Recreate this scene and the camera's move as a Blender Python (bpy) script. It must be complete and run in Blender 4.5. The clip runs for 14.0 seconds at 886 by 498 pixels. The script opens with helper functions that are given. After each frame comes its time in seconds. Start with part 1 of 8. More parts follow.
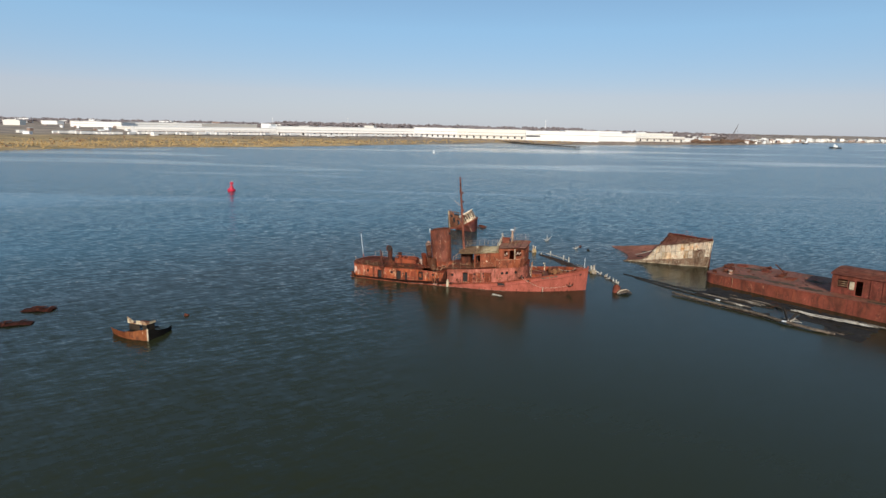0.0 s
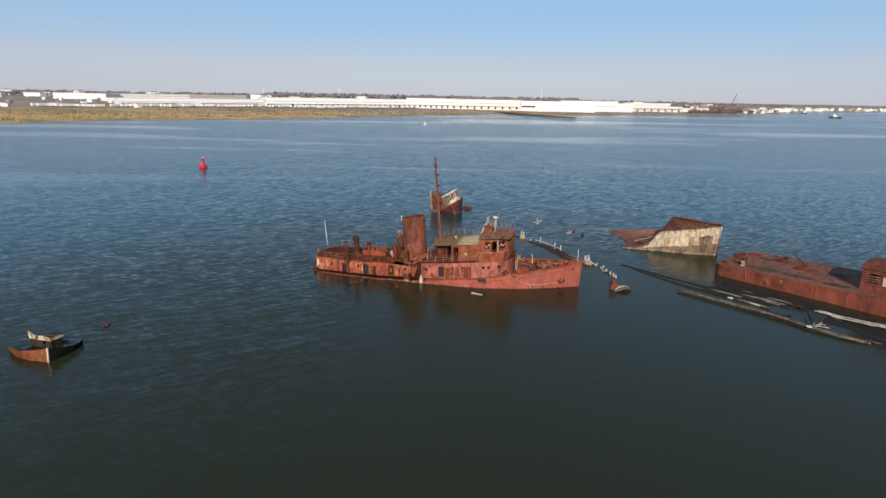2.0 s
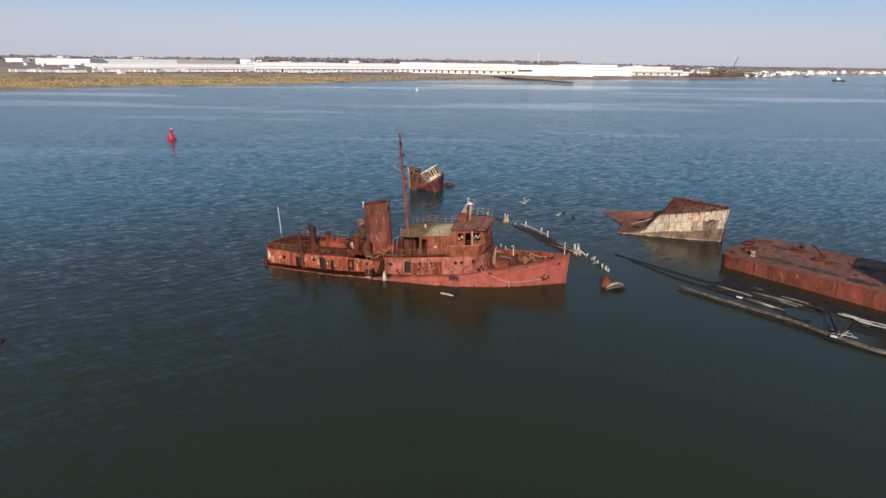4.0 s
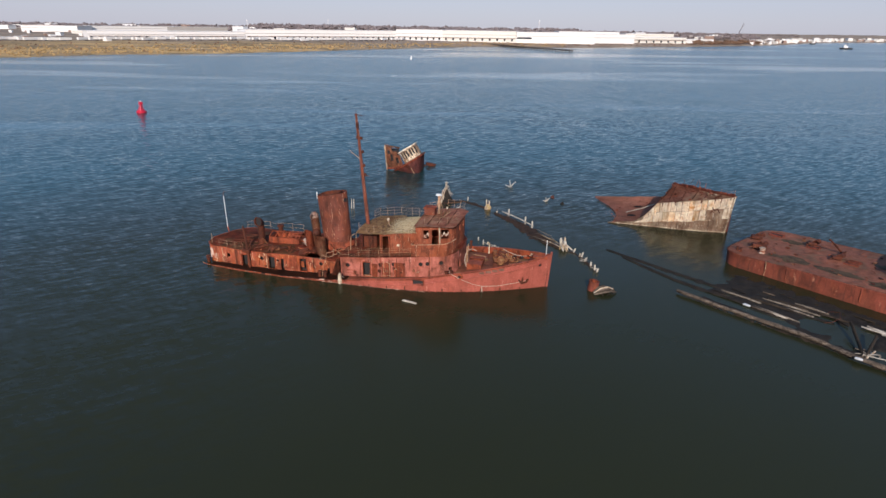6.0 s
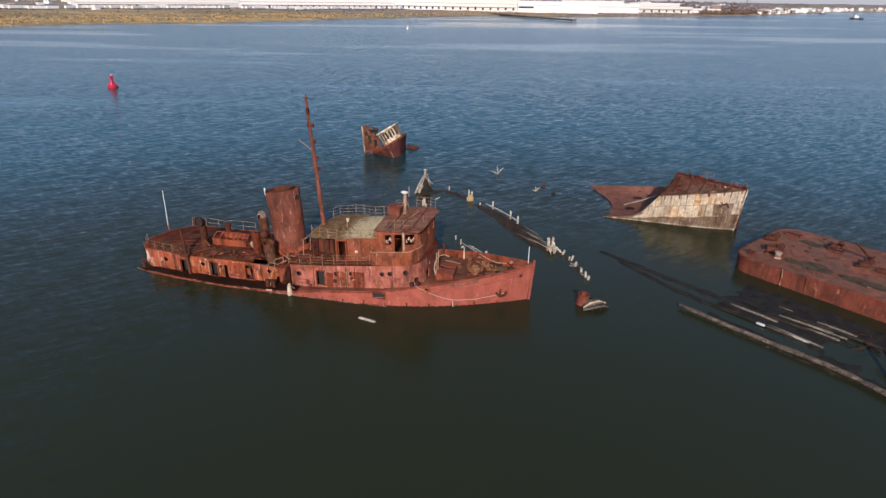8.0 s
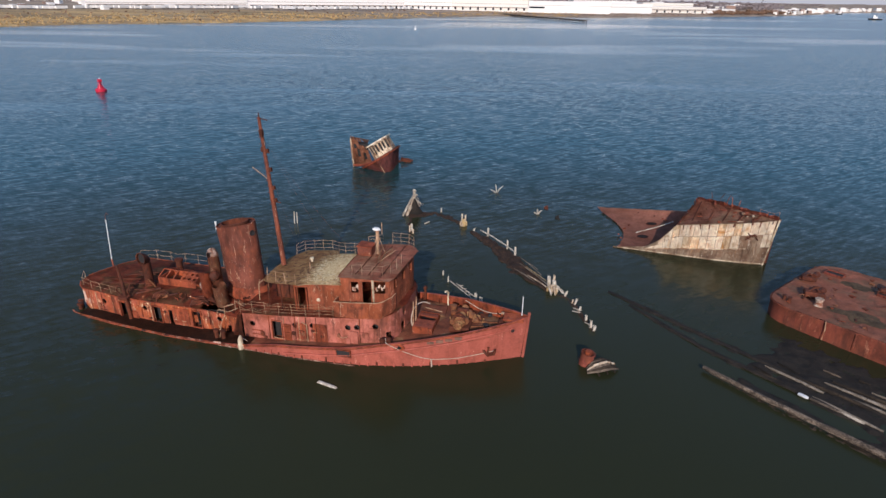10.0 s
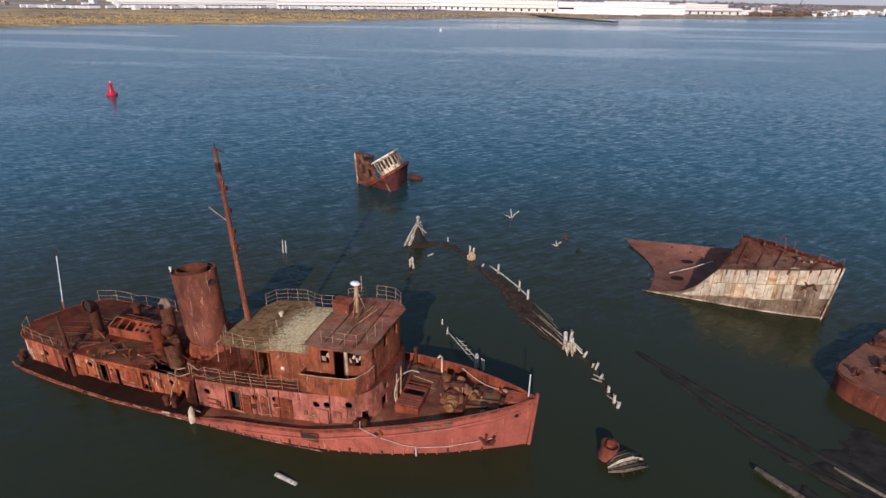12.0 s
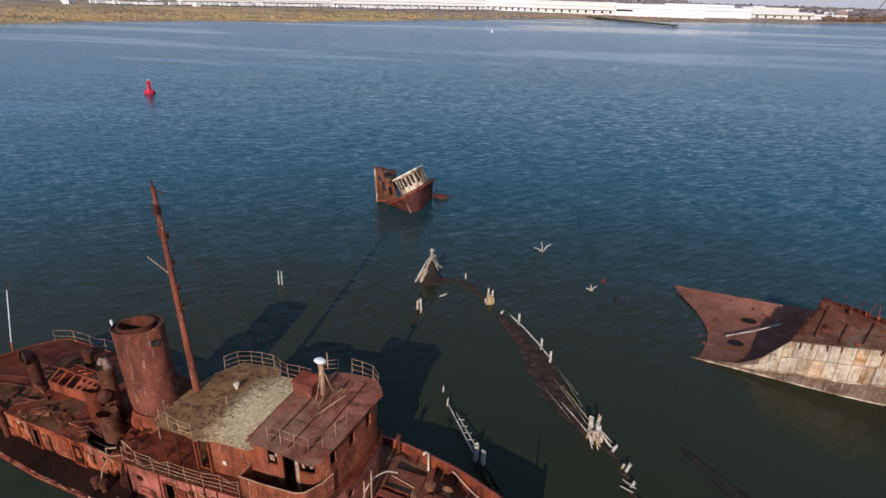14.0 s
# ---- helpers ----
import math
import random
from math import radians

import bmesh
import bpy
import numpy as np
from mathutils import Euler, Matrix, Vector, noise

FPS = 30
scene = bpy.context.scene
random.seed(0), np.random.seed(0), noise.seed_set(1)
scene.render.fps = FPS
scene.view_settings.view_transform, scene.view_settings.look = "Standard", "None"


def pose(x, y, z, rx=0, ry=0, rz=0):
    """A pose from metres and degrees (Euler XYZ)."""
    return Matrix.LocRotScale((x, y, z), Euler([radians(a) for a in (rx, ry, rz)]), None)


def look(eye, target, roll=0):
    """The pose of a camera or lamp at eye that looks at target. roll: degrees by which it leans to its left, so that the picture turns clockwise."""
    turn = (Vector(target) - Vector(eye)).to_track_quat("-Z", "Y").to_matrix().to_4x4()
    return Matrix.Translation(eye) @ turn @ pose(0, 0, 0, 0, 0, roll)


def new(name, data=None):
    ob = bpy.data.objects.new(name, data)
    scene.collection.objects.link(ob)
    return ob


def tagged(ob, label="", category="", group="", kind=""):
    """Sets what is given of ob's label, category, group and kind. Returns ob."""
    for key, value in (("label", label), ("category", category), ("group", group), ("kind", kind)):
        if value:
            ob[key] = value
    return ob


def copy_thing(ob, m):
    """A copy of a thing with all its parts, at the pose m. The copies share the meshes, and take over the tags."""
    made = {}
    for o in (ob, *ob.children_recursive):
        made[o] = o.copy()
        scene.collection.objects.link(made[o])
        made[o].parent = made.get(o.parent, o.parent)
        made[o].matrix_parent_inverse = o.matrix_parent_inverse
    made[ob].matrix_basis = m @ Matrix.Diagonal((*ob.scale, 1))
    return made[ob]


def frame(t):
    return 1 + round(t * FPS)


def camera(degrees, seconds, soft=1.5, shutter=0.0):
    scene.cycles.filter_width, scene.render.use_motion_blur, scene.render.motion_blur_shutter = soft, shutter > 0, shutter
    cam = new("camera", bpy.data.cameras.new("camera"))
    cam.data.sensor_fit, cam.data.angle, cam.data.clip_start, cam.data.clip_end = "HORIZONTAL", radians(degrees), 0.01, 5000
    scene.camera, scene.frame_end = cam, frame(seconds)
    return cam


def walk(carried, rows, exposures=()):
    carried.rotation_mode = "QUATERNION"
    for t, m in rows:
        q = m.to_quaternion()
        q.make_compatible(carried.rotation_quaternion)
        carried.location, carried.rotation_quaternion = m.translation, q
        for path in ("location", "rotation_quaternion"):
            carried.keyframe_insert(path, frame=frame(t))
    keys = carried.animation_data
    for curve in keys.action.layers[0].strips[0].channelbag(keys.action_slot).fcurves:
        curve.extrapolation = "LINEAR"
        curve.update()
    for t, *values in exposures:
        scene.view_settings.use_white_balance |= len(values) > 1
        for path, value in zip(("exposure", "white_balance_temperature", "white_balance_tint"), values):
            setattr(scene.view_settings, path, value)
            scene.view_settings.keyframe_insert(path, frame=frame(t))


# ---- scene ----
cam = camera(76.2, 14.0)
PATH = [
    (0, (0.78, -1.726, 24.083), (0.771, 0.228, 23.66), 1.2),
    (0.5, (1.41, 1.22, 24.092), (1.406, 3.17, 23.649), 1.1),
    (1, (2.154, 4.149, 24.171), (2.154, 6.094, 23.704), 1.0),
    (1.5, (2.974, 7.026, 24.206), (2.978, 8.965, 23.715), 1.0),
    (2, (3.787, 9.872, 24.241), (3.795, 11.804, 23.722), 1.0),
    (2.5, (4.774, 12.708, 24.332), (4.784, 14.632, 23.785), 0.9),
    (3, (5.598, 15.423, 24.432), (5.613, 17.339, 23.856), 0.9),
    (5.5, (10.233, 27.389, 24.484), (10.254, 29.261, 23.779), 0.7),
    (6, (11.059, 29.591, 24.456), (11.081, 31.454, 23.728), 0.8),
    (6.5, (11.885, 31.695, 24.428), (11.907, 33.548, 23.677), 0.9),
    (7, (12.672, 33.826, 24.392), (12.693, 35.67, 23.617), 0.8),
    (7.5, (13.473, 35.965, 24.333), (13.493, 37.799, 23.535), 0.9),
    (8, (14.189, 38.136, 24.306), (14.209, 39.962, 23.491), 0.9),
    (10.5, (16.977, 48.747, 24.512), (16.945, 50.573, 23.696), 0.9),
    (11, (17.411, 50.834, 24.601), (17.358, 52.659, 23.786), 0.9),
    (11.5, (17.866, 52.964, 24.709), (17.794, 54.789, 23.893), 1.0),
    (12, (18.312, 55.046, 24.833), (18.214, 56.869, 24.017), 1.0),
    (12.5, (18.816, 57.222, 24.894), (18.677, 59.043, 24.078), 1.1),
    (13, (19.345, 59.369, 24.957), (19.164, 61.185, 24.139), 1.3),
    (13.5, (19.864, 61.548, 25.04), (19.645, 63.36, 24.221), 1.4),
    (14, (20.334, 63.765, 25.105), (20.079, 65.572, 24.285), 1.6),
]
walk(cam, [(t, look(eye, target, roll)) for t, eye, target, roll in PATH], [(0.0, 0.0, 5700, 10), (1.5, 0.0, 5690, 12), (4.0, 0.0, 5670, 17), (8.0, -0.03, 5620, 19), (11.0, -0.06, 5550, 20), (14.0, -0.09, 5550, 20)])


# ---------- world, sun ----------
SUN_EL, SUN_AZ = 26.0, 4.5      # the light travels towards +y, turned a little to +x
world = bpy.data.worlds.new("sky")
scene.world = world
world.use_nodes = True
wn = world.node_tree
wn.nodes.clear()
sky = wn.nodes.new("ShaderNodeTexSky")
sky.sky_type, sky.sun_disc = "NISHITA", False
sky.sun_elevation, sky.sun_rotation = radians(SUN_EL), radians(180 + SUN_AZ)
sky.air_density, sky.dust_density, sky.ozone_density, sky.altitude = 1.0, 0.30, 1.9, 0
bg = wn.nodes.new("ShaderNodeBackground")
bg.inputs["Strength"].default_value = 0.81
wo = wn.nodes.new("ShaderNodeOutputWorld")
tint = wn.nodes.new("ShaderNodeMix")
tint.data_type, tint.blend_type = "RGBA", "MULTIPLY"
tint.inputs[0].default_value, tint.inputs[7].default_value = 1.0, (0.093, 0.099, 0.099, 1)
wn.links.new(sky.outputs[0], tint.inputs[6])
# haze: grey-violet where the air is thick and the sky pale, clear blue where it is thin
split = wn.nodes.new("ShaderNodeSeparateColor")
wn.links.new(sky.outputs[0], split.inputs[0])
pale = wn.nodes.new("ShaderNodeMath")
pale.operation = "DIVIDE"
wn.links.new(split.outputs[0], pale.inputs[0])
wn.links.new(split.outputs[2], pale.inputs[1])
air = wn.nodes.new("ShaderNodeValToRGB")
stops = air.color_ramp.elements
stops[0].position, stops[0].color = 0.22, (0.16, 0.27, 0.45, 1)
stops[1].position, stops[1].color = 0.95, (0.70, 0.67, 0.71, 1)
mid = stops.new(0.50)
mid.color = (0.45, 0.68, 0.865, 1)
wn.links.new(pale.outputs[0], air.inputs[0])
haze = wn.nodes.new("ShaderNodeMix")
haze.data_type = "RGBA"
haze.inputs[0].default_value = 0.70
wn.links.new(tint.outputs[2], haze.inputs[6])
wn.links.new(air.outputs[0], haze.inputs[7])
wn.links.new(haze.outputs[2], bg.inputs[0])
wn.links.new(bg.outputs[0], wo.inputs[0])

sun_data = bpy.data.lights.new("sun", "SUN")
sun_data.energy, sun_data.angle, sun_data.color = 5.0, radians(0.55), (1.0, 0.86, 0.66)
sun = new("sun", sun_data)
_az, _el = radians(SUN_AZ), radians(SUN_EL)
sun.matrix_world = look((0, 0, 200), (math.sin(_az) * math.cos(_el) * 100, math.cos(_az) * math.cos(_el) * 100, 200 - math.sin(_el) * 100))

# ---------- materials ----------


class Nodes:
    """A small builder of node materials."""

    def __init__(self, name):
        self.mat = bpy.data.materials.new(name)
        self.mat.use_nodes = True
        self.t = self.mat.node_tree
        self.b = self.t.nodes["Principled BSDF"]
        self.co = self.t.nodes.new("ShaderNodeTexCoord").outputs["Object"]

    def link(self, a, b):
        self.t.links.new(a, b)

    def mapped(self, scale, source=None):
        n = self.t.nodes.new("ShaderNodeMapping")
        n.inputs["Scale"].default_value = scale
        self.link(source or self.co, n.inputs["Vector"])
        return n.outputs[0]

    def noise(self, scale, detail=6.0, rough=0.6, vec=None, distort=0.0):
        n = self.t.nodes.new("ShaderNodeTexNoise")
        n.inputs["Scale"].default_value, n.inputs["Detail"].default_value = scale, detail
        n.inputs["Roughness"].default_value, n.inputs["Distortion"].default_value = rough, distort
        self.link(vec or self.co, n.inputs["Vector"])
        return n.outputs["Fac"]

    def ramp(self, fac, a, b, ca=(0, 0, 0, 1), cb=(1, 1, 1, 1)):
        n = self.t.nodes.new("ShaderNodeValToRGB")
        e = n.color_ramp.elements
        e[0].position, e[1].position, e[0].color, e[1].color = a, b, ca, cb
        self.link(fac, n.inputs[0])
        return n.outputs[0]

    def mix(self, fac, a, b, mode="MIX"):
        n = self.t.nodes.new("ShaderNodeMix")
        n.data_type, n.blend_type = "RGBA", mode
        for sock, v in ((n.inputs[0], fac), (n.inputs[6], a), (n.inputs[7], b)):
            if isinstance(v, (tuple, list)):
                sock.default_value = (*v[:3], 1)
            elif isinstance(v, (int, float)):
                sock.default_value = v
            else:
                self.link(v, sock)
        return n.outputs[2]

    def math(self, op, a, b=None):
        n = self.t.nodes.new("ShaderNodeMath")
        n.operation = op
        for i, v in enumerate((a, b)):
            if v is None:
                continue
            if isinstance(v, (int, float)):
                n.inputs[i].default_value = v
            else:
                self.link(v, n.inputs[i])
        return n.outputs[0]

    def bump(self, height, strength, distance, normal=None):
        n = self.t.nodes.new("ShaderNodeBump")
        n.inputs["Strength"].default_value, n.inputs["Distance"].default_value = strength, distance
        self.link(height, n.inputs["Height"])
        if normal:
            self.link(normal, n.inputs["Normal"])
        return n.outputs[0]

    def done(self, color=None, rough=0.8, normal=None, metal=0.0, gloss=0.5):
        self.b.inputs["Specular IOR Level"].default_value = gloss
        for key, v in (("Base Color", color), ("Roughness", rough), ("Normal", normal), ("Metallic", metal)):
            if v is None:
                continue
            s = self.b.inputs[key]
            if isinstance(v, (tuple, list)):
                s.default_value = (*v[:3], 1)
            elif isinstance(v, (int, float)):
                s.default_value = v
            else:
                self.link(v, s)
        return self.mat


def rusted(name, paint, rust, dark, amount=0.5, scale=0.6, streak=0.5, rough=0.74, pale=None, silt=None, mottled=0.80, scabs=0.6, chip=0.605):
    """Old painted steel: broad patches of rust, long downward runs, dark scabs, chips and pitting."""
    n = Nodes(name)
    patch = n.ramp(n.noise(scale, 8, 0.68, distort=0.8), amount - 0.07, amount + 0.07)
    c = n.mix(patch, rust, paint)
    tone = n.ramp(n.noise(scale * 1.7, 5, 0.6, distort=0.5), 0.40, 0.62)
    c = n.mix(n.math("MULTIPLY", tone, 0.40), c, tuple(a * 0.5 + b * 0.5 for a, b in zip(dark, rust)))
    scab = n.ramp(n.noise(scale * 2.6, 5, 0.62, n.mapped((1, 1, 0.6)), 0.8), 0.53, 0.65)
    c = n.mix(n.math("MULTIPLY", scab, scabs), c, dark)
    runs = n.ramp(n.noise(1.0, 6, 0.68, n.mapped((2.8, 2.8, 0.26)), 0.3), 0.52, 0.62)
    c = n.mix(n.math("MULTIPLY", runs, streak), c, dark)
    bright = n.ramp(n.noise(1.0, 6, 0.66, n.mapped((1.5, 1.5, 0.5)), 0.5), 0.585, 0.66)
    c = n.mix(n.math("MULTIPLY", bright, 0.45 * streak + 0.1), c, tuple(min(1, x * k) for x, k in zip(rust, (1.75, 1.6, 1.3))))
    if pale:
        chips = n.ramp(n.noise(scale * 4.0, 10, 0.84, n.mapped((1.6, 1.6, 0.28)), 0.5), chip, chip + 0.025)
        c = n.mix(n.math("MULTIPLY", chips, 0.95), c, pale)
    if silt:
        bed = n.ramp(n.noise(0.33, 7, 0.66, distort=0.4), 0.50, 0.57)
        c = n.mix(n.math("MULTIPLY", bed, 0.8), c, silt)
    grain = n.ramp(n.noise(6.5, 5, 0.7), 0.36, 0.64, (0.88, 0.87, 0.86, 1), (1.09, 1.09, 1.08, 1))
    c = n.mix(1.0, c, grain, "MULTIPLY")
    hi = 1.0 + 0.75 * (1.0 - mottled)
    mottle = n.ramp(n.noise(1.1, 7, 0.62, n.mapped((1, 1, 0.5))), 0.41, 0.57, (mottled, mottled * 0.97, mottled * 0.94, 1), (hi, hi, hi, 1))
    c = n.mix(1.0, c, mottle, "MULTIPLY")
    wide = n.ramp(n.noise(scale * 0.3, 4, 0.5), 0.3, 0.7, (0.74, 0.74, 0.74, 1), (1.14, 1.14, 1.14, 1))
    c = n.mix(1.0, c, wide, "MULTIPLY")
    nb = n.bump(n.noise(scale * 12, 6, 0.6), 0.35, 0.03, n.bump(n.noise(1.3, 4, 0.5), 0.5, 0.08))
    return n.done(c, rough, nb, gloss=0.22)


M_HULL = rusted("faded_red_hull_paint", (0.372, 0.099, 0.067), (0.260, 0.065, 0.037), (0.140, 0.041, 0.026), 0.38, 0.4, 0.22, pale=(0.62, 0.27, 0.19), mottled=0.90, scabs=0.25)
M_HOUSE = rusted("red_house_paint", (0.364, 0.094, 0.052), (0.231, 0.057, 0.022), (0.066, 0.021, 0.011), 0.50, 0.6, 0.6, pale=(0.50, 0.25, 0.17), mottled=0.68)
M_LOW = rusted("faded_lower_house_paint", (0.423, 0.138, 0.097), (0.229, 0.065, 0.034), (0.080, 0.029, 0.017), 0.46, 0.45, 0.65, pale=(0.66, 0.40, 0.30), mottled=0.84, chip=0.598)
M_UPPER = rusted("brown_upper_house_paint", (0.323, 0.091, 0.043), (0.264, 0.068, 0.024), (0.086, 0.030, 0.015), 0.50, 0.6, 0.5, pale=(0.62, 0.38, 0.25), mottled=0.78, chip=0.585)
M_AFT = rusted("aft_house_paint", (0.320, 0.082, 0.045), (0.309, 0.074, 0.022), (0.063, 0.023, 0.013), 0.52, 0.5, 0.8, pale=(0.70, 0.50, 0.31), mottled=0.74, chip=0.565)
M_DECK = rusted("rusted_deck_steel", (0.260, 0.059, 0.030), (0.229, 0.054, 0.022), (0.078, 0.025, 0.014), 0.5, 0.30, 0.1, silt=(0.150, 0.080, 0.036), mottled=0.68)
M_RUST = rusted("deep_rust", (0.250, 0.058, 0.026), (0.260, 0.059, 0.021), (0.068, 0.020, 0.011), 0.5, 0.8, 0.6, pale=(0.48, 0.26, 0.15), mottled=0.68)
M_DARK = rusted("dark_rust", (0.085, 0.027, 0.015), (0.128, 0.035, 0.015), (0.025, 0.011, 0.007), 0.5, 1.2, 0.4)
M_RAIL = rusted("rail_rust", (0.459, 0.300, 0.184), (0.306, 0.143, 0.068), (0.16, 0.075, 0.045), 0.42, 3.0, 0.2)
M_DHOUSE = rusted("dark_deckhouse_paint", (0.21, 0.052, 0.034), (0.16, 0.045, 0.024), (0.06, 0.022, 0.015), 0.5, 0.6, 0.5, pale=(0.36, 0.18, 0.12))
M_BARGE = rusted("barge_red_oxide", (0.232, 0.058, 0.034), (0.180, 0.050, 0.026), (0.078, 0.028, 0.018), 0.5, 0.35, 0.5, pale=(0.40, 0.17, 0.10), mottled=0.88)
M_BDECK = rusted("barge_deck_oxide", (0.262, 0.092, 0.052), (0.205, 0.076, 0.041), (0.090, 0.042, 0.026), 0.5, 0.4, 0.1, pale=(0.42, 0.19, 0.11), silt=(0.150, 0.082, 0.047), mottled=0.84)
M_FUNNEL = rusted("funnel_rust", (0.165, 0.052, 0.032), (0.205, 0.056, 0.025), (0.080, 0.028, 0.018), 0.45, 0.6, 0.4, pale=(0.66, 0.42, 0.28), scabs=0.4, mottled=0.72, chip=0.585)
M_FORE = rusted("worn_foredeck_steel", (0.15, 0.056, 0.031), (0.165, 0.050, 0.025), (0.042, 0.019, 0.012), 0.5, 0.4, 0.1, silt=(0.20, 0.112, 0.056))
# pale base and silt tone paint in the roof's sky sheen and sunlight
M_TOP = rusted("sheen_pale_top_steel", (0.54, 0.215, 0.130), (0.42, 0.140, 0.075), (0.13, 0.050, 0.030), 0.5, 0.5, 0.1, rough=0.6, silt=(0.50, 0.28, 0.17))
M_OLIVE = rusted("deck_litter_rust", (0.28, 0.122, 0.055), (0.25, 0.083, 0.034), (0.08, 0.040, 0.022), 0.5, 0.7, 0.2)


def plain_steel(name, col, rough=0.5, spread=0.25, metal=0.0):
    n = Nodes(name)
    c = n.mix(n.ramp(n.noise(2.5, 6), 0.35, 0.7), col, tuple(x * (1 - spread) for x in col))
    return n.done(c, rough, n.bump(n.noise(30, 4), 0.2, 0.01), metal)


M_WHITE = plain_steel("weathered_white_paint", (0.74, 0.73, 0.70), 0.55)
M_CREAM = rusted("chalky_cream_paint", (0.66, 0.57, 0.41), (0.34, 0.17, 0.08), (0.36, 0.25, 0.15), 0.38, 0.7, 0.35, pale=(0.74, 0.68, 0.56))
M_ROPE = plain_steel("old_white_rope", (0.48, 0.36, 0.27), 0.9)
M_BUOY = plain_steel("red_buoy_paint", (0.55, 0.016, 0.045), 0.45)
M_GLASS = plain_steel("dark_window", (0.02, 0.025, 0.03), 0.15)
# plain black; also stands for the shade inside holes, hatches and rooms
M_BLACK = plain_steel("black_and_opening_dark", (0.018, 0.015, 0.014), 0.8)
M_BRASS = rusted("brass_and_rust", (0.52, 0.30, 0.12), (0.24, 0.095, 0.04), (0.05, 0.022, 0.014), 0.54, 1.4, 0.3)


def timber(name, light, darkc, scale=1.0):
    n = Nodes(name)
    grain = n.noise(scale * 3, 8, 0.7, n.mapped((1, 1, 1)), 1.2)
    c = n.mix(n.ramp(grain, 0.38, 0.66), darkc, light)
    c = n.mix(n.ramp(n.noise(scale * 0.8, 5), 0.45, 0.75), c, tuple(x * 0.45 for x in darkc))
    return n.done(c, 0.85, n.bump(n.noise(scale * 14, 8, 0.75), 0.7, 0.04), gloss=0.22)


M_LOG = timber("sodden_grey_log", (0.25, 0.19, 0.135), (0.045, 0.032, 0.022), 1.6)
M_WOOD = timber("grey_weathered_wood", (0.34, 0.29, 0.23), (0.12, 0.09, 0.06))
M_WET = timber("wet_dark_timber", (0.06, 0.042, 0.026), (0.022, 0.016, 0.011))
M_WEED = timber("brown_weed", (0.062, 0.034, 0.020), (0.026, 0.016, 0.011), 1.6)
M_GUANO = timber("whitened_wood", (0.74, 0.70, 0.61), (0.34, 0.27, 0.19), 2.2)
M_PILE = timber("bird_stained_pile", (0.80, 0.72, 0.56), (0.26, 0.15, 0.075), 1.6)
M_SODDEN = timber("sodden_timber_and_shaded_side", (0.034, 0.026, 0.019), (0.013, 0.011, 0.009))
M_YELLOW = timber("sunlit_yellow_pile", (0.66, 0.50, 0.25), (0.30, 0.19, 0.08), 1.4)


def roof_material():
    """The rusty boat deck, whitened by birds over its middle."""
    n = Nodes("bird_whitened_deck")
    c = n.mix(n.ramp(n.noise(0.9, 9, 0.7), 0.42, 0.58), (0.29, 0.14, 0.05), (0.46, 0.27, 0.105))
    c = n.mix(n.ramp(n.noise(2.6, 7, 0.7), 0.52, 0.60), c, (0.13, 0.058, 0.03))
    sep = n.t.nodes.new("ShaderNodeSeparateXYZ")
    n.link(n.co, sep.inputs[0])
    du = n.math("MULTIPLY", n.math("SUBTRACT", sep.outputs[0], 23.0), 0.42)
    dv = n.math("MULTIPLY", n.math("SUBTRACT", sep.outputs[1], -0.2), 0.20)
    r = n.math("SQRT", n.math("ADD", n.math("MULTIPLY", du, du), n.math("MULTIPLY", dv, dv)))
    near = n.math("SUBTRACT", 1.25, r)
    speck = n.noise(1.0, 8, 0.72, n.mapped((2.4, 7.0, 5.0)), 1.6)
    mask = n.ramp(n.math("ADD", n.math("MULTIPLY", near, 0.34), speck), 0.65, 0.75)
    c = n.mix(mask, c, n.mix(n.ramp(n.noise(5, 6, 0.7), 0.4, 0.6), (0.70, 0.50, 0.23), (1.0, 0.87, 0.55)))
    return n.done(c, 0.9, n.bump(n.noise(9, 8, 0.7), 0.6, 0.04))


M_ROOF = roof_material()


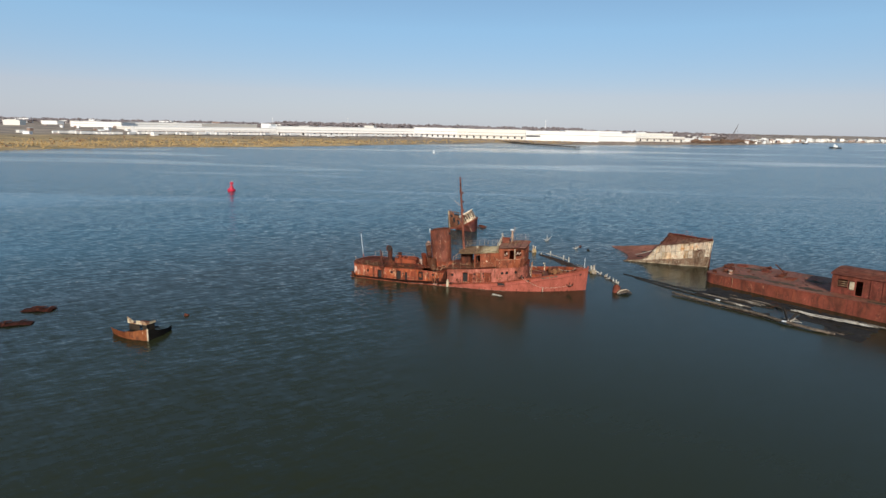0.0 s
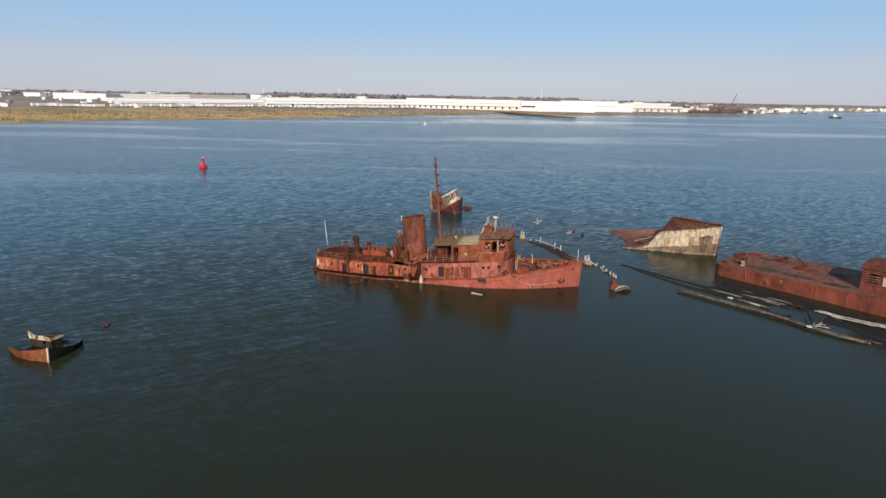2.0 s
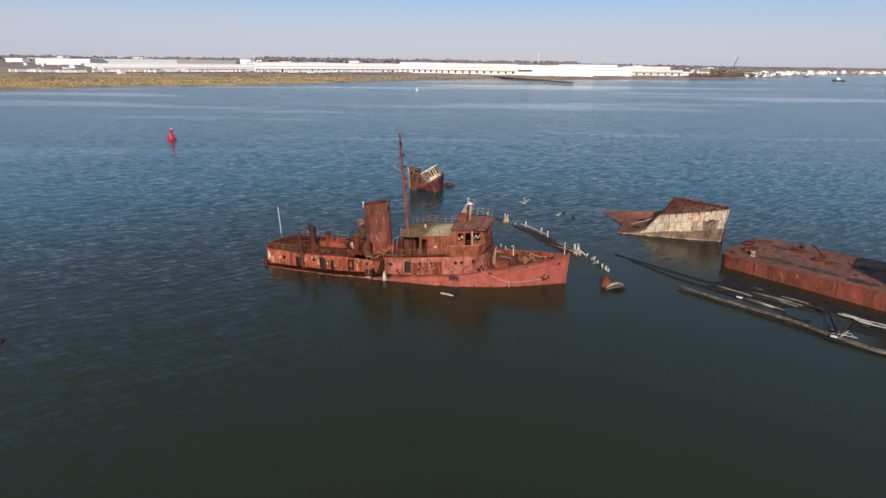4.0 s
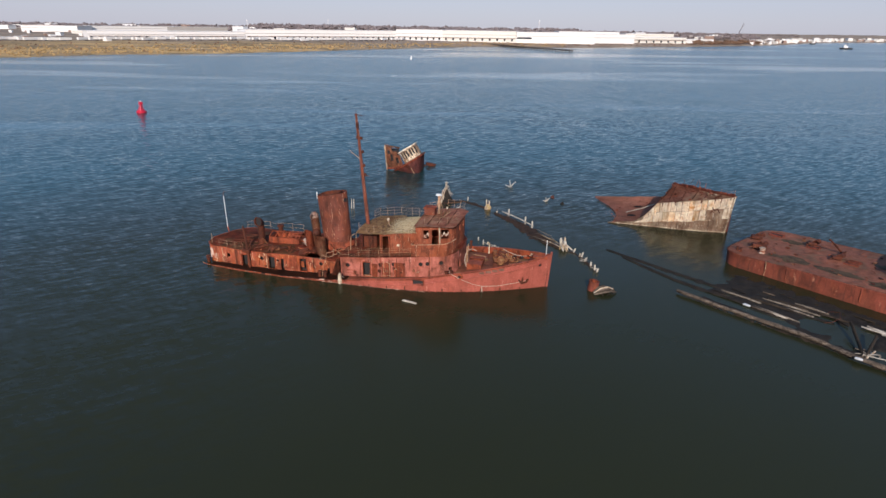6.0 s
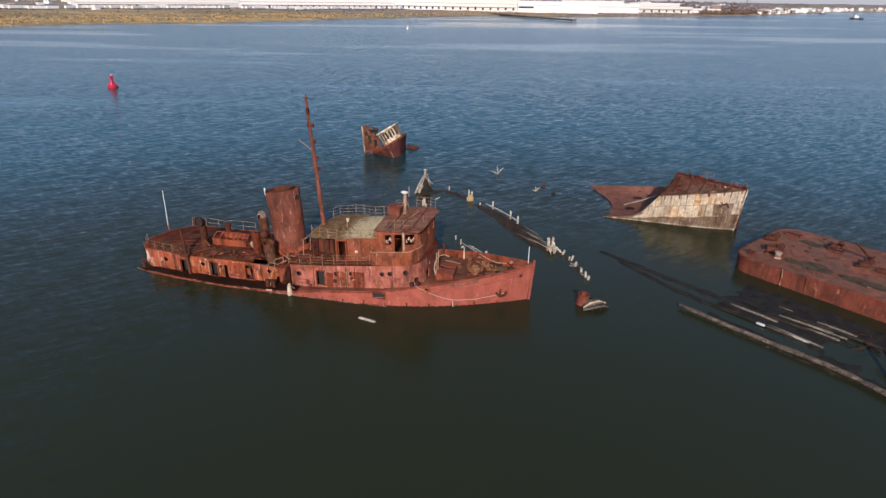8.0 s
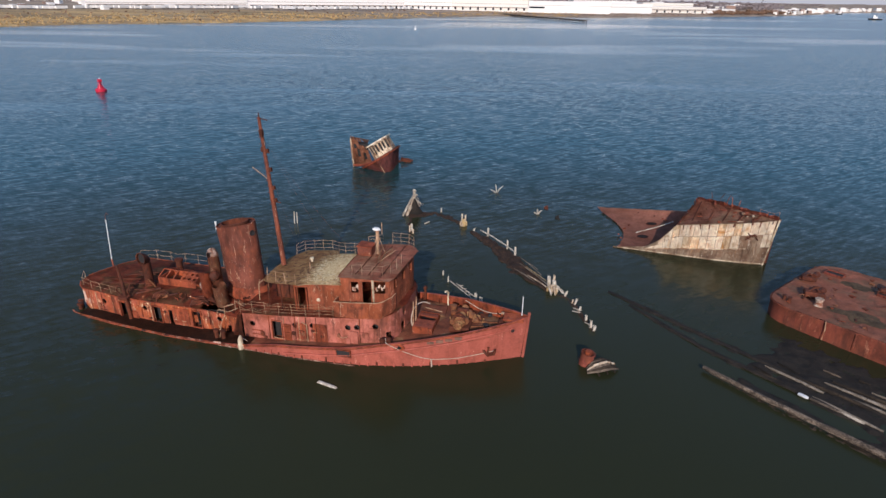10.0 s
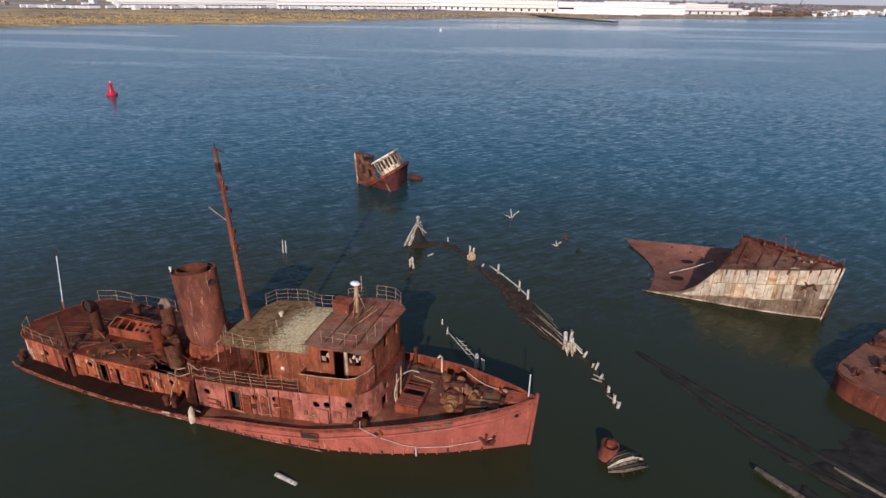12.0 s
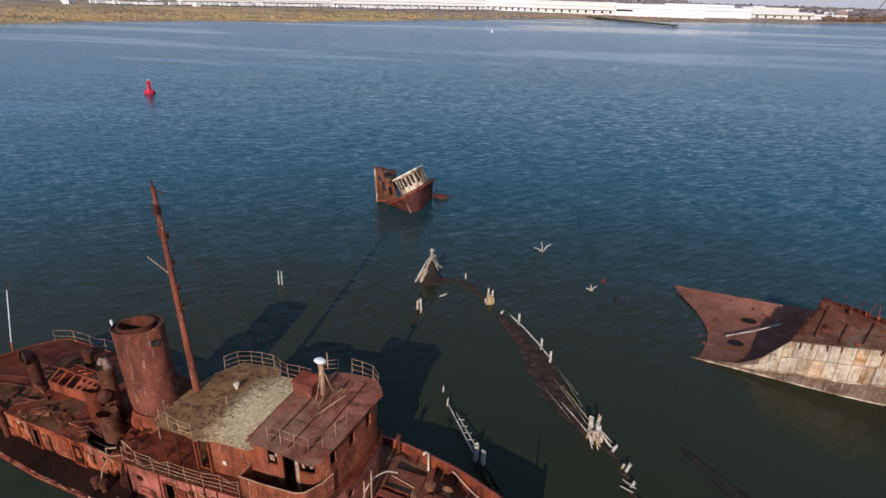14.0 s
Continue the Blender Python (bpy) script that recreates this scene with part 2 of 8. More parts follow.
def water_material():
    """Brown-green estuary water; short wind ripples crossed by calmer lanes."""
    n = Nodes("river_water")

    def vec(op, a, b):
        v = n.t.nodes.new("ShaderNodeVectorMath")
        v.operation = op
        for s, x in zip(v.inputs, (a, b)):
            if isinstance(x, tuple):
                s.default_value = x
            else:
                n.link(x, s)
        return v.outputs[0]

    def ripples(scale, turn, size, detail=3.0):
        turned = n.t.nodes.new("ShaderNodeMapping")
        turned.inputs["Rotation"].default_value = (0, 0, radians(turn))
        n.link(n.co, turned.inputs["Vector"])
        m = n.t.nodes.new("ShaderNodeMapping")
        m.inputs["Scale"].default_value = scale
        n.link(turned.outputs[0], m.inputs["Vector"])
        q = n.t.nodes.new("ShaderNodeTexNoise")
        q.inputs["Scale"].default_value, q.inputs["Detail"].default_value, q.inputs["Roughness"].default_value = 1.0, detail, 0.55
        n.link(m.outputs[0], q.inputs["Vector"])
        return vec("MULTIPLY", vec("SUBTRACT", q.outputs["Color"], (0.5, 0.5, 0.5)), size)

    # brown-green murk round the wrecks, turning blue-green with distance from them
    sep = n.t.nodes.new("ShaderNodeSeparateXYZ")
    n.link(n.co, sep.inputs[0])
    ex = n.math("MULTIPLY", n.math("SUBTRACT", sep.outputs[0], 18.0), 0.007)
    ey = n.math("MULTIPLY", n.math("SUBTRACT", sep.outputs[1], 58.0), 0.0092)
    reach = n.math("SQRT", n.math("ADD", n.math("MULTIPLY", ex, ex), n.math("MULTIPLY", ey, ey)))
    outlying = n.ramp(n.math("ADD", reach, n.math("MULTIPLY", n.noise(0.02, 4), 0.3)), 0.60, 1.25)
    lanes = n.noise(1.0, 5, 0.55, n.mapped((0.0024, 0.0125, 1)), 0.8)
    calm = n.math("MULTIPLY", n.ramp(lanes, 0.53, 0.60), outlying)
    gusts = n.ramp(n.noise(1.0, 3, 0.5, n.mapped((0.012, 0.03, 1))), 0.3, 0.7, (0.60, 0.60, 0.60, 1))
    slope = vec("ADD", vec("ADD", ripples((0.45, 1.75, 1), -30, (0.18, 0.37, 0.0), 2.0), ripples((0.6, 1.9, 1), 32, (0.10, 0.21, 0.0), 2.0)), ripples((1.5, 4.4, 1), -18, (0.12, 0.22, 0.0), 2.0))
    s = n.t.nodes.new("ShaderNodeVectorMath")
    s.operation = "SCALE"
    n.link(slope, s.inputs[0])
    lx = n.math("MULTIPLY", n.math("SUBTRACT", sep.outputs[0], 27.0), 0.020)
    ly = n.math("MULTIPLY", n.math("SUBTRACT", sep.outputs[1], 54.0), 0.0145)
    shelter = n.math("SQRT", n.math("ADD", n.math("MULTIPLY", lx, lx), n.math("MULTIPLY", ly, ly)))
    lee = n.ramp(n.math("ADD", shelter, n.math("MULTIPLY", n.noise(0.04, 4), 0.4)), 0.72, 2.6, (0.22, 0.22, 0.22, 1), (1.25, 1.25, 1.25, 1))      # sheltered between the wrecks
    n.link(n.math("MULTIPLY", lee, n.math("MULTIPLY", gusts, n.math("SUBTRACT", 1.0, n.math("MULTIPLY", calm, 0.6)))), s.inputs["Scale"])
    v = n.t.nodes.new("ShaderNodeVectorMath")
    v.operation = "NORMALIZE"
    n.link(vec("ADD", s.outputs[0], (0.0, 0.0, 1.0)), v.inputs[0])
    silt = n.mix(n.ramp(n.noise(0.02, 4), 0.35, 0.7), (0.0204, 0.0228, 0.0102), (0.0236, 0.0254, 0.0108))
    murk = n.mix(outlying, silt, (0.005, 0.050, 0.062))
    n.b.inputs["IOR"].default_value = 1.333
    n.b.inputs["Specular Tint"].default_value = (0.80, 0.90, 0.72, 1)
    return n.done(murk, n.math("SUBTRACT", n.math("SUBTRACT", 0.25, n.math("MULTIPLY", lee, 0.05)), n.math("MULTIPLY", calm, 0.08)), v.outputs[0], gloss=0.34)


M_WATER = water_material()


def land_material():
    n = Nodes("marsh_and_fill")
    sep = n.t.nodes.new("ShaderNodeSeparateXYZ")
    n.link(n.co, sep.inputs[0])
    gold = n.mix(n.ramp(n.noise(0.02, 8, 0.65, n.mapped((0.5, 1.6, 1))), 0.4, 0.62), (0.52, 0.350, 0.14), (0.25, 0.17, 0.078))
    grey = n.mix(n.ramp(n.noise(0.03, 8, 0.65, n.mapped((0.4, 1.6, 1))), 0.38, 0.62), (0.30, 0.255, 0.20), (0.16, 0.13, 0.10))
    c = n.mix(n.ramp(n.math("ADD", n.math("MULTIPLY", sep.outputs[0], 0.004), n.noise(0.015, 4)), 0.0, 0.35), gold, grey)
    dx = n.math("SUBTRACT", sep.outputs[0], 11.0)
    dy = n.math("SUBTRACT", sep.outputs[1], 30.0)
    out = n.math("SQRT", n.math("ADD", n.math("MULTIPLY", dx, dx), n.math("MULTIPLY", dy, dy)))
    town = n.mix(n.ramp(n.noise(0.02, 8, 0.7, n.mapped((0.6, 1.0, 1))), 0.42, 0.58), (0.34, 0.255, 0.17), (0.18, 0.13, 0.09))
    olive = n.ramp(n.noise(0.012, 6, 0.6, n.mapped((0.5, 2.2, 1)), 0.8), 0.52, 0.60)
    c = n.mix(n.math("MULTIPLY", olive, 0.75), c, (0.155, 0.118, 0.048))
    tuft = n.ramp(n.noise(0.09, 6, 0.65, n.mapped((0.5, 1.8, 1))), 0.36, 0.64, (0.62, 0.60, 0.55, 1), (1.28, 1.24, 1.18, 1))
    c = n.mix(1.0, c, tuft, "MULTIPLY")
    bare = n.ramp(n.noise(0.02, 6, 0.6, n.mapped((0.4, 2.0, 1)), 0.8), 0.60, 0.66)
    c = n.mix(n.math("MULTIPLY", bare, 0.8), c, (0.44, 0.34, 0.23))
    c = n.mix(n.ramp(n.math("ADD", n.math("MULTIPLY", out, 0.001), n.math("MULTIPLY", n.noise(0.01, 5), 0.2)), 0.88, 0.98), c, town)
    return n.done(c, 0.95, n.bump(n.noise(0.3, 6), 0.4, 0.5))


M_LAND = land_material()
# bare woods, with distance haze mixed into their pale tones
M_TREES = timber("haze_pale_woods", (0.27, 0.22, 0.205), (0.18, 0.15, 0.145), 0.05)
M_REED = timber("golden_reeds", (0.52, 0.36, 0.15), (0.30, 0.20, 0.09), 0.08)
M_SCRUB = timber("rusty_scrub", (0.26, 0.15, 0.09), (0.13, 0.08, 0.05), 0.05)
M_WALL = plain_steel("white_warehouse_wall", (0.80, 0.77, 0.72), 0.6, 0.06)
M_WALL2 = plain_steel("cream_warehouse_wall", (0.72, 0.68, 0.60), 0.6, 0.08)
M_ROOFING = plain_steel("pale_roofing", (0.78, 0.77, 0.75), 0.8, 0.10)
M_TRIM = plain_steel("grey_wall_trim", (0.42, 0.39, 0.35), 0.8, 0.15)
M_BRICK = plain_steel("brown_far_wall", (0.30, 0.20, 0.15), 0.8, 0.2)

# ---------- mesh helpers ----------


def part(name, bm, material, parent, label="", smooth=35.0, kind=""):
    """Links a bmesh as one mesh object under a thing or part."""
    bmesh.ops.recalc_face_normals(bm, faces=bm.faces)
    if smooth:
        lim = radians(smooth)
        for f in bm.faces:
            f.smooth = True
        for e in bm.edges:
            if len(e.link_faces) != 2 or e.calc_face_angle(0) > lim:
                e.smooth = False
    me = bpy.data.meshes.new(name)
    bm.to_mesh(me)
    bm.free()
    me.materials.append(material)
    ob = new(name, me)
    if parent is not None:
        ob.parent = parent
    return tagged(ob, label=label, kind=kind)


def thing(name, m, label, category, group="", kind=""):
    ob = new(name)
    ob.empty_display_size = 0.3
    ob.matrix_world = m
    return tagged(ob, label, category, group, kind)


def box(bm, c, s, rot=None, bevel=0.0, taper=1.0):
    """A box of size s round c; taper narrows its top."""
    pts = []
    for z in (-0.5, 0.5):
        k = taper if z > 0 else 1.0
        for x, y in ((-0.5, -0.5), (0.5, -0.5), (0.5, 0.5), (-0.5, 0.5)):
            v = Vector((x * s[0] * k, y * s[1] * k, z * s[2]))
            if rot is not None:
                v = rot @ v
            pts.append(bm.verts.new(v + Vector(c)))
    fs = [bm.faces.new([pts[i] for i in q]) for q in ((3, 2, 1, 0), (4, 5, 6, 7), (0, 1, 5, 4), (1, 2, 6, 5), (2, 3, 7, 6), (3, 0, 4, 7))]
    if bevel:
        bmesh.ops.bevel(bm, geom=list({e for f in fs for e in f.edges}), offset=bevel, segments=1, affect="EDGES")


def tube(bm, a, b, r0, r1=None, n=8, caps=True):
    a, b = Vector(a), Vector(b)
    r1 = r0 if r1 is None else r1
    q = (b - a).to_track_quat("Z", "Y")
    rings = []
    for p, r in ((a, r0), (b, r1)):
        rings.append([bm.verts.new(p + q @ Vector((r * math.cos(2 * math.pi * i / n), r * math.sin(2 * math.pi * i / n), 0))) for i in range(n)])
    for i in range(n):
        bm.faces.new((rings[0][i], rings[0][(i + 1) % n], rings[1][(i + 1) % n], rings[1][i]))
    if caps:
        bm.faces.new(rings[0][::-1])
        bm.faces.new(rings[1])


def pipe(bm, pts, r, n=6):
    """A bent rod through the points."""
    pts = [Vector(p) for p in pts]
    rings = []
    for i, p in enumerate(pts):
        d = (pts[min(i + 1, len(pts) - 1)] - pts[max(i - 1, 0)]).normalized()
        q = d.to_track_quat("Z", "Y")
        rr = r[i] if isinstance(r, (list, tuple)) else r
        rings.append([bm.verts.new(p + q @ Vector((rr * math.cos(2 * math.pi * k / n), rr * math.sin(2 * math.pi * k / n), 0))) for k in range(n)])
    for a, b in zip(rings, rings[1:]):
        for k in range(n):
            bm.faces.new((a[k], a[(k + 1) % n], b[(k + 1) % n], b[k]))
    bm.faces.new(rings[0][::-1])
    bm.faces.new(rings[-1])


def grid(bm, rows, closed=False, skip=None):
    """Faces over rows of points."""
    vs = [[bm.verts.new(p) for p in row] for row in rows]
    m = len(rows[0])
    for i in range(len(vs) - 1):
        for j in range(m if closed else m - 1):
            if skip and skip(i, j):
                continue
            q = [vs[i][j], vs[i][(j + 1) % m], vs[i + 1][(j + 1) % m], vs[i + 1][j]]
            bm.faces.new(q)
    return vs


def slab(bm, outline, top, thick):
    """A plate over an outline of (x, y); top(x, y) gives its height."""
    hi = [bm.verts.new((x, y, top(x, y))) for x, y in outline]
    lo = [bm.verts.new((x, y, top(x, y) - thick)) for x, y in outline]
    bm.faces.new(hi)
    bm.faces.new(lo[::-1])
    n = len(hi)
    for i in range(n):
        bm.faces.new((lo[i], lo[(i + 1) % n], hi[(i + 1) % n], hi[i]))


def lathe(bm, profile, m=None, n=16):
    """A turned shape from (radius, height) pairs."""
    m = m or Matrix.Identity(4)
    rows = [[m @ Vector((r * math.cos(2 * math.pi * k / n), r * math.sin(2 * math.pi * k / n), z)) for k in range(n)] for r, z in profile]
    vs = grid(bm, rows, closed=True)
    for ring, (r, z) in ((vs[0], profile[0]), (vs[-1], profile[-1])):
        if r > 1e-4 and profile[0] != profile[-1]:
            bm.faces.new(ring)


def curve(xs, ys, soft=0.7):
    """A smoothed line through the given values."""
    return lambda u: float(np.mean(np.interp([u - soft, u - soft / 2, u, u + soft / 2, u + soft], xs, ys)))


def along(path):
    """Arc length and a function from it to the point and outward normal of a flat path, its inside on the left."""
    pts = [Vector(p) for p in path]
    acc = [0.0]
    for a, b in zip(pts, pts[1:]):
        acc.append(acc[-1] + (b - a).length)

    def at(s):
        s = min(max(s, 0), acc[-1])
        i = max(0, min(len(pts) - 2, int(np.searchsorted(acc, s, "right")) - 1))
        k = (s - acc[i]) / (acc[i + 1] - acc[i])
        p = pts[i].lerp(pts[i + 1], k)
        d = (pts[i + 1] - pts[i]).normalized()
        return p, Vector((d.y, -d.x))
    return acc, at


def wall(bm, path, base, height, holes=(), ports=(), thick=0.09, step=0.9):
    """An upright plate wall along a path of (u, v), with real openings. base(u) is its foot; height a number or function of s.
    holes: (s0, s1, h0, h1); ports: (s, h, radius)."""
    acc, at = along(path)
    hh = height if callable(height) else (lambda s: height)
    squares = [(s - r * 1.35, s + r * 1.35, h - r * 1.35, h + r * 1.35) for s, h, r in ports]
    cuts = {round(a, 4) for a in acc}
    for a, b, *_ in list(holes) + squares:
        cuts |= {round(a, 4), round(b, 4)}
    x = 0.0
    while x < acc[-1]:
        if min(abs(x - c) for c in cuts) > 0.3:
            cuts.add(round(x, 4))
        x += step
    cuts = sorted(c for c in cuts if -1e-6 <= c <= acc[-1] + 1e-6)
    cache = {}

    def vert(s, h, inner):
        key = (round(s, 4), round(h, 4), inner)
        if key not in cache:
            p, n = at(s)
            q = p - n * (thick if inner else 0)
            cache[key] = bm.verts.new((q.x, q.y, base(p.x) + h))
        return cache[key]

    def face(*v):
        if len(set(v)) > 2:
            try:
                bm.faces.new(v)
            except ValueError:
                pass

    for s0, s1 in zip(cuts, cuts[1:]):
        mid = (s0 + s1) / 2
        spans = sorted((h0, h1, "hole") for a, b, h0, h1 in holes if a - 1e-4 <= mid <= b + 1e-4)
        spans += [(h0, h1, k) for k, (a, b, h0, h1) in enumerate(squares) if a - 1e-4 <= mid <= b + 1e-4]
        spans.sort(key=lambda q: q[0])
        t0, t1 = hh(s0), hh(s1)
        lo = 0.0
        cells = []
        for h0, h1, kind in spans:
            if h0 > lo + 1e-3:
                cells.append((lo, h0, lo, h0))
            if kind == "hole":
                for s in (s0, s1):
                    if any(abs(s - e) < 1e-3 for a, b, g0, g1 in holes for e in (a, b)):
                        face(vert(s, h0, 0), vert(s, h1, 0), vert(s, h1, 1), vert(s, h0, 1))
                for h in (h0, h1):
                    if h > 1e-3:
                        face(vert(s0, h, 0), vert(s1, h, 0), vert(s1, h, 1), vert(s0, h, 1))
            lo = h1
        cells.append((lo, t0, lo, t1))
        for a0, a1, b0, b1 in cells:
            face(vert(s0, a0, 0), vert(s1, b0, 0), vert(s1, b1, 0), vert(s0, a1, 0))
            face(vert(s0, a0, 1), vert(s0, a1, 1), vert(s1, b1, 1), vert(s1, b0, 1))
        face(vert(s0, t0, 0), vert(s1, t1, 0), vert(s1, t1, 1), vert(s0, t0, 1))
    for (s, h, r), (a, b, h0, h1) in zip(ports, squares):
        corner = [(a, h0), (b, h0), (b, h1), (a, h1)]
        for inner in (0, 1):
            rim = [vert(s + r * math.cos(k * math.pi / 6), h + r * math.sin(k * math.pi / 6), inner) for k in range(12)]
            cs = [vert(*q, inner) for q in corner]
            for ci, k0 in ((2, 0), (3, 3), (0, 6), (1, 9)):
                for k in range(k0, k0 + 3):
                    face(rim[k % 12], rim[(k + 1) % 12], cs[ci])
            for k, (c1, c2) in ((0, (1, 2)), (3, (2, 3)), (6, (3, 0)), (9, (0, 1))):
                face(rim[k], cs[c2], cs[c1])
        for k in range(12):
            q = [(s + r * math.cos(j * math.pi / 6), h + r * math.sin(j * math.pi / 6)) for j in (k, k + 1)]
            face(vert(*q[0], 0), vert(*q[1], 0), vert(*q[1], 1), vert(*q[0], 1))
    return acc, at


def railing(parent, pts, height, up, rails=3, gap=1.3, lean=0.0, rng=None, broken=0.0, name="railing"):
    """Stanchions and rails along points; up(x, y) is the deck."""
    rng = rng or random.Random(3)
    acc, at = along(pts)
    posts, n = [], max(1, round(acc[-1] / gap))
    top = new(name)
    top.parent = parent
    bm = bmesh.new()
    for i in range(n + 1):
        p, nn = at(acc[-1] * i / n)
        foot = Vector((p.x, p.y, up(p.x, p.y)))
        tip = foot + Vector((rng.uniform(-0.05, 0.05) + lean * nn.x, rng.uniform(-0.05, 0.05) + lean * nn.y, height + rng.uniform(-0.03, 0.03)))
        posts.append((foot, tip))
    for j in range(rails):
        k = (j + 1) / rails
        run = []
        for i, (f, t) in enumerate(posts):
            p = f.lerp(t, k)
            run.append(p)
            if i < len(posts) - 1:
                f2, t2 = posts[i + 1]
                q = f2.lerp(t2, k)
                run.append(p.lerp(q, 0.5) + Vector((0, 0, -rng.uniform(0.0, 0.025) - (rng.uniform(0.1, 0.35) if rng.random() < broken else 0))))
        if len(run) > 1:
            pipe(bm, run, 0.012, 5)
    rail = part("rail", bm, M_RAIL, parent)
    bpy.data.objects.remove(top)
    for f, t in posts:
        b = bmesh.new()
        pipe(b, [f, t], 0.016, 5)
        part("stanchion", b, M_RAIL, rail)
    return rail

# ---------- water and far shore ----------
bm = bmesh.new()
grid(bm, [[(x, y, 0) for x in (-4500, -600, 600, 4500)] for y in (-4000, -400, 600, 4800)])
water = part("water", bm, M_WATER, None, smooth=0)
tagged(water, "dark green-blue rippled river water reaching the far shore", "water", kind="structure")

EYE0 = (11.0, 30.0)


def shore_point(bearing, dist):
    a = radians(bearing)
    return EYE0[0] + dist * math.sin(a), EYE0[1] + dist * math.cos(a)


BEAR = [-75, -60, -46, -36, -28, -20, -11.5, -4, 1, 4, 9, 13, 18, 22, 26, 29, 30.5, 32, 36, 42, 50, 62]
DIST = [380, 430, 500, 552, 585, 590, 652, 745, 820, 892, 900, 905, 1010, 1100, 1230, 1440, 1560, 1960, 2300, 2600, 2700, 2700]
shore_dist = curve(BEAR, DIST, 0.8)


def land_height(bearing, dist):
    """Ground height above the river."""
    d = dist - shore_dist(bearing)
    h = float(np.interp(d, [-40, 0, 6, 40, 150, 400, 900, 1700, 3000], [-1.5, 0.1, 0.9, 2.2, 4.3, 5.5, 11.5, 17, 20]))
    x, y = shore_point(bearing, dist)
    return h + (noise.noise(Vector((x * 0.02, y * 0.02, 0))) * min(1.0, max(0, d) / 60) * (0.9 + d * 0.0012))


bm = bmesh.new()
rows = []
for i in range(0, 275):
    b = -75 + i * 0.5
    s = shore_dist(b) + 6 * noise.noise(Vector((b * 0.7, 3, 0))) + 2.5 * noise.noise(Vector((b * 3.1, 9, 0)))
    rows.append([(*shore_point(b, s + o), land_height(b, s + o)) for o in (-30, 0, 6, 18, 40, 75, 110, 150, 220, 300, 400, 600, 900, 1300, 1800, 2200)])
grid(bm, rows)
ground = part("ground", bm, M_LAND, None)
tagged(ground, "low far shore of golden marsh grass and bare grey fill", "shore", kind="structure")


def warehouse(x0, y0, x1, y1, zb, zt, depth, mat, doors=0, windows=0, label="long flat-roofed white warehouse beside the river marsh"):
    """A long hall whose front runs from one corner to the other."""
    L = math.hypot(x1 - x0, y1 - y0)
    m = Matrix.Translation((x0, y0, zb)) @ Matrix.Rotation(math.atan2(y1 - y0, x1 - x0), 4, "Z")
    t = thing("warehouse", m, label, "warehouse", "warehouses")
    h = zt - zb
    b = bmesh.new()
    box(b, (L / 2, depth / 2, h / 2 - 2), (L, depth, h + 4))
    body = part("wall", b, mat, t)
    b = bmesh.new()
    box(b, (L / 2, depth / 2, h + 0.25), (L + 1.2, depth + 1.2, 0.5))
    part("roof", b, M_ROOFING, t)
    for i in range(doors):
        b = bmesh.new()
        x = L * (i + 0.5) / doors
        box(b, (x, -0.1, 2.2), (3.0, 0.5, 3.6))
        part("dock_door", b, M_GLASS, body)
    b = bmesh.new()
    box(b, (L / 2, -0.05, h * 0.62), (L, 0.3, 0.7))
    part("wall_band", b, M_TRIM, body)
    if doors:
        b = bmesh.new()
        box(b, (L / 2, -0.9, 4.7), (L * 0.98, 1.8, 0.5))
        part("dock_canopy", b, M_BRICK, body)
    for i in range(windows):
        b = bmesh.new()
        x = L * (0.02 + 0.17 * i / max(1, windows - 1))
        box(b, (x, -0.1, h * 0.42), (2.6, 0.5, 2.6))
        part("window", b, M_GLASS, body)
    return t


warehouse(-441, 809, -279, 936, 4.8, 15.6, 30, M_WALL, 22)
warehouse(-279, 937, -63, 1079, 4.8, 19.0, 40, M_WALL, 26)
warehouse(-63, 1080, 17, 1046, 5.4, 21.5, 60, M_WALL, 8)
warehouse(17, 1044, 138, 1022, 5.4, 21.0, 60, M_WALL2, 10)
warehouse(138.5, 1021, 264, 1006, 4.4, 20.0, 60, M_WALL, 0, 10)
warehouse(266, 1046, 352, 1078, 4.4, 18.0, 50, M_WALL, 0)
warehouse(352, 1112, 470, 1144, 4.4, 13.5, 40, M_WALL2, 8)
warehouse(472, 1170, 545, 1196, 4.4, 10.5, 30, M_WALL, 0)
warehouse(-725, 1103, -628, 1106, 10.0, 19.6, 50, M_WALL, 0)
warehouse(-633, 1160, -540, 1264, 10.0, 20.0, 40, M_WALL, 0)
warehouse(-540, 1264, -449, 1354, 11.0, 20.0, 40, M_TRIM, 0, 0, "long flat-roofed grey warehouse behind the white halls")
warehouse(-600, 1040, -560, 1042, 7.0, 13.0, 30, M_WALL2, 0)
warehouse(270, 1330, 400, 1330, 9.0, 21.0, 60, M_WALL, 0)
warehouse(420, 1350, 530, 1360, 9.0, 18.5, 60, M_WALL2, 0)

# trailers parked before the halls
rng = random.Random(11)
tr = thing("truck_trailer", Matrix.Identity(4), "white box truck trailer parked on the far lot", "trailer", "parked trailers")
b = bmesh.new()
box(b, (0, 0, 2.55), (2.6, 13.0, 2.9), bevel=0.08)
part("body", b, M_WALL, tr)
b = bmesh.new()
box(b, (0, 0, 0.98), (1.1, 12.4, 0.22))
part("chassis", b, M_BLACK, tr)
for sx in (-1, 1):
    for sy in (4.2, 5.5):
        b = bmesh.new()
        tube(b, (sx * 0.75, sy, 0.5), (sx * 1.2, sy, 0.5), 0.5, n=10)
        part("wheel", b, M_BLACK, tr)
    b = bmesh.new()
    box(b, (sx * 0.6, -4.2, 0.45), (0.14, 0.14, 0.9))
    part("landing_leg", b, M_BLACK, tr)
spots = []
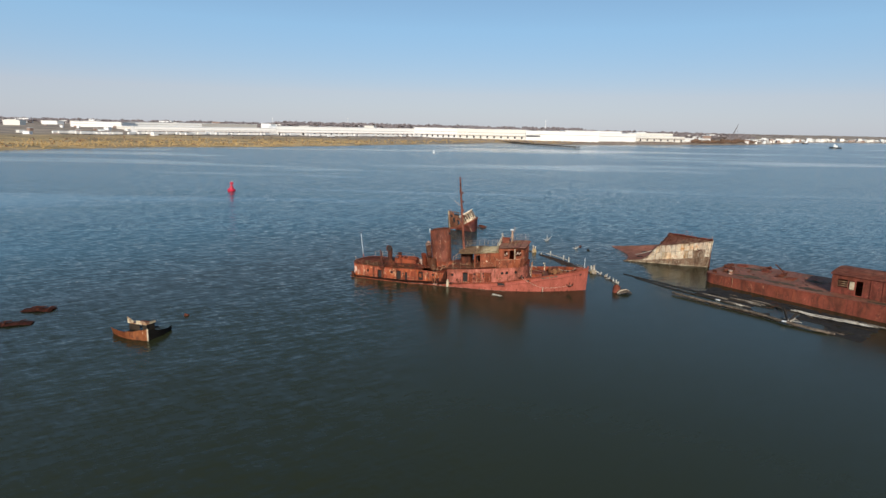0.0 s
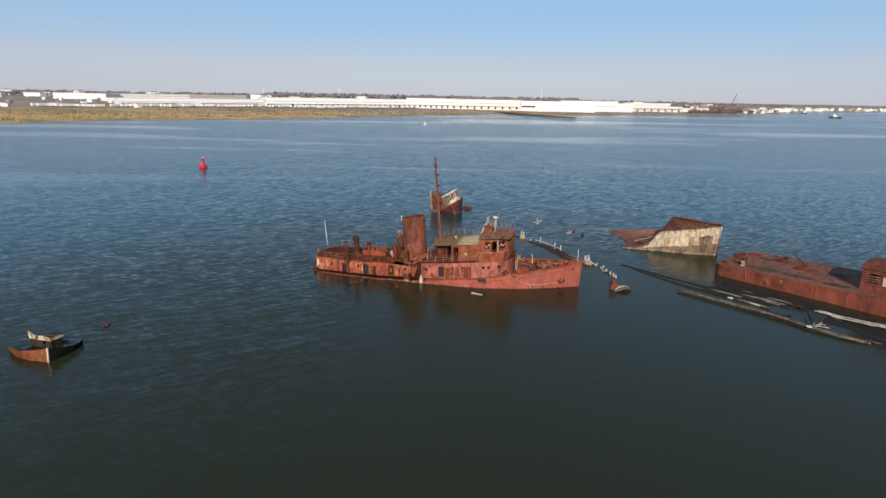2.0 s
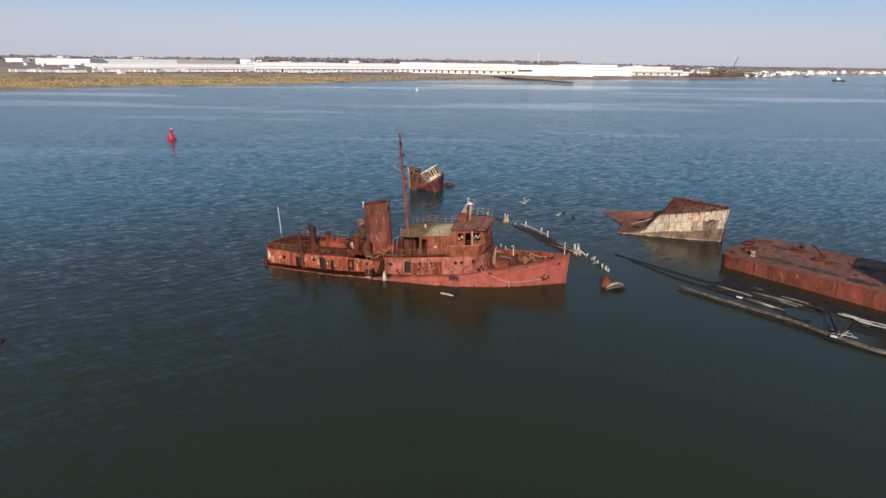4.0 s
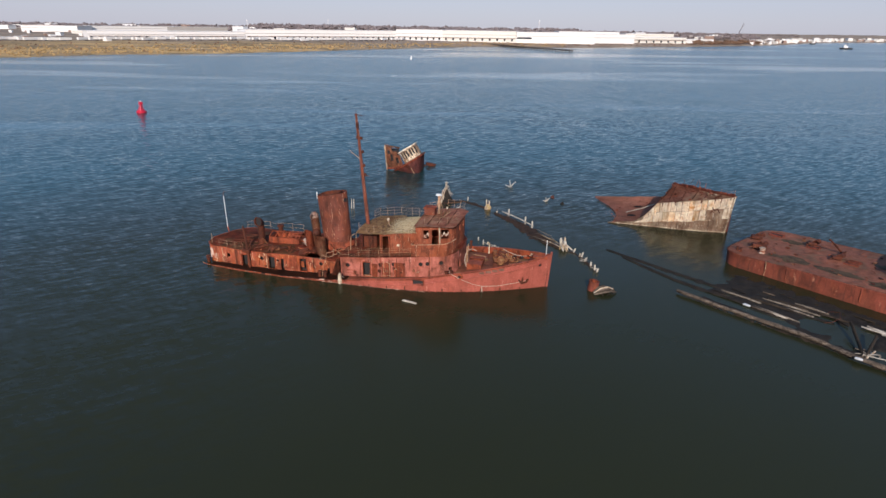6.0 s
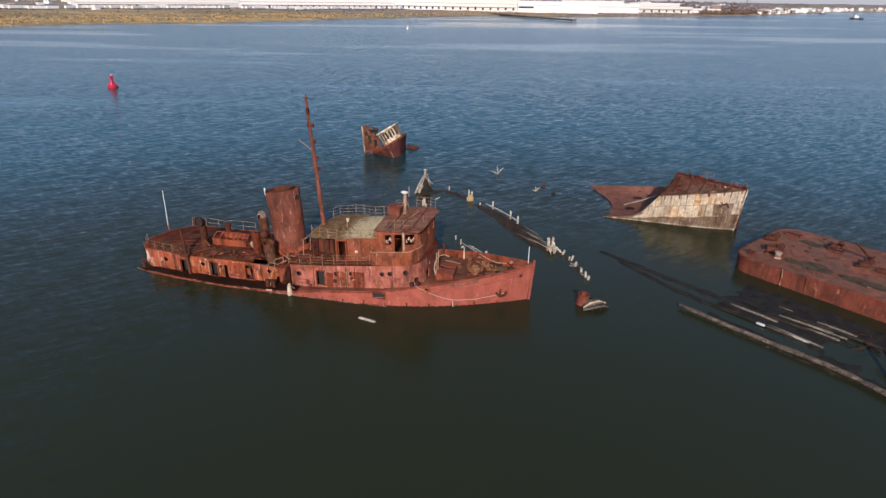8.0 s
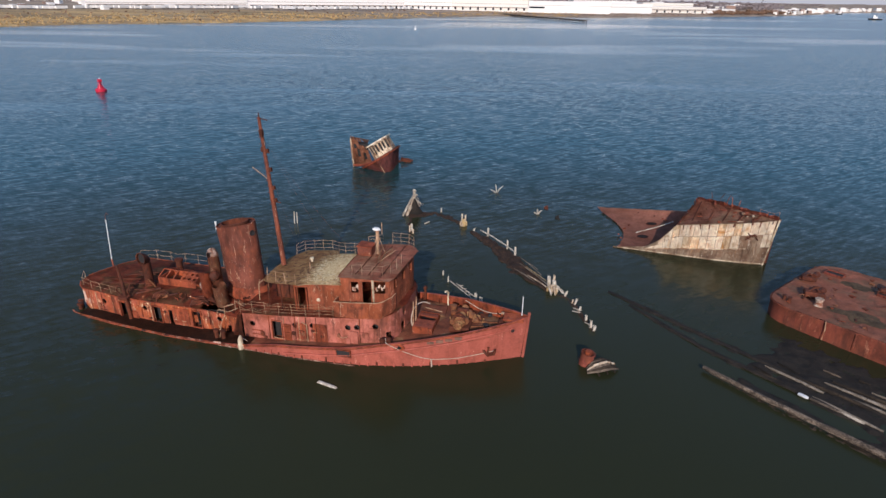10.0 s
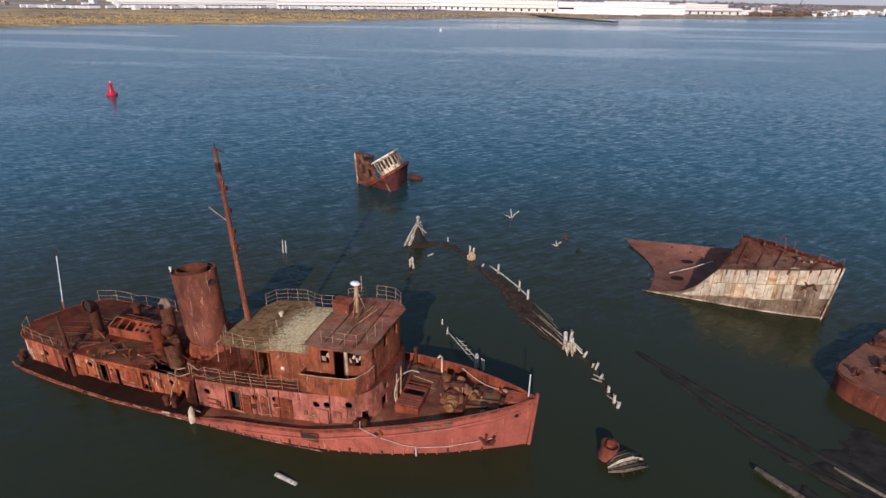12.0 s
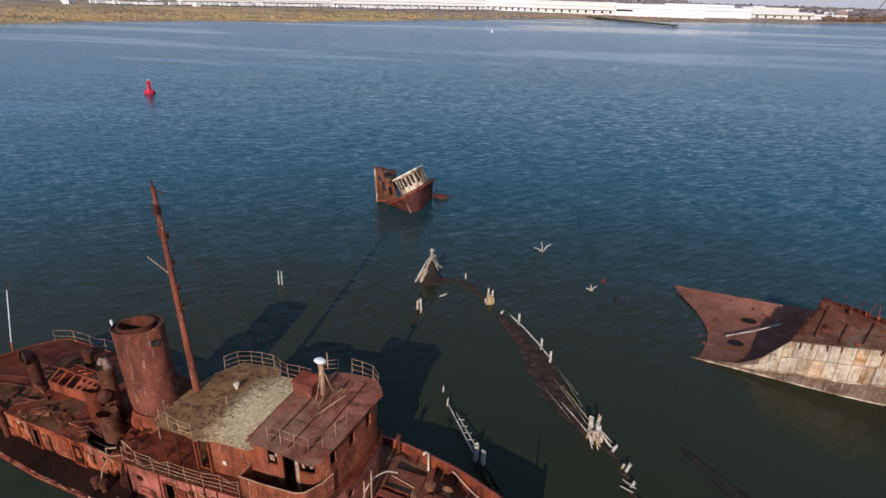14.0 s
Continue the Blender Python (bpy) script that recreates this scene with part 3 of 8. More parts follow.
for i in range(86):
    k = i / 85
    if rng.random() < 0.2:
        continue
    x, y = np.interp(k, [0, 0.45, 0.75, 1], [-470, -300, -190, -40]), np.interp(k, [0, 0.45, 0.75, 1], [690, 830, 885, 1005])
    br, dd = math.degrees(math.atan2(x - EYE0[0], y - EYE0[1])), math.hypot(x - EYE0[0], y - EYE0[1])
    dd += rng.choice((0, 0, 0, 22, -6)) + rng.uniform(-2, 2)
    x, y = shore_point(br, dd)
    spots.append(Matrix.Translation((x, y, land_height(br, dd) + 0.6)) @ Matrix.Rotation(radians(-30 + rng.uniform(-14, 14)), 4, "Z"))
tr.matrix_world = spots[0]
for m in spots[1:]:
    copy_thing(tr, m)


def clumps(name, places, mat, label, category):
    """Bare crowns, each of a few ragged tufts on a stem."""
    b = bmesh.new()
    r = random.Random(5)
    for x, y, z, h in places:
        w = h * r.uniform(0.35, 0.55)
        tube(b, (x, y, z - 1), (x, y, z + h * 0.5), 0.25, 0.12, 4, False)
        for k in range(5):
            c = Vector((x + r.uniform(-w, w), y + r.uniform(-w, w), z + h * r.uniform(0.35, 0.8)))
            ax = [Vector((w * r.uniform(0.4, 0.8), 0, r.uniform(-1, 1))), Vector((0, w * r.uniform(0.4, 0.8), r.uniform(-1, 1))), Vector((r.uniform(-1, 1), 0, h * r.uniform(0.14, 0.3)))]
            v = [b.verts.new(c + s * a) for a in ax for s in (1, -1)]
            for q in ((0, 2, 4), (2, 1, 4), (1, 3, 4), (3, 0, 4), (2, 0, 5), (1, 2, 5), (3, 1, 5), (0, 3, 5)):
                b.faces.new([v[i] for i in q])
    o = part(name, b, mat, None, smooth=0)
    return tagged(o, label, category, kind="stuff")


woods = []
for i in range(2600):
    br = rng.uniform(-48, 31)
    dd = rng.uniform(1500, 2300) if br < 28 else rng.uniform(2450, 2900)
    dd = max(dd, shore_dist(br) + 60)
    woods.append((*shore_point(br, dd), land_height(br, dd) - 1.5, rng.uniform(9, 15) * (0.4 if br > 28 else (1.35 if -17 < br < 13 else 0.9))))
clumps("far_woods", woods, M_TREES, "bare brown winter woods along the far horizon", "woods")
scrub = []
for i in range(900):
    br = rng.choice((rng.uniform(22, 29.5), rng.uniform(-44, 20), rng.uniform(6, 22)))
    dd = shore_dist(br) + (rng.uniform(20, 130) if br > 22 else rng.uniform(12, 190))
    scrub.append((*shore_point(br, dd), land_height(br, dd) - 0.5, rng.uniform(0.7, 1.9) + (rng.uniform(2, 7) if 23 < br < 29 else 0)))
clumps("shore_scrub", scrub, M_SCRUB, "rusty brown scrub and reeds on the far bank", "scrub")
reeds = []
for i in range(1500):
    br = rng.uniform(-46, 12)
    dd = shore_dist(br) + rng.uniform(3, 150) * rng.uniform(0.3, 1.0)
    reeds.append((*shore_point(br, dd), land_height(br, dd) - 0.5, rng.uniform(0.8, 1.7)))
clumps("marsh_reeds", reeds, M_REED, "golden winter reeds on the far marsh", "reeds")

# pale buildings of the far harbour
for i in range(270):
    br = rng.uniform(-42, 27) if i < 50 else (rng.uniform(-46, -27) if i < 90 else rng.uniform(27.5, 43))
    if br > 27:
        dd = shore_dist(br) + rng.uniform(25, 160)
        w, h, mat = rng.uniform(4, 15), rng.uniform(2.5, 8.5), rng.choice((M_WALL, M_WALL, M_WALL, M_WALL2, M_TRIM, M_BRICK))
    elif i >= 50:
        dd = rng.uniform(820, 1350)
        w, h, mat = rng.uniform(4, 10), rng.uniform(2, 4), rng.choice((M_WALL, M_WALL2, M_BRICK, M_ROOFING))
    else:
        dd = rng.uniform(1350, 1900)
        w, h, mat = rng.uniform(14, 45), rng.uniform(6, 12), rng.choice((M_WALL, M_WALL2, M_BRICK, M_ROOFING))
    x, y = shore_point(br, dd)
    hs = thing("far_building", Matrix.Translation((x, y, land_height(br, dd))) @ Matrix.Rotation(radians(rng.uniform(-40, 10)), 4, "Z"), "small pale flat-roofed building on the far shore", "building", "far buildings")
    b = bmesh.new()
    dpt = 16 if w > 12 else w * 0.8
    box(b, (0, 0, h / 2 - 1), (w, dpt, h + 2))
    part("wall", b, mat, hs)
    b = bmesh.new()
    box(b, (0, 0, h + 0.2), (w + 0.8, dpt + 0.8, 0.4))
    part("roof", b, M_ROOFING, hs)

# long timber pier on the far shore
pier = thing("pier", Matrix.Translation((82, 985, 0)) @ Matrix.Rotation(math.atan2(742 - 985, 169 - 82), 4, "Z"), "long dark timber pier reaching out from the far bank", "pier")
PL = math.hypot(742 - 985, 169 - 82)
b = bmesh.new()
box(b, (PL / 2, 0, 1.6), (PL, 5, 1.3))
part("deck", b, M_WET, pier)
for i in range(34):
    for sy in (-2.4, 2.4):
        b = bmesh.new()
        tube(b, (PL * i / 33, sy, -1), (PL * i / 33, sy, 2.6 + 1.2 * rng.random()), 0.4, n=6)
        part("pile", b, M_WET, pier)

# crawler crane
crane = thing("crane", Matrix.Translation((628, 1285, land_height(29, 1400))), "tall lattice-boom crane standing on the far bank", "crane")
b = bmesh.new()
box(b, (0, 0, 2.5), (9, 6, 5), bevel=0.3)
part("cab", b, M_BRICK, crane)
b = bmesh.new()
lo, hi = Vector((0, 0, 4)), Vector((15, 0, 44))
dirn = (hi - lo).normalized()
side = Vector((0, 1, 0))
up = dirn.cross(side)
legs = [(lo + (side * a + up * c) * 0.6, hi + (side * a + up * c) * 0.35) for a, c in ((1, 1), (1, -1), (-1, -1), (-1, 1))]
for p, q in legs:
    tube(b, p, q, 0.15, n=5)
for i in range(16):
    for k in range(4):
        p, q = legs[k], legs[(k + 1) % 4]
        tube(b, p[0].lerp(p[1], i / 16), q[0].lerp(q[1], (i + 1) / 16), 0.1, n=4)
part("boom", b, M_TREES, crane)
b = bmesh.new()
tube(b, (-3.5, 0, 5), hi, 0.08, n=4)
tube(b, hi, hi - Vector((0, 0, 22)), 0.08, n=4)
part("cable", b, M_BLACK, crane)

for x, y, h in ((-610, 2005, 26), (-330, 1900, 30), (300, 1780, 34)):
    mast_t = thing("radio_mast", Matrix.Translation((x, y, 16)), "thin pale radio mast above the far woods", "mast", "radio masts")
    b = bmesh.new()
    tube(b, (0, 0, 0), (0, 0, h), 0.9, 0.4, 6)
    part("pole", b, M_WALL, mast_t)
    b = bmesh.new()
    box(b, (0, 0, h * 0.9), (2.6, 2.6, 2.2))
    part("antenna_head", b, M_WALL, mast_t)


def workboat(x, y, yaw):
    t = thing("work_boat", pose(x, y, 0, 0, 0, yaw), "small dark workboat with a pale deckhouse on the river", "boat")
    b = bmesh.new()
    rows = []
    for u, w in ((-9, 2.6), (-4, 3.0), (3, 2.9), (7, 1.8), (10, 0.1)):
        rows.append([(u, -w, 2.0 + 0.05 * max(u, 0)), (u, -w * 0.8, -0.5), (u, w * 0.8, -0.5), (u, w, 2.0 + 0.05 * max(u, 0))])
    vs = grid(b, rows, closed=True)
    b.faces.new(vs[0])
    b.faces.new(vs[-1])
    part("hull", b, M_BLACK, t)
    b = bmesh.new()
    box(b, (1, 0, 3.6), (6, 3.6, 3.2), bevel=0.2)
    part("deckhouse", b, M_WALL, t)
    b = bmesh.new()
    box(b, (2.4, 0, 6.2), (2.6, 2.6, 2.2), bevel=0.2)
    part("wheelhouse", b, M_WALL, t)
    b = bmesh.new()
    tube(b, (0, 0, 5), (0, 0, 11), 0.2, 0.1, 6)
    part("mast", b, M_BLACK, t)


workboat(704, 1044, 150)
workboat(905, 1460, 20)

# ---------- navigation buoys ----------


def buoy(x, y, mat, s, label):
    t = thing("buoy", Matrix.Translation((x, y, 0)) @ Matrix.Rotation(radians(3), 4, "Y") @ Matrix.Scale(s, 4), label, "buoy", "buoys")
    b = bmesh.new()
    lathe(b, [(0.0, -0.6), (1.55, -0.5), (1.75, 0.1), (1.75, 0.6), (1.45, 0.95), (0.0, 1.0)], n=20)
    part("float", b, mat, t)
    b = bmesh.new()
    lathe(b, [(1.0, 0.9), (0.46, 2.3), (0.34, 3.2), (0.0, 3.25)], n=12)
    part("tower", b, mat, t)
    for k in range(4):
        b = bmesh.new()
        a = k * math.pi / 2 + 0.4
        tube(b, (1.05 * math.cos(a), 1.05 * math.sin(a), 0.9), (0.5 * math.cos(a), 0.5 * math.sin(a), 3.5), 0.06, n=5)
        part("leg", b, mat, t)
    b = bmesh.new()
    box(b, (0, 0, 3.6), (1.2, 1.2, 0.9), Matrix.Rotation(radians(45), 3, "Z"), 0.1)
    part("daymark", b, mat, t)
    b = bmesh.new()
    lathe(b, [(0.18, 4.0), (0.19, 4.35), (0.1, 4.55), (0.0, 4.6)], n=10)
    part("lantern", b, M_WHITE, t, "white lantern")


buoy(-76.5, 200.3, M_BUOY, 0.78, "red steel lighted buoy floating upright on the river")
buoy(-12, 528, M_WALL, 0.6, "pale small channel buoy floating far out")

# ---------- the rusted tug ----------
# ship's own axes: u from stern to bow, v to the far side, z up
TUG = Matrix.Translation((-14.2, 90.75, 0)) @ Matrix.Rotation(radians(-13.48), 4, "Z")
tug = thing("tugboat", TUG, "derelict red tugboat, rusted all over, aground and settled by the stern", "tugboat")
deck_z = curve([0, 8, 12, 16, 20, 24, 28, 33, 37.6], [-0.45, -0.2, 0.0, 0.2, 0.52, 0.95, 1.45, 1.95, 2.5])
bulw_z = curve([0, 3.5, 8, 13, 16, 18, 19.5, 24.5, 28, 33, 36, 37.7], [-0.02, 0.08, 0.06, 0.1, 0.2, 0.5, 0.8, 1.3, 1.95, 2.75, 3.2, 3.5], 0.4)
half = curve([-1.3, -0.95, -0.5, 0.5, 2.4, 5.5, 8, 10.7, 22, 26, 29, 31, 33, 35, 36.5, 37.7, 38.5], [0.0, 1.6, 2.8, 3.62, 3.95, 4.3, 4.5, 4.66, 4.66, 4.45, 3.9, 3.35, 2.7, 1.75, 0.95, 0.08, 0.0], 0.3)
house_z = curve([0, 6, 12, 16.5], [1.82, 1.74, 1.86, 1.62])


wob = lambda u, v, z, a=0.03: a * noise.noise(Vector((u * 0.9, v * 0.9, z * 1.3)))
stations = [-0.95, -0.8, -0.6, -0.3, 0.0, 0.4, 0.8, 1.3] + [2 + 0.6 * i for i in range(57)] + [36.4, 36.8, 37.1, 37.4, 37.6, 37.68]


def hull_side(sgn):
    rows = []
    for u in stations:
        h, zb, zd = half(u), bulw_z(u), deck_z(u)
        flare = float(np.interp(u, [0, 20, 30, 35, 37.7], [0.0, 0.02, 0.12, 0.25, 0.3]))
        row = []
        for z in (-1.6, -0.6, 0.0, 0.45, 1.0):
            k = min(1.0, max(0.0, (zb - z) / 3.4))
            zz = min(z, zb - 0.02)
            row.append(Vector((u - 0.28 * max(0, (u - 34) / 3.7) * k, sgn * max(0.05, h * (1 - flare * k)) + sgn * wob(u, 0, z), zz)))
        k = 0.0
        row.append(Vector((u, sgn * max(0.06, h - 0.0) + sgn * wob(u, 5, zb), zb + wob(u, 1, 0, 0.05 if u < 18 else 0.015))))
        row.append(Vector((u, sgn * max(0.02, h - 0.12), zb + wob(u, 1, 0, 0.05 if u < 18 else 0.015))))
        row.append(Vector((u, sgn * max(0.01, h - 0.14), min(zd, zb) - 0.05)))
        rows.append(row)
    return rows


for sgn, nm in ((-1, "hull_plating"), (1, "hull_plating")):
    side = hull_side(sgn)
    bm = bmesh.new()
    cut = 27
    grid(bm, [row[:7] for row in side[:cut + 1]])
    part(nm, bm, M_AFT, tug, "dark rusted after plating")
    bm = bmesh.new()
    grid(bm, [row[:7] for row in side[cut:]])
    part(nm, bm, M_HULL, tug)
    bm = bmesh.new()
    grid(bm, [row[6:] for row in side])
    # near lining faces away from the sun; dark rust paints in its shade
    part("bulwark_lining", bm, M_RUST if sgn > 0 else M_DARK, tug)
for sgn in (-1, 1):     # rubbing strakes
    for dz, u0, u1, r in ((-0.62, 20.5, 36.8, 0.075), (-0.08, 0.3, 37.4, 0.07)):
        pts = []
        for i in range(70):
            u = u0 + (u1 - u0) * i / 69
            pts.append((u, sgn * (half(u) + 0.03 - (0.12 if dz < -0.3 and u > 33 else 0.0) * (u - 33) / 4), bulw_z(u) + dz))
        b = bmesh.new()
        pipe(b, pts, r, 6)
        part("rubbing_strake", b, M_HULL if dz < -0.3 else M_RUST, tug)
bm = bmesh.new()
box(bm, (37.62, 0, 1.2), (0.22, 0.24, 5.2), Matrix.Rotation(radians(3.5), 3, "Y"), 0.05)
part("stem_bar", bm, M_HULL, tug)

bm = bmesh.new()
grid(bm, [[(u, k * (half(u) - 0.1), deck_z(u) + 0.12 * (1 - k * k)) for k in (-1, -0.75, -0.4, 0, 0.4, 0.75, 1)] for u in stations])
part("main_deck", bm, M_FORE, tug)

M_AWASH = rusted("wet_and_shaded_deck", (0.040, 0.020, 0.013), (0.055, 0.022, 0.012), (0.012, 0.008, 0.006), 0.5, 0.7, 0.1, rough=0.5)
M_BARE = rusted("bare_pale_paint", (0.72, 0.56, 0.44), (0.40, 0.15, 0.08), (0.16, 0.06, 0.04), 0.47, 1.6, 0.5)
# bulwark stays and freeing ports
for sgn in (-1, 1):
    for u in [17.8 + 1.25 * i for i in range(16)]:
        if bulw_z(u) - deck_z(u) < 0.25:
            continue
        b = bmesh.new()
        y = sgn * (half(u) - 0.16)
        v3 = [b.verts.new(p) for p in ((u, y, bulw_z(u) - 0.05), (u, y, deck_z(u) + 0.02), (u, y - sgn * 0.45, deck_z(u) + 0.02))]
        b.faces.new(v3)
        bmesh.ops.solidify(b, geom=b.faces[:], thickness=0.05)
        part("bulwark_stay", b, M_RUST, tug)
for u in (21.8, 25.2, 28.6):
    if u == 28.6:
        b = bmesh.new()
        lathe(b, [(0.20, -0.06), (0.33, -0.06), (0.36, 0.0), (0.33, 0.06), (0.20, 0.06), (0.20, -0.06)], Matrix.Translation((u + 0.5, -half(u + 0.5) + 0.03, bulw_z(u) - 0.28)) @ Matrix.Rotation(radians(90), 4, "X") @ Matrix.Diagonal((1.35, 0.8, 1, 1)), 16)
        part("hawse_ring", b, M_RUST, tug)
        b = bmesh.new()
        lathe(b, [(0.21, -0.03), (0.0, -0.03)], Matrix.Translation((u + 0.5, -half(u + 0.5) + 0.0, bulw_z(u) - 0.28)) @ Matrix.Rotation(radians(90), 4, "X") @ Matrix.Diagonal((1.35, 0.8, 1, 1)), 16)
        part("hawse_hole", b, M_BLACK, tug)
    elif u == 25.2:
        b = bmesh.new()
        z = bulw_z(u) - 0.42
        box(b, (u, -half(u) - 0.02, z), (1.0, 0.10, 0.46))
        part("freeing_port", b, M_BLACK, tug)
        b = bmesh.new()
        for c, s in (((0, 0.25), (1.12, 0.07)), ((0, -0.25), (1.12, 0.07)), ((0.53, 0), (0.07, 0.5)), ((-0.53, 0), (0.07, 0.5))):
            box(b, (u + c[0], -half(u) - 0.05, z + c[1]), (s[0], 0.10, s[1]))
        part("port_frame", b, M_RUST, tug)

b = bmesh.new()
hm = Matrix.Translation((36.75, -half(36.75) - 0.02, bulw_z(36.75) - 0.75)) @ Vector((0.5, -0.86, 0.0)).to_track_quat("Z", "Y").to_matrix().to_4x4()
lathe(b, [(0.15, -0.05), (0.25, -0.05), (0.27, 0.02), (0.23, 0.06), (0.15, 0.05), (0.15, -0.05)], hm, 16)
hring = part("hawse_ring", b, M_HULL, tug)
b = bmesh.new()
lathe(b, [(0.16, 0.0), (0.0, 0.0)], hm, 16)
part("hawse_hole", b, M_BLACK, hring)
rh = random.Random(91)
for k in range(30):      # fender ribs and torn strips along the waterline
    u = 18.2 + 0.62 * k
    fl = float(np.interp(u, [0, 20, 30, 35, 37.7], [0.0, 0.02, 0.12, 0.25, 0.3]))
    y = -half(u) * (1 - fl * min(1.0, max(0.0, (bulw_z(u) - 0.15) / 3.4))) - 0.03
    if u > 35.5:
        continue
    b = bmesh.new()
    h = rh.uniform(0.18, 0.42)
    box(b, (u, y, h / 2 - 0.08), (rh.uniform(0.06, 0.13), 0.12, h + 0.16), Matrix.Rotation(rh.uniform(-0.12, 0.12), 3, "Y"), 0.02)
    part("fender_rib", b, M_HULL if k % 3 else M_DARK, tug)
for k in range(22):      # torn bulwark plates round the after side
    u = 11.6 + 0.27 * k + rh.uniform(-0.1, 0.1)
    w, h = rh.uniform(0.2, 0.6), rh.uniform(0.12, 0.36)
    b = bmesh.new()
    box(b, (u, -half(u) - 0.035 - 0.02 * rh.random(), bulw_z(u) - h * 0.35 + rh.uniform(-0.05, 0.08)), (w, 0.035, h), Euler((rh.uniform(-0.25, 0.25), rh.uniform(-0.2, 0.2), 0)).to_matrix())
    part("torn_plate", b, (M_BARE, M_AFT, M_DARK, M_LOW)[k % 4], tug)
# black discs that paint the dark of rusted-through holes
for u in (13.6, 14.8, 16.0, 10.4, 8.2):
    b = bmesh.new()
    lathe(b, [(0.14, 0.01), (0.0, 0.01)], Matrix.Translation((u, -half(u) - 0.06, max(0.06, bulw_z(u) - 0.12))) @ Matrix.Rotation(radians(90), 4, "X") @ Matrix.Diagonal((1.5, 0.8, 1, 1)), 10)
    part("rust_hole", b, M_BLACK, tug)

# wet plating awash along the near side, its shade painted in as near-black
b = bmesh.new()
grid(b, [[(u, -half(u) + 0.12 + (half(u) - 2.9) * k / 3, max(deck_z(u) + 0.12 * (1 - ((half(u) - 0.12 - (half(u) - 2.9) * k / 3) / half(u)) ** 2) + 0.03, 0.03 + 0.02 * math.sin(u * 1.7 + k))) for k in range(4)] for u in np.linspace(1.2, 17.5, 40)])
bmesh.ops.solidify(b, geom=b.faces[:], thickness=0.05)
part("side_deck", b, M_AWASH, tug, "wet side deck awash, shade blackened into its colour")

# aft house
AFT = [(16.3, 3.4), (12, 3.65), (5, 3.8), (2.6, 3.65), (2.1, 3.2), (1.3, 0.6), (0.5, -1.7), (0.6, -2.3), (1.4, -2.7), (5, -3.0), (12, -3.1), (16.3, -3.1)]
acc, at = along(AFT)
s_of = lambda u: float(np.interp(u, [p[0] for p in AFT[7:]], acc[7:]))
aft_base = lambda u: deck_z(u) - 0.1
bm = bmesh.new()
wall(bm, AFT, aft_base, lambda s: house_z(at(s)[0].x) - aft_base(at(s)[0].x),
     holes=[(s_of(4.92), s_of(5.62), 0.3, 1.76), (s_of(8.12), s_of(8.88), 0.23, 1.72), (s_of(11.82), s_of(12.58), 0.23, 1.68), (s_of(9.55), s_of(9.95), 0.2, 1.5), (s_of(14.9), s_of(15.2), 0.12, 0.75), (s_of(15.6), s_of(15.9), 0.12, 0.6)],
     ports=[(s_of(3.2), 1.45, 0.22), (s_of(7.3), 1.42, 0.22), (s_of(9.2), 1.3, 0.15), (s_of(13.3), 1.2, 0.13), (s_of(14.2), 1.2, 0.22)])
aft_house = part("aft_house", bm, M_AFT, tug)
for u, w in ((5.27, 0.7), (8.5, 0.76), (12.2, 0.76)):
    p, nn = at(s_of(u))
    z0 = aft_base(u) + 0.25
    b = bmesh.new()
    box(b, (u, p.y - 0.05, z0), (w + 0.16, 0.12, 0.1))
    box(b, (u, p.y - 0.05, z0 + 1.5), (w + 0.16, 0.12, 0.07))
    for e in (-1, 1):
        box(b, (u + e * (w / 2 + 0.04), p.y - 0.05, z0 + 0.75), (0.07, 0.12, 1.5))
    part("door_frame", b, M_RUST, aft_house)
for u, z, w, h in ((0.95, 1.05, 0.5, 0.85), (1.5, 0.7, 0.35, 0.5), (0.75, 0.4, 0.3, 0.4)):
    p, nn = at(s_of(u))
    b = bmesh.new()
    box(b, (p.x + nn.x * 0.02, p.y + nn.y * 0.02, z), (w, 0.03, h), Matrix.Rotation(math.atan2(nn.y, nn.x) + math.pi / 2, 3, "Z"))
    part("paint_patch", b, M_BARE, aft_house, "bare pale patch of old paint")
b = bmesh.new()
box(b, (10.7, -3.12, 0.95), (1.5, 0.04, 1.35))
part("steel_patch", b, M_RUST, aft_house, "bright rust patch plate")
aft_top = lambda u, v: house_z(u) + 0.42 * (1 - min(1.0, abs(v - 0.35) / 3.6) ** 2)
near_e = lambda u: float(np.interp(u, [0.3, 0.5, 1.3, 5, 12, 16.3], [-1.7, -2.4, -2.82, -3.12, -3.2, -3.2]))
far_e = lambda u: float(np.interp(u, [0.3, 1.2, 1.9, 2.5, 5, 12, 16.3], [-1.4, 0.7, 2.9, 3.75, 3.9, 3.75, 3.5]))
bm = bmesh.new()
rows = []
for i in range(31):
    u = 0.35 + i * (16.3 - 0.35) / 30
    a, e = near_e(u), far_e(u)
    rows.append([(u, a + (e - a) * k / 9, aft_top(u, a + (e - a) * k / 9) + 0.02 + wob(u, k, 0, 0.05)) for k in range(10)])
grid(bm, rows, skip=lambda i, j: 23 <= i <= 26 and j == 0)
bmesh.ops.solidify(bm, geom=bm.faces[:], thickness=0.07)
part("aft_house_roof", bm, M_DECK, tug)
b = bmesh.new()
pipe(b, [(u, near_e(u), aft_top(u, near_e(u)) + 0.03) for u in np.linspace(0.4, 12.2, 30)], 0.05, 5)
pipe(b, [(u, far_e(u), aft_top(u, far_e(u)) + 0.03) for u in np.linspace(0.4, 16, 30)], 0.05, 5)
part("roof_edge", b, M_RUST, tug)

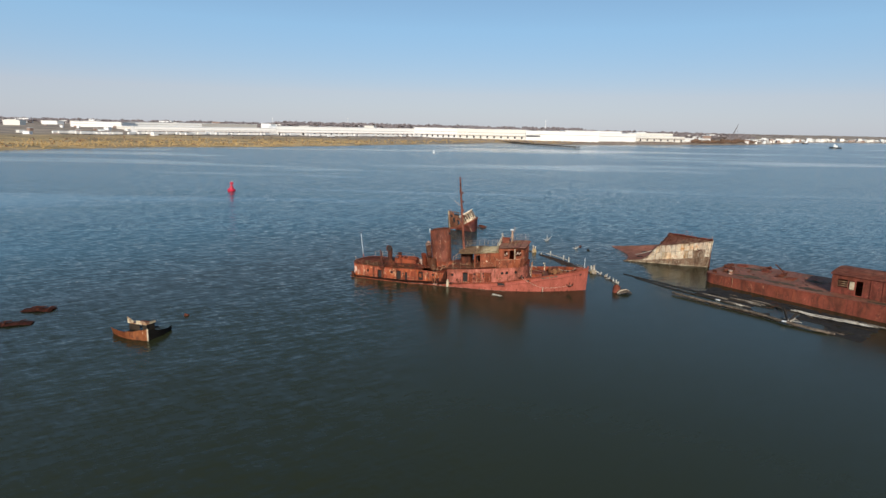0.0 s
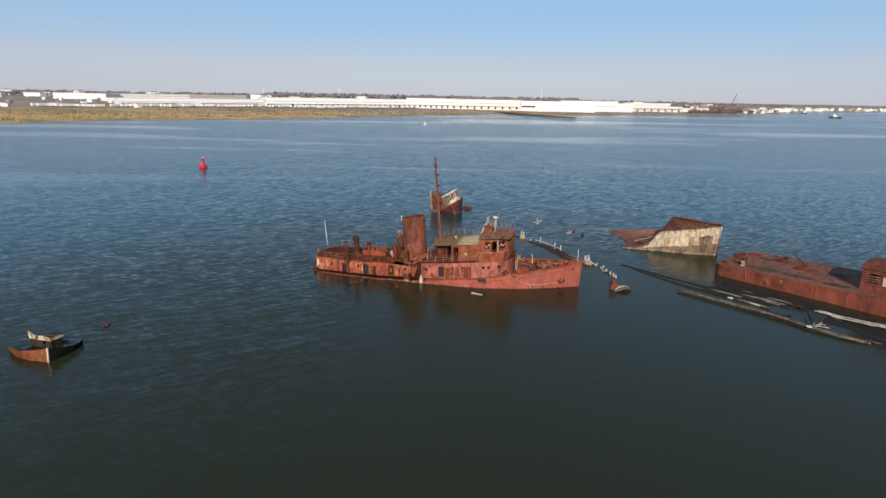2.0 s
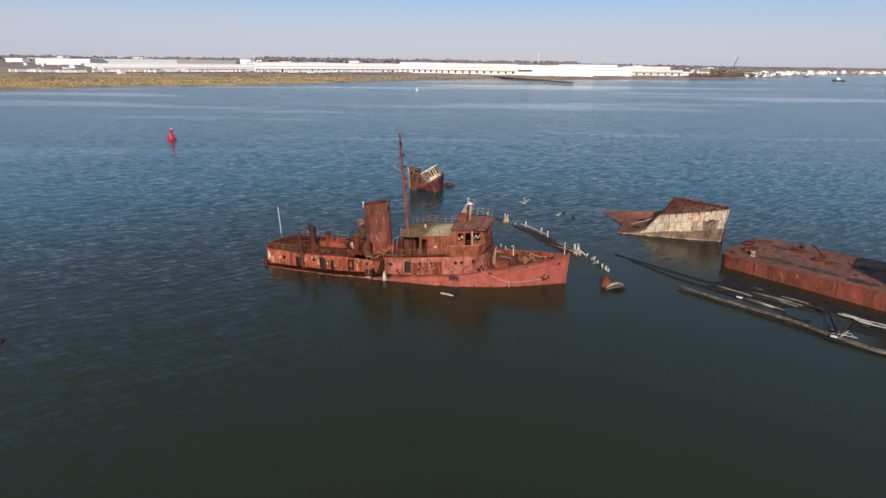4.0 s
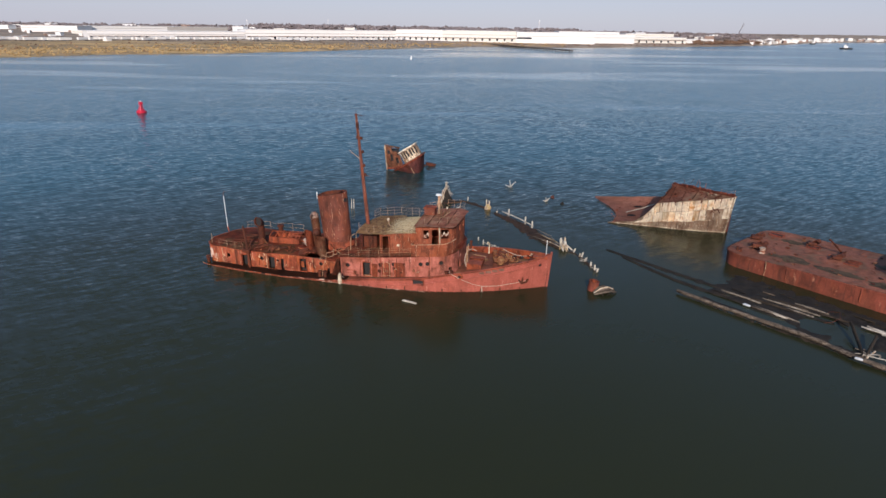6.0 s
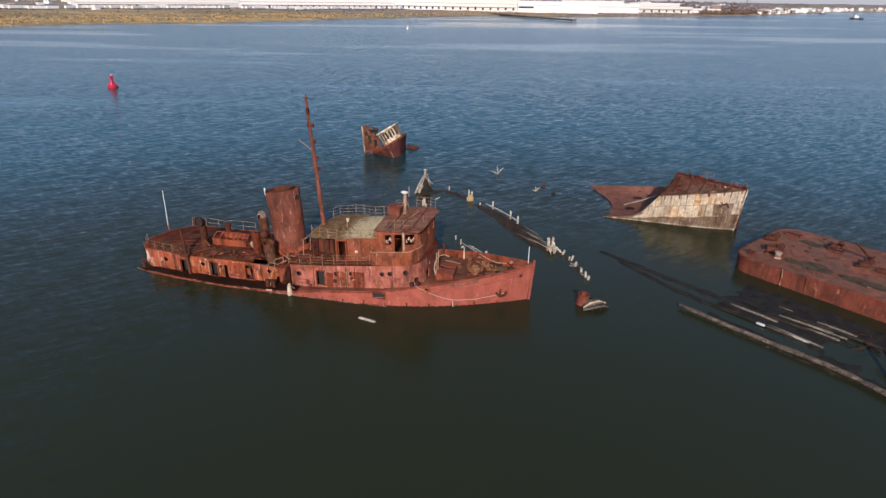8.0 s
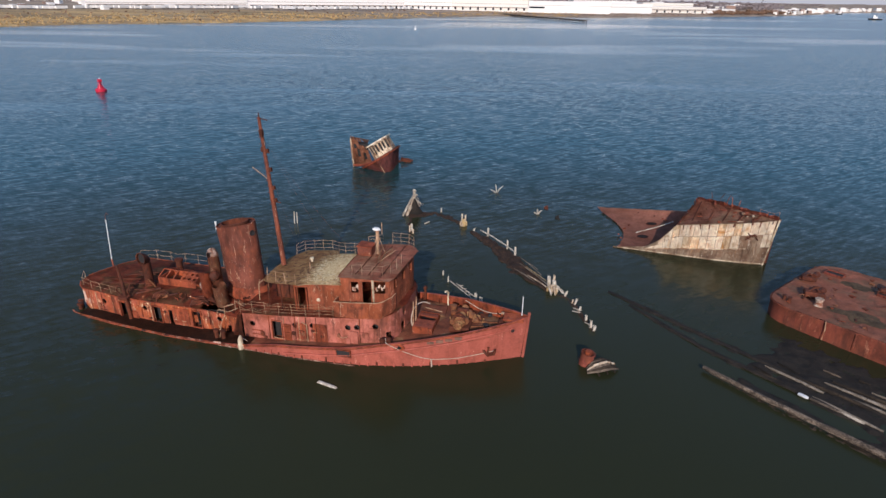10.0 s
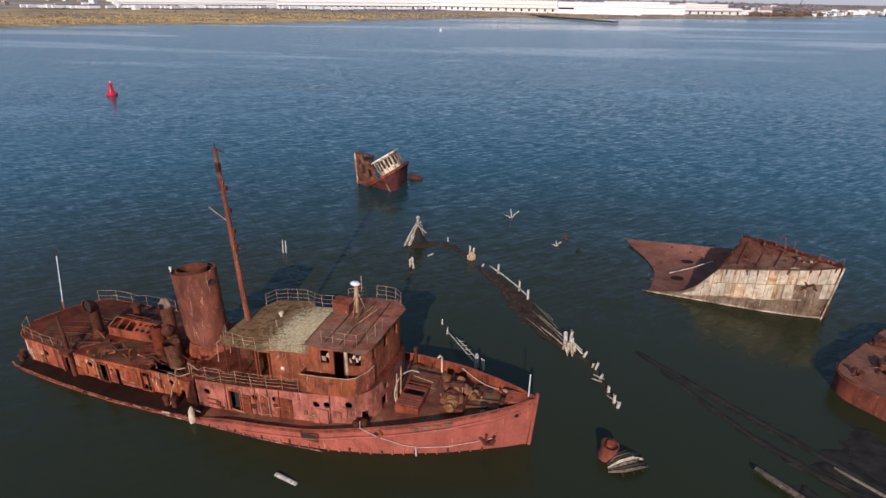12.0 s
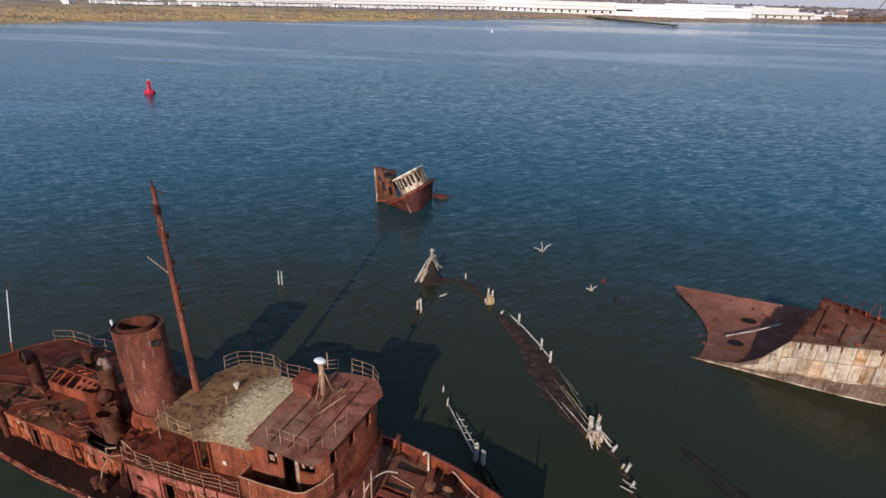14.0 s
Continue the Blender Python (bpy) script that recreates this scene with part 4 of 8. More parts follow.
# forward house, lower storey
FWD = [(16.6, -3.5), (20, -3.5), (25.5, -3.4), (27.5, -3.15), (28.2, -2.75), (28.55, -2.1), (28.7, -1.0), (28.85, 1.0), (28.75, 2.1), (28.4, 2.6), (27.6, 2.95), (25.5, 3.3), (20, 3.4), (16.6, 3.3)]
acc_f, at_f = along(FWD)
s_f = lambda u: float(np.interp(u, [p[0] for p in FWD[:7]], acc_f[:7]))
fz = lambda u: deck_z(u) - 0.05
H1 = 2.22
bridge_z = lambda u: fz(u) + H1

# added black walls that put the shade of the rooms behind the openings
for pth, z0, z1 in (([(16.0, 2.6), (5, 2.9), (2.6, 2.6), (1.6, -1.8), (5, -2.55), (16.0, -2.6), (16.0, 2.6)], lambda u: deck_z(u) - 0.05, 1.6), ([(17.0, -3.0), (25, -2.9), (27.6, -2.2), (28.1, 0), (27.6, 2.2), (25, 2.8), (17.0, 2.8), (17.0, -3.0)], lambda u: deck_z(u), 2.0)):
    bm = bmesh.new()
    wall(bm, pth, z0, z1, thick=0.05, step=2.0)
    part("opening_shade_liner", bm, M_BLACK, tug)
bm = bmesh.new()
wall(bm, FWD, fz, H1, holes=[(s_f(19.08), s_f(19.84), 0.2, 1.72), (s_f(27.9), s_f(28.25), 0.1, 0.85), (s_f(28.62), s_f(28.85), 0.1, 0.95)],
     ports=[(s_f(17.4), 1.35, 0.235), (s_f(20.95), 1.42, 0.235), (s_f(22.35), 1.45, 0.235), (s_f(25.15), 1.42, 0.235), (s_f(25.85), 1.43, 0.235), (s_f(27.2), 1.45, 0.235), (s_f(28.8), 1.5, 0.235)])
low = part("lower_house", bm, M_LOW, tug)
for u, hgt in ((17.4, 1.35), (20.95, 1.42), (22.35, 1.45), (25.15, 1.42), (25.85, 1.43), (27.2, 1.45)):
    p, nn = at_f(s_f(u))
    b = bmesh.new()
    lathe(b, [(0.225, -0.03), (0.265, -0.03), (0.265, 0.02), (0.225, 0.02), (0.225, -0.03)], Matrix.Translation((p.x, p.y, fz(u) + hgt)) @ Vector((nn.x, nn.y, 0)).to_track_quat("Z", "Y").to_matrix().to_4x4(), 14)
    part("porthole_rim", b, M_LOW, low)
b = bmesh.new()
z0 = fz(19.45) + 0.2
for e in (-1, 1):
    box(b, (19.46 + e * 0.42, -3.53, z0 + 0.76), (0.08, 0.1, 1.6))
box(b, (19.46, -3.53, z0 + 1.56), (0.9, 0.1, 0.08))
box(b, (19.46, -3.53, z0), (0.9, 0.1, 0.08))
part("door_frame", b, M_HOUSE, low)
b = bmesh.new()
box(b, (20.32, -3.56, fz(20.2) + 0.85), (0.62, 0.07, 1.45), bevel=0.03)
for zz in (0.35, 0.85, 1.35):
    box(b, (20.25, -3.61, fz(20.2) + zz), (0.5, 0.06, 0.06))
part("door_leaf", b, M_RUST, low, "rusty steel door folded back")
for u, w in ((21.55, 0.95), (22.95, 1.15)):
    b = bmesh.new()
    box(b, (u, -3.46 - 0.02 * (u < 22), fz(u) + 0.85), (w, 0.03, 1.55))
    part("steel_patch", b, M_RUST, low)
b = bmesh.new()
pipe(b, [(21.95, -3.56, fz(22) + 0.1), (21.95, -3.58, fz(22) + 1.6), (21.6, -3.58, fz(22) + 1.75)], 0.04)
part("vent_pipe", b, M_RAIL, low)
b = bmesh.new()
for dz in (0.5, 0.85):
    pipe(b, [(17.4, -3.53, fz(17.6) + dz), (17.4, -3.62, fz(17.6) + dz), (18.2, -3.62, fz(18) + dz), (18.2, -3.53, fz(18) + dz)], 0.03)
part("grab_rail", b, M_RUST, low)

# bridge deck
bm = bmesh.new()
out = [(16.3, -3.62), (20, -3.62), (25.5, -3.5), (27.6, -3.28), (28.3, -2.85), (28.65, -2.15), (28.85, -1.0), (28.95, 1.0), (28.85, 2.2), (28.5, 2.7), (27.7, 3.08), (25.5, 3.42), (20, 3.5), (16.3, 3.4)]
rows = []
for i in range(27):
    u = 16.3 + i * (28.9 - 16.3) / 26
    w0 = float(np.interp(u, [p[0] for p in out[:7]], [p[1] for p in out[:7]]))
    w1 = float(np.interp(u, [p[0] for p in out[:6:-1]], [p[1] for p in out[:6:-1]]))
    rows.append([(u, w0 + (w1 - w0) * k / 6, bridge_z(u) + 0.04 + 0.1 * math.sin(math.pi * k / 6)) for k in range(7)])
grid(bm, rows)
bmesh.ops.solidify(bm, geom=bm.faces[:], thickness=0.08)
part("bridge_deck", bm, M_DECK, tug)

# upper house: cabin behind, wheelhouse before
H2 = 2.28
CAB = [(20.6, -2.55), (24.4, -2.55), (24.4, 2.6), (20.6, 2.6), (20.6, -2.55)]
acc_c, at_c = along(CAB)
bm = bmesh.new()
wall(bm, CAB, bridge_z, H2, holes=[(0.3, 0.95, 0.12, 1.95), (acc_c[3] + 2.2, acc_c[3] + 2.9, 0.1, 1.9)], ports=[(acc_c[2] + 1.5, 1.4, 0.2)])
cab = part("upper_cabin", bm, M_UPPER, tug)
b = bmesh.new()
box(b, (20.78, -2.62, bridge_z(20.8) + 1.0), (0.1, 0.14, 1.95))
box(b, (21.68, -2.62, bridge_z(21.6) + 1.0), (0.1, 0.14, 1.95))
part("door_frame", b, M_RUST, cab)
b = bmesh.new()
lathe(b, [(0.0, 0.0), (0.12, 0.02), (0.14, 0.1), (0.0, 0.16)], Matrix.Translation((22.6, -2.58, bridge_z(22.6) + 1.0)) @ Matrix.Rotation(radians(90), 4, "X"), 12)
part("lamp", b, M_CREAM, cab, "pale round bulkhead lamp")
H3 = 3.02
WH = [(24.4, -2.55), (27.5, -2.5), (28.0, -2.35), (28.2, -2.0), (28.42, 0), (28.55, 1.8), (28.4, 2.2), (27.7, 2.6), (24.4, 2.6), (24.4, -2.55)]
acc_w, at_w = along(WH)
s_w = lambda u: float(np.interp(u, [p[0] for p in WH[:5]], acc_w[:5]))
wins = [(s_w(25.2), s_w(25.75), 1.6, 2.5), (s_w(26.05), s_w(26.7), 0.15, 2.5), (s_w(26.95), s_w(27.75), 1.55, 2.5)]
for k in range(5):
    a = acc_w[3] + 0.15 + k * (acc_w[5] - acc_w[3] - 0.3) / 5
    if k in (0, 2, 4):
        wins.append((a, a + 0.42, 1.6, 2.45))
wins.append((acc_w[6] + 0.4, acc_w[6] + 1.0, 1.3, 2.1))
wins.append((acc_w[7] + 0.5, acc_w[7] + 1.2, 0.1, 2.1))
bm = bmesh.new()
wall(bm, WH, bridge_z, H3 - 0.2, holes=wins, thick=0.1)
whs = part("wheelhouse", bm, M_UPPER, tug)
r2 = random.Random(4)
for u0, u1 in ((25.2, 25.75), (26.95, 27.75)):
    b = bmesh.new()
    for k in range(4):
        u = u0 + (u1 - u0) * (k + 0.5) / 4
        box(b, (u, -2.38 + 0.1 * r2.random(), bridge_z(u) + 1.8 + 0.3 * r2.random()), (0.13, 0.04, 0.3), Matrix.Rotation(r2.uniform(-0.6, 0.6), 3, "Y"))
    part("window_remnant", b, M_BARE, whs, "pale broken window panel")
b = bmesh.new()
pipe(b, [(26.9, -2.45, bridge_z(26.9) + 0.1), (26.82, -2.5, bridge_z(26.9) + 2.8)], 0.1, 6)
part("corner_post", b, M_CREAM, whs)

# roofs
aft_roof_z = lambda u: bridge_z(u) + H2 + 0.02
fwd_roof_z = lambda u: bridge_z(u) + H3 - 0.02 - 0.03 * max(0, u - 26)
bm = bmesh.new()
rows = []
for i in range(29):
    u = 18.0 + i * (24.45 - 18.0) / 28
    w0 = float(np.interp(u, [18, 18.6, 20.5, 21.2, 22.0, 24.5], [-2.4, -2.75, -2.85, -3.0, -2.75, -2.7]))
    w1 = float(np.interp(u, [18, 18.3, 18.9, 21.2, 21.6, 21.9, 24.5], [1.7, 2.3, 3.35, 3.5, 3.4, 2.85, 2.75]))
    rows.append([(u, w0 + (w1 - w0) * k / 8, aft_roof_z(u) + 0.16 * math.sin(math.pi * k / 8) + wob(u, k, 2, 0.04)) for k in range(9)])
grid(bm, rows)
bmesh.ops.solidify(bm, geom=bm.faces[:], thickness=0.1)
part("cabin_roof", bm, M_ROOF, tug, "rusty cabin roof whitened by birds")
bm = bmesh.new()
front = lambda v: float(np.interp(v, [-2.88, -2.75, -2.4, 0, 2.1, 2.5, 3.25], [28.35, 28.5, 28.58, 28.75, 28.9, 28.6, 27.8]))
rows = []
for i in range(17):
    row = []
    for k in range(11):
        v = -2.88 + 6.13 * k / 10
        u = 24.3 + (front(v) - 24.3) * i / 16
        v -= 0.42 * max(0.0, -v / 2.88) * min(1.0, max(0.0, (u - 24.5) / 3.6))
        row.append((u, v if u > 25.2 or v < 2.9 else 2.9, fwd_roof_z(u) + 0.1 * math.sin(math.pi * k / 10) + wob(u, k, 4, 0.02)))
    rows.append(row)
grid(bm, rows)
bmesh.ops.solidify(bm, geom=bm.faces[:], thickness=0.17)
part("wheelhouse_roof", bm, M_TOP, tug)

for u, v0, v1 in ((25.6, -2.6, 0.6), (26.6, -2.7, 2.6), (27.6, -2.7, 2.6)):
    b = bmesh.new()
    box(b, (u, (v0 + v1) / 2, fwd_roof_z(u) + 0.1 * math.sin(math.pi * 0.5) + 0.02), (0.05, v1 - v0, 0.05))
    part("roof_seam", b, M_DARK, tug)
b = bmesh.new()
for k in range(9):
    v = -2.6 + 0.65 * k
    pipe(b, [(24.35, v, aft_roof_z(24.35) + 0.12), (24.4, v, fwd_roof_z(24.4) + 0.1)], 0.02, 4)
pipe(b, [(24.32, -2.6, fwd_roof_z(24.3) + 0.06), (24.32, 0.2, fwd_roof_z(24.3) + 0.16), (24.32, 2.6, fwd_roof_z(24.3) + 0.06)], 0.03, 4)
part("roof_edge_bar", b, M_OLIVE, tug)
# bridge-wing dodgers
for sgn in (-1, 1):
    base = [(24.15, -2.62), (24.15, -3.38), (25.5, -3.46), (27.35, -3.46), (27.75, -3.3), (28.2, -2.55), (28.35, -1.9)]
    if sgn > 0:
        base = [(u, -v) for u, v in base][::-1]
    bm = bmesh.new()
    wall(bm, base, lambda u: bridge_z(u), lambda s: 1.28, thick=0.06, step=0.6)
    dod = part("bridge_wing", bm, M_UPPER, tug)
    b = bmesh.new()
    pipe(b, [(u, v, bridge_z(u) + 1.3) for u, v in base], 0.032, 6)
    part("cap_rail", b, M_RAIL, dod)

# torn web plate at the step between the houses
b = bmesh.new()
v3 = [b.verts.new(q) for q in ((15.5, -3.45, deck_z(15.5)), (16.5, -3.56, deck_z(16.5)), (16.5, -3.56, bridge_z(16.5)), (16.15, -3.5, bridge_z(16.4) - 0.3))]
b.faces.new(v3)
bmesh.ops.solidify(b, geom=b.faces[:], thickness=0.05)
part("web_plate", b, M_DARK, tug, "dark torn web plate")
for pts in ([(14.2, -3.3, 1.7), (14.5, -3.45, 2.35), (15.3, -3.4, 2.2), (16.3, -3.5, 2.75)], [(14.9, -3.3, 1.75), (15.0, -3.35, 2.6), (15.8, -3.3, 2.9)], [(15.4, -2.6, 1.9), (15.6, -2.8, 2.9), (16.4, -2.9, 2.6)], [(14.7, -4.0, 0.2), (14.75, -3.7, 1.2), (14.8, -3.3, 1.7)]):
    b = bmesh.new()
    pipe(b, pts, 0.035, 5)
    part("bent_rail", b, M_RAIL, tug)

# porch posts aft of the cabin
for u, v in ((18.5, -2.6), (19.6, -2.7), (18.5, 2.0), (19.8, 2.4)):
    b = bmesh.new()
    pipe(b, [(u, v, bridge_z(u)), (u, v, aft_roof_z(u) - 0.05)], 0.05)
    part("awning_post", b, M_DARK, tug)
b = bmesh.new()
box(b, (18.9, 0.2, bridge_z(18.9) + 0.9), (1.6, 2.4, 1.7), bevel=0.1)
part("engine_casing", b, M_DARK, tug)

# funnel
bm = bmesh.new()
FB, FT = (14.95, 0.2, 1.6), (14.32, 0.5, 7.95)
rows = []
for k in range(9):
    q = k / 8
    cu, cv = FB[0] + (FT[0] - FB[0]) * q, FB[1] + (FT[1] - FB[1]) * q
    rows.append([Vector((cu + (1.52 + 0.13 * q + wob(i, k, 0, 0.02)) * math.cos(2 * math.pi * i / 36), cv + 1.12 * math.sin(2 * math.pi * i / 36), FB[2] + (FT[2] - FB[2]) * q + 0.19 * (1.58 * math.cos(2 * math.pi * i / 36)) * q)) for i in range(36)])
top = rows[-1]
c0 = Vector((FT[0], FT[1], FT[2]))
grid(bm, rows + [[c0 + (p - c0) * 0.97 for p in top], [c0 + (p - c0) * 0.97 - Vector((0, 0, 0.12)) for p in top], [c0 + (p - c0) * 0.74 - Vector((0, 0, 0.16)) for p in top]], closed=True)
fbody = part("funnel_casing", bm, M_FUNNEL, tug, "tall oval rust-brown funnel")
bm = bmesh.new()
uptake = [[Vector((c0.x - 0.08 + r * 1.18 * math.cos(2 * math.pi * i / 28), c0.y + r * 0.86 * math.sin(2 * math.pi * i / 28), c0.z + dz + 0.19 * r * 1.15 * math.cos(2 * math.pi * i / 28))) for i in range(28)] for r, dz in ((1.0, -0.6), (1.0, 0.1), (0.93, 0.1), (0.9, -2.2), (0.01, -2.2))]
grid(bm, uptake, closed=True)
part("uptake", bm, M_DARK, fbody)
b = bmesh.new()
for q in (0.55,):
    ring = [Vector((FB[0] + (FT[0] - FB[0]) * q + 1.6 * math.cos(2 * math.pi * i / 36), FB[1] + (FT[1] - FB[1]) * q + 1.14 * math.sin(2 * math.pi * i / 36), FB[2] + (FT[2] - FB[2]) * q + 0.1 * math.cos(2 * math.pi * i / 36))) for i in range(37)]
    pipe(b, ring, 0.025, 4)
part("seam_band", b, M_FUNNEL, fbody)
b = bmesh.new()
lathe(b, [(0.0, 0.05), (0.19, 0.05), (0.22, 0.07), (0.22, -0.05)], Matrix.Translation((15.93, 0.12, 7.42)) @ Vector((0.9, -0.43, 0.05)).to_track_quat("Z", "Y").to_matrix().to_4x4(), 12)
part("vent_hole", b, M_BLACK, fbody)
b = bmesh.new()
rows = [[Vector((FB[0] + r * 1.58 * math.cos(2 * math.pi * i / 30), FB[1] + r * 1.12 * math.sin(2 * math.pi * i / 30), z)) for i in range(30)] for r, z in ((1.28, 1.6), (1.28, 2.45), (1.04, 2.95))]
grid(b, rows, closed=True)
part("funnel_skirt", b, M_RUST, fbody)
b = bmesh.new()
tube(b, (12.72, 0.2, 7.3), (12.72, 0.2, 7.85), 0.05, n=8)
tube(b, (12.72, 0.2, 7.8), (12.72, 0.2, 7.98), 0.07, 0.08, 8)
part("steam_whistle", b, M_WHITE, fbody, "white steam whistle")

# mast
bm = bmesh.new()
mb, mt = Vector((18.65, 0.0, 2.6)), Vector((17.33, 0.70, 16.35))
pipe(bm, [mb.lerp(mt, k / 10) for k in range(11)], [0.22 - 0.011 * k for k in range(11)], 10)
mast = part("mast", bm, M_FUNNEL, tug, "tall leaning rusty steel mast")
p = mb.lerp(mt, 0.985)
b = bmesh.new()
pipe(b, [p + Vector((-0.2, 0, 0.15)), p + Vector((0.75, -0.15, 0.05))], 0.04)
part("masthead_arm", b, M_DARK, mast)
b = bmesh.new()
pipe(b, [p, p + Vector((0, 0, 0.55))], 0.04)
part("masthead_spike", b, M_DARK, mast)
for dz, hh in ((-0.9, 0.5), (-2.1, 0.4)):
    b = bmesh.new()
    box(b, tuple(p + Vector((0.12, -0.1, dz))), (0.25, 0.3, hh), bevel=0.03)
    part("masthead_light", b, M_DARK, mast, "dark square lamp box")
for q, ln in ((0.55, 0.75), (0.62, 0.45), (0.72, 0.5), (0.82, 0.55)):
    b = bmesh.new()
    p = mb.lerp(mt, q)
    pipe(b, [p + Vector((-ln * 0.4, 0.1, 0)), p + Vector((ln, -0.25, 0.02))], 0.045)
    box(b, tuple(p + Vector((0.3, -0.1, 0.1))), (0.2, 0.25, 0.3), bevel=0.03)
    part("mast_bracket", b, M_DARK, mast)
b = bmesh.new()
p = mb.lerp(mt, 0.665)
pipe(b, [p, p + Vector((-1.1, -0.3, 1.0))], 0.028)
part("gaff", b, M_RAIL, mast, "pale slanting gaff")
b = bmesh.new()
h, f = mb.lerp(mt, 0.90), Vector((20.6, 3.2, aft_roof_z(20.6) + 0.9))
pipe(b, [h, h.lerp(f, 0.5) - Vector((0, 0, 0.12)), f], 0.004, 4)
part("stay_wire", b, M_DARK, mast)
for k in range(14):
    b = bmesh.new()
    p = mb.lerp(mt, 0.5 + 0.033 * k)
    pipe(b, [p + Vector((-0.26, -0.1, 0)), p + Vector((0.26, -0.12, 0))], 0.02, 4)
    part("rung", b, M_DARK, mast)
for a, e in (((0.80), (18.6, 2.5, 0)), ((0.9), (23.2, 2.7, 0))):
    b = bmesh.new()
    p = mb.lerp(mt, a)
    e = Vector((e[0], e[1], aft_roof_z(e[0]) + 0.3))
    pipe(b, [p.lerp(e, k / 8) - Vector((0, 0, 0.5 * math.sin(math.pi * k / 8))) for k in range(9)], 0.005, 4)
    part("stay_wire", b, M_DARK, mast)

# ---------- tug: rails and fittings ----------
rr = random.Random(21)
railing(tug, [(0.6, -1.7), (0.75, -2.35), (1.5, -2.65), (3.4, -2.85), (5.2, -3.0)], 0.75, lambda x, y: aft_top(x, y) + 0.04, 2, 1.1, rng=rr)
railing(tug, [(9.0, 3.75), (5.2, 3.8), (2.7, 3.6), (2.2, 3.0)], 0.95, lambda x, y: aft_top(x, y) + 0.04, 2, 1.5, rng=rr, broken=0.2)
railing(tug, [(13.0, 3.6), (10.2, 3.7)], 0.7, lambda x, y: aft_top(x, y) + 0.04, 1, 1.5, rng=rr)
railing(tug, [(16.5, -3.56), (20, -3.56), (24.1, -3.5)], 0.98, lambda x, y: bridge_z(x) + 0.06, 4, 1.15, rng=rr, broken=0.05)
railing(tug, [(16.5, 3.3), (20, 3.42), (24.1, 3.38)], 0.98, lambda x, y: bridge_z(x) + 0.06, 3, 1.3, rng=rr)
railing(tug, [(18.1, -1.8), (18.3, -2.45), (19.4, -2.75), (21.0, -2.85)], 0.85, lambda x, y: aft_roof_z(x) + 0.02, 3, 0.95, rng=rr, broken=0.15)
railing(tug, [(21.9, -2.65), (24.2, -2.6)], 0.75, lambda x, y: aft_roof_z(x) + 0.03, 2, 1.1, rng=rr, broken=0.1)
railing(tug, [(24.2, 2.7), (22.0, 2.75), (21.6, 3.3), (19.0, 3.25), (18.4, 2.3)], 0.95, lambda x, y: aft_roof_z(x) + 0.03, 3, 0.85, rng=rr)
railing(tug, [(25.6, 3.15), (24.5, 2.8)], 0.8, lambda x, y: fwd_roof_z(x) + 0.03, 3, 0.9, rng=rr)
railing(tug, [(28.35, 2.5), (27.7, 3.05), (26.4, 3.2)], 0.95, lambda x, y: fwd_roof_z(x) + 0.03, 3, 0.8, rng=rr)
railing(tug, [(25.3, -2.45), (26.7, -2.6), (27.9, -2.65), (28.25, -1.7), (28.35, -0.6)], 0.8, lambda x, y: fwd_roof_z(x) + 0.03, 2, 0.75, rng=rr)

# ensign staff
bm = bmesh.new()
s0, s1 = Vector((1.05, 0.75, 1.95)), Vector((0.0, 2.2, 6.0))
pipe(bm, [s0 + Vector((0.15, 0, 0.0)), s0.lerp(s1, 0.2)], 0.06)
staff = part("ensign_staff", bm, M_RUST, tug)
b = bmesh.new()
pipe(b, [s0.lerp(s1, 0.17), s1], 0.032)
part("staff_pole", b, M_WHITE, staff, "white painted upper pole")
b = bmesh.new()
pipe(b, [s1, s1 + Vector((-0.05, 0.1, 0.4)), s1 + Vector((0.1, 0.1, 0.62)), s1 + Vector((0.35, 0.05, 0.5))], 0.028)
part("staff_hook", b, M_DARK, staff)

# boat davit on the aft house's near side
bm = bmesh.new()
pipe(bm, [(5.95, -3.25, -0.2), (5.85, -3.2, 1.5), (5.65, -3.05, 3.2), (5.4, -2.95, 4.6)], [0.15, 0.15, 0.13, 0.09], 8)
dav = part("davit", bm, M_DARK, tug, "dark leaning boat davit")
b = bmesh.new()
box(b, (5.75, -3.25, 1.95), (0.9, 0.55, 0.3), Matrix.Rotation(radians(12), 3, "X"), 0.04)
pipe(b, [(5.3, -3.1, 2.0), (5.05, -3.2, 2.5), (5.3, -3.25, 2.95), (5.7, -3.2, 2.9)], 0.06)
pipe(b, [(6.1, -3.1, 2.1), (6.25, -3.2, 2.7), (6.35, -3.0, 3.1)], 0.06)
part("davit_bracket", b, M_DARK, dav)
b = bmesh.new()
pipe(b, [(5.75, -3.0, 2.6), (6.6, -2.2, 2.25), (7.6, -2.0, 2.35)], 0.05)
part("davit_brace", b, M_DARK, dav)

# cowl ventilators


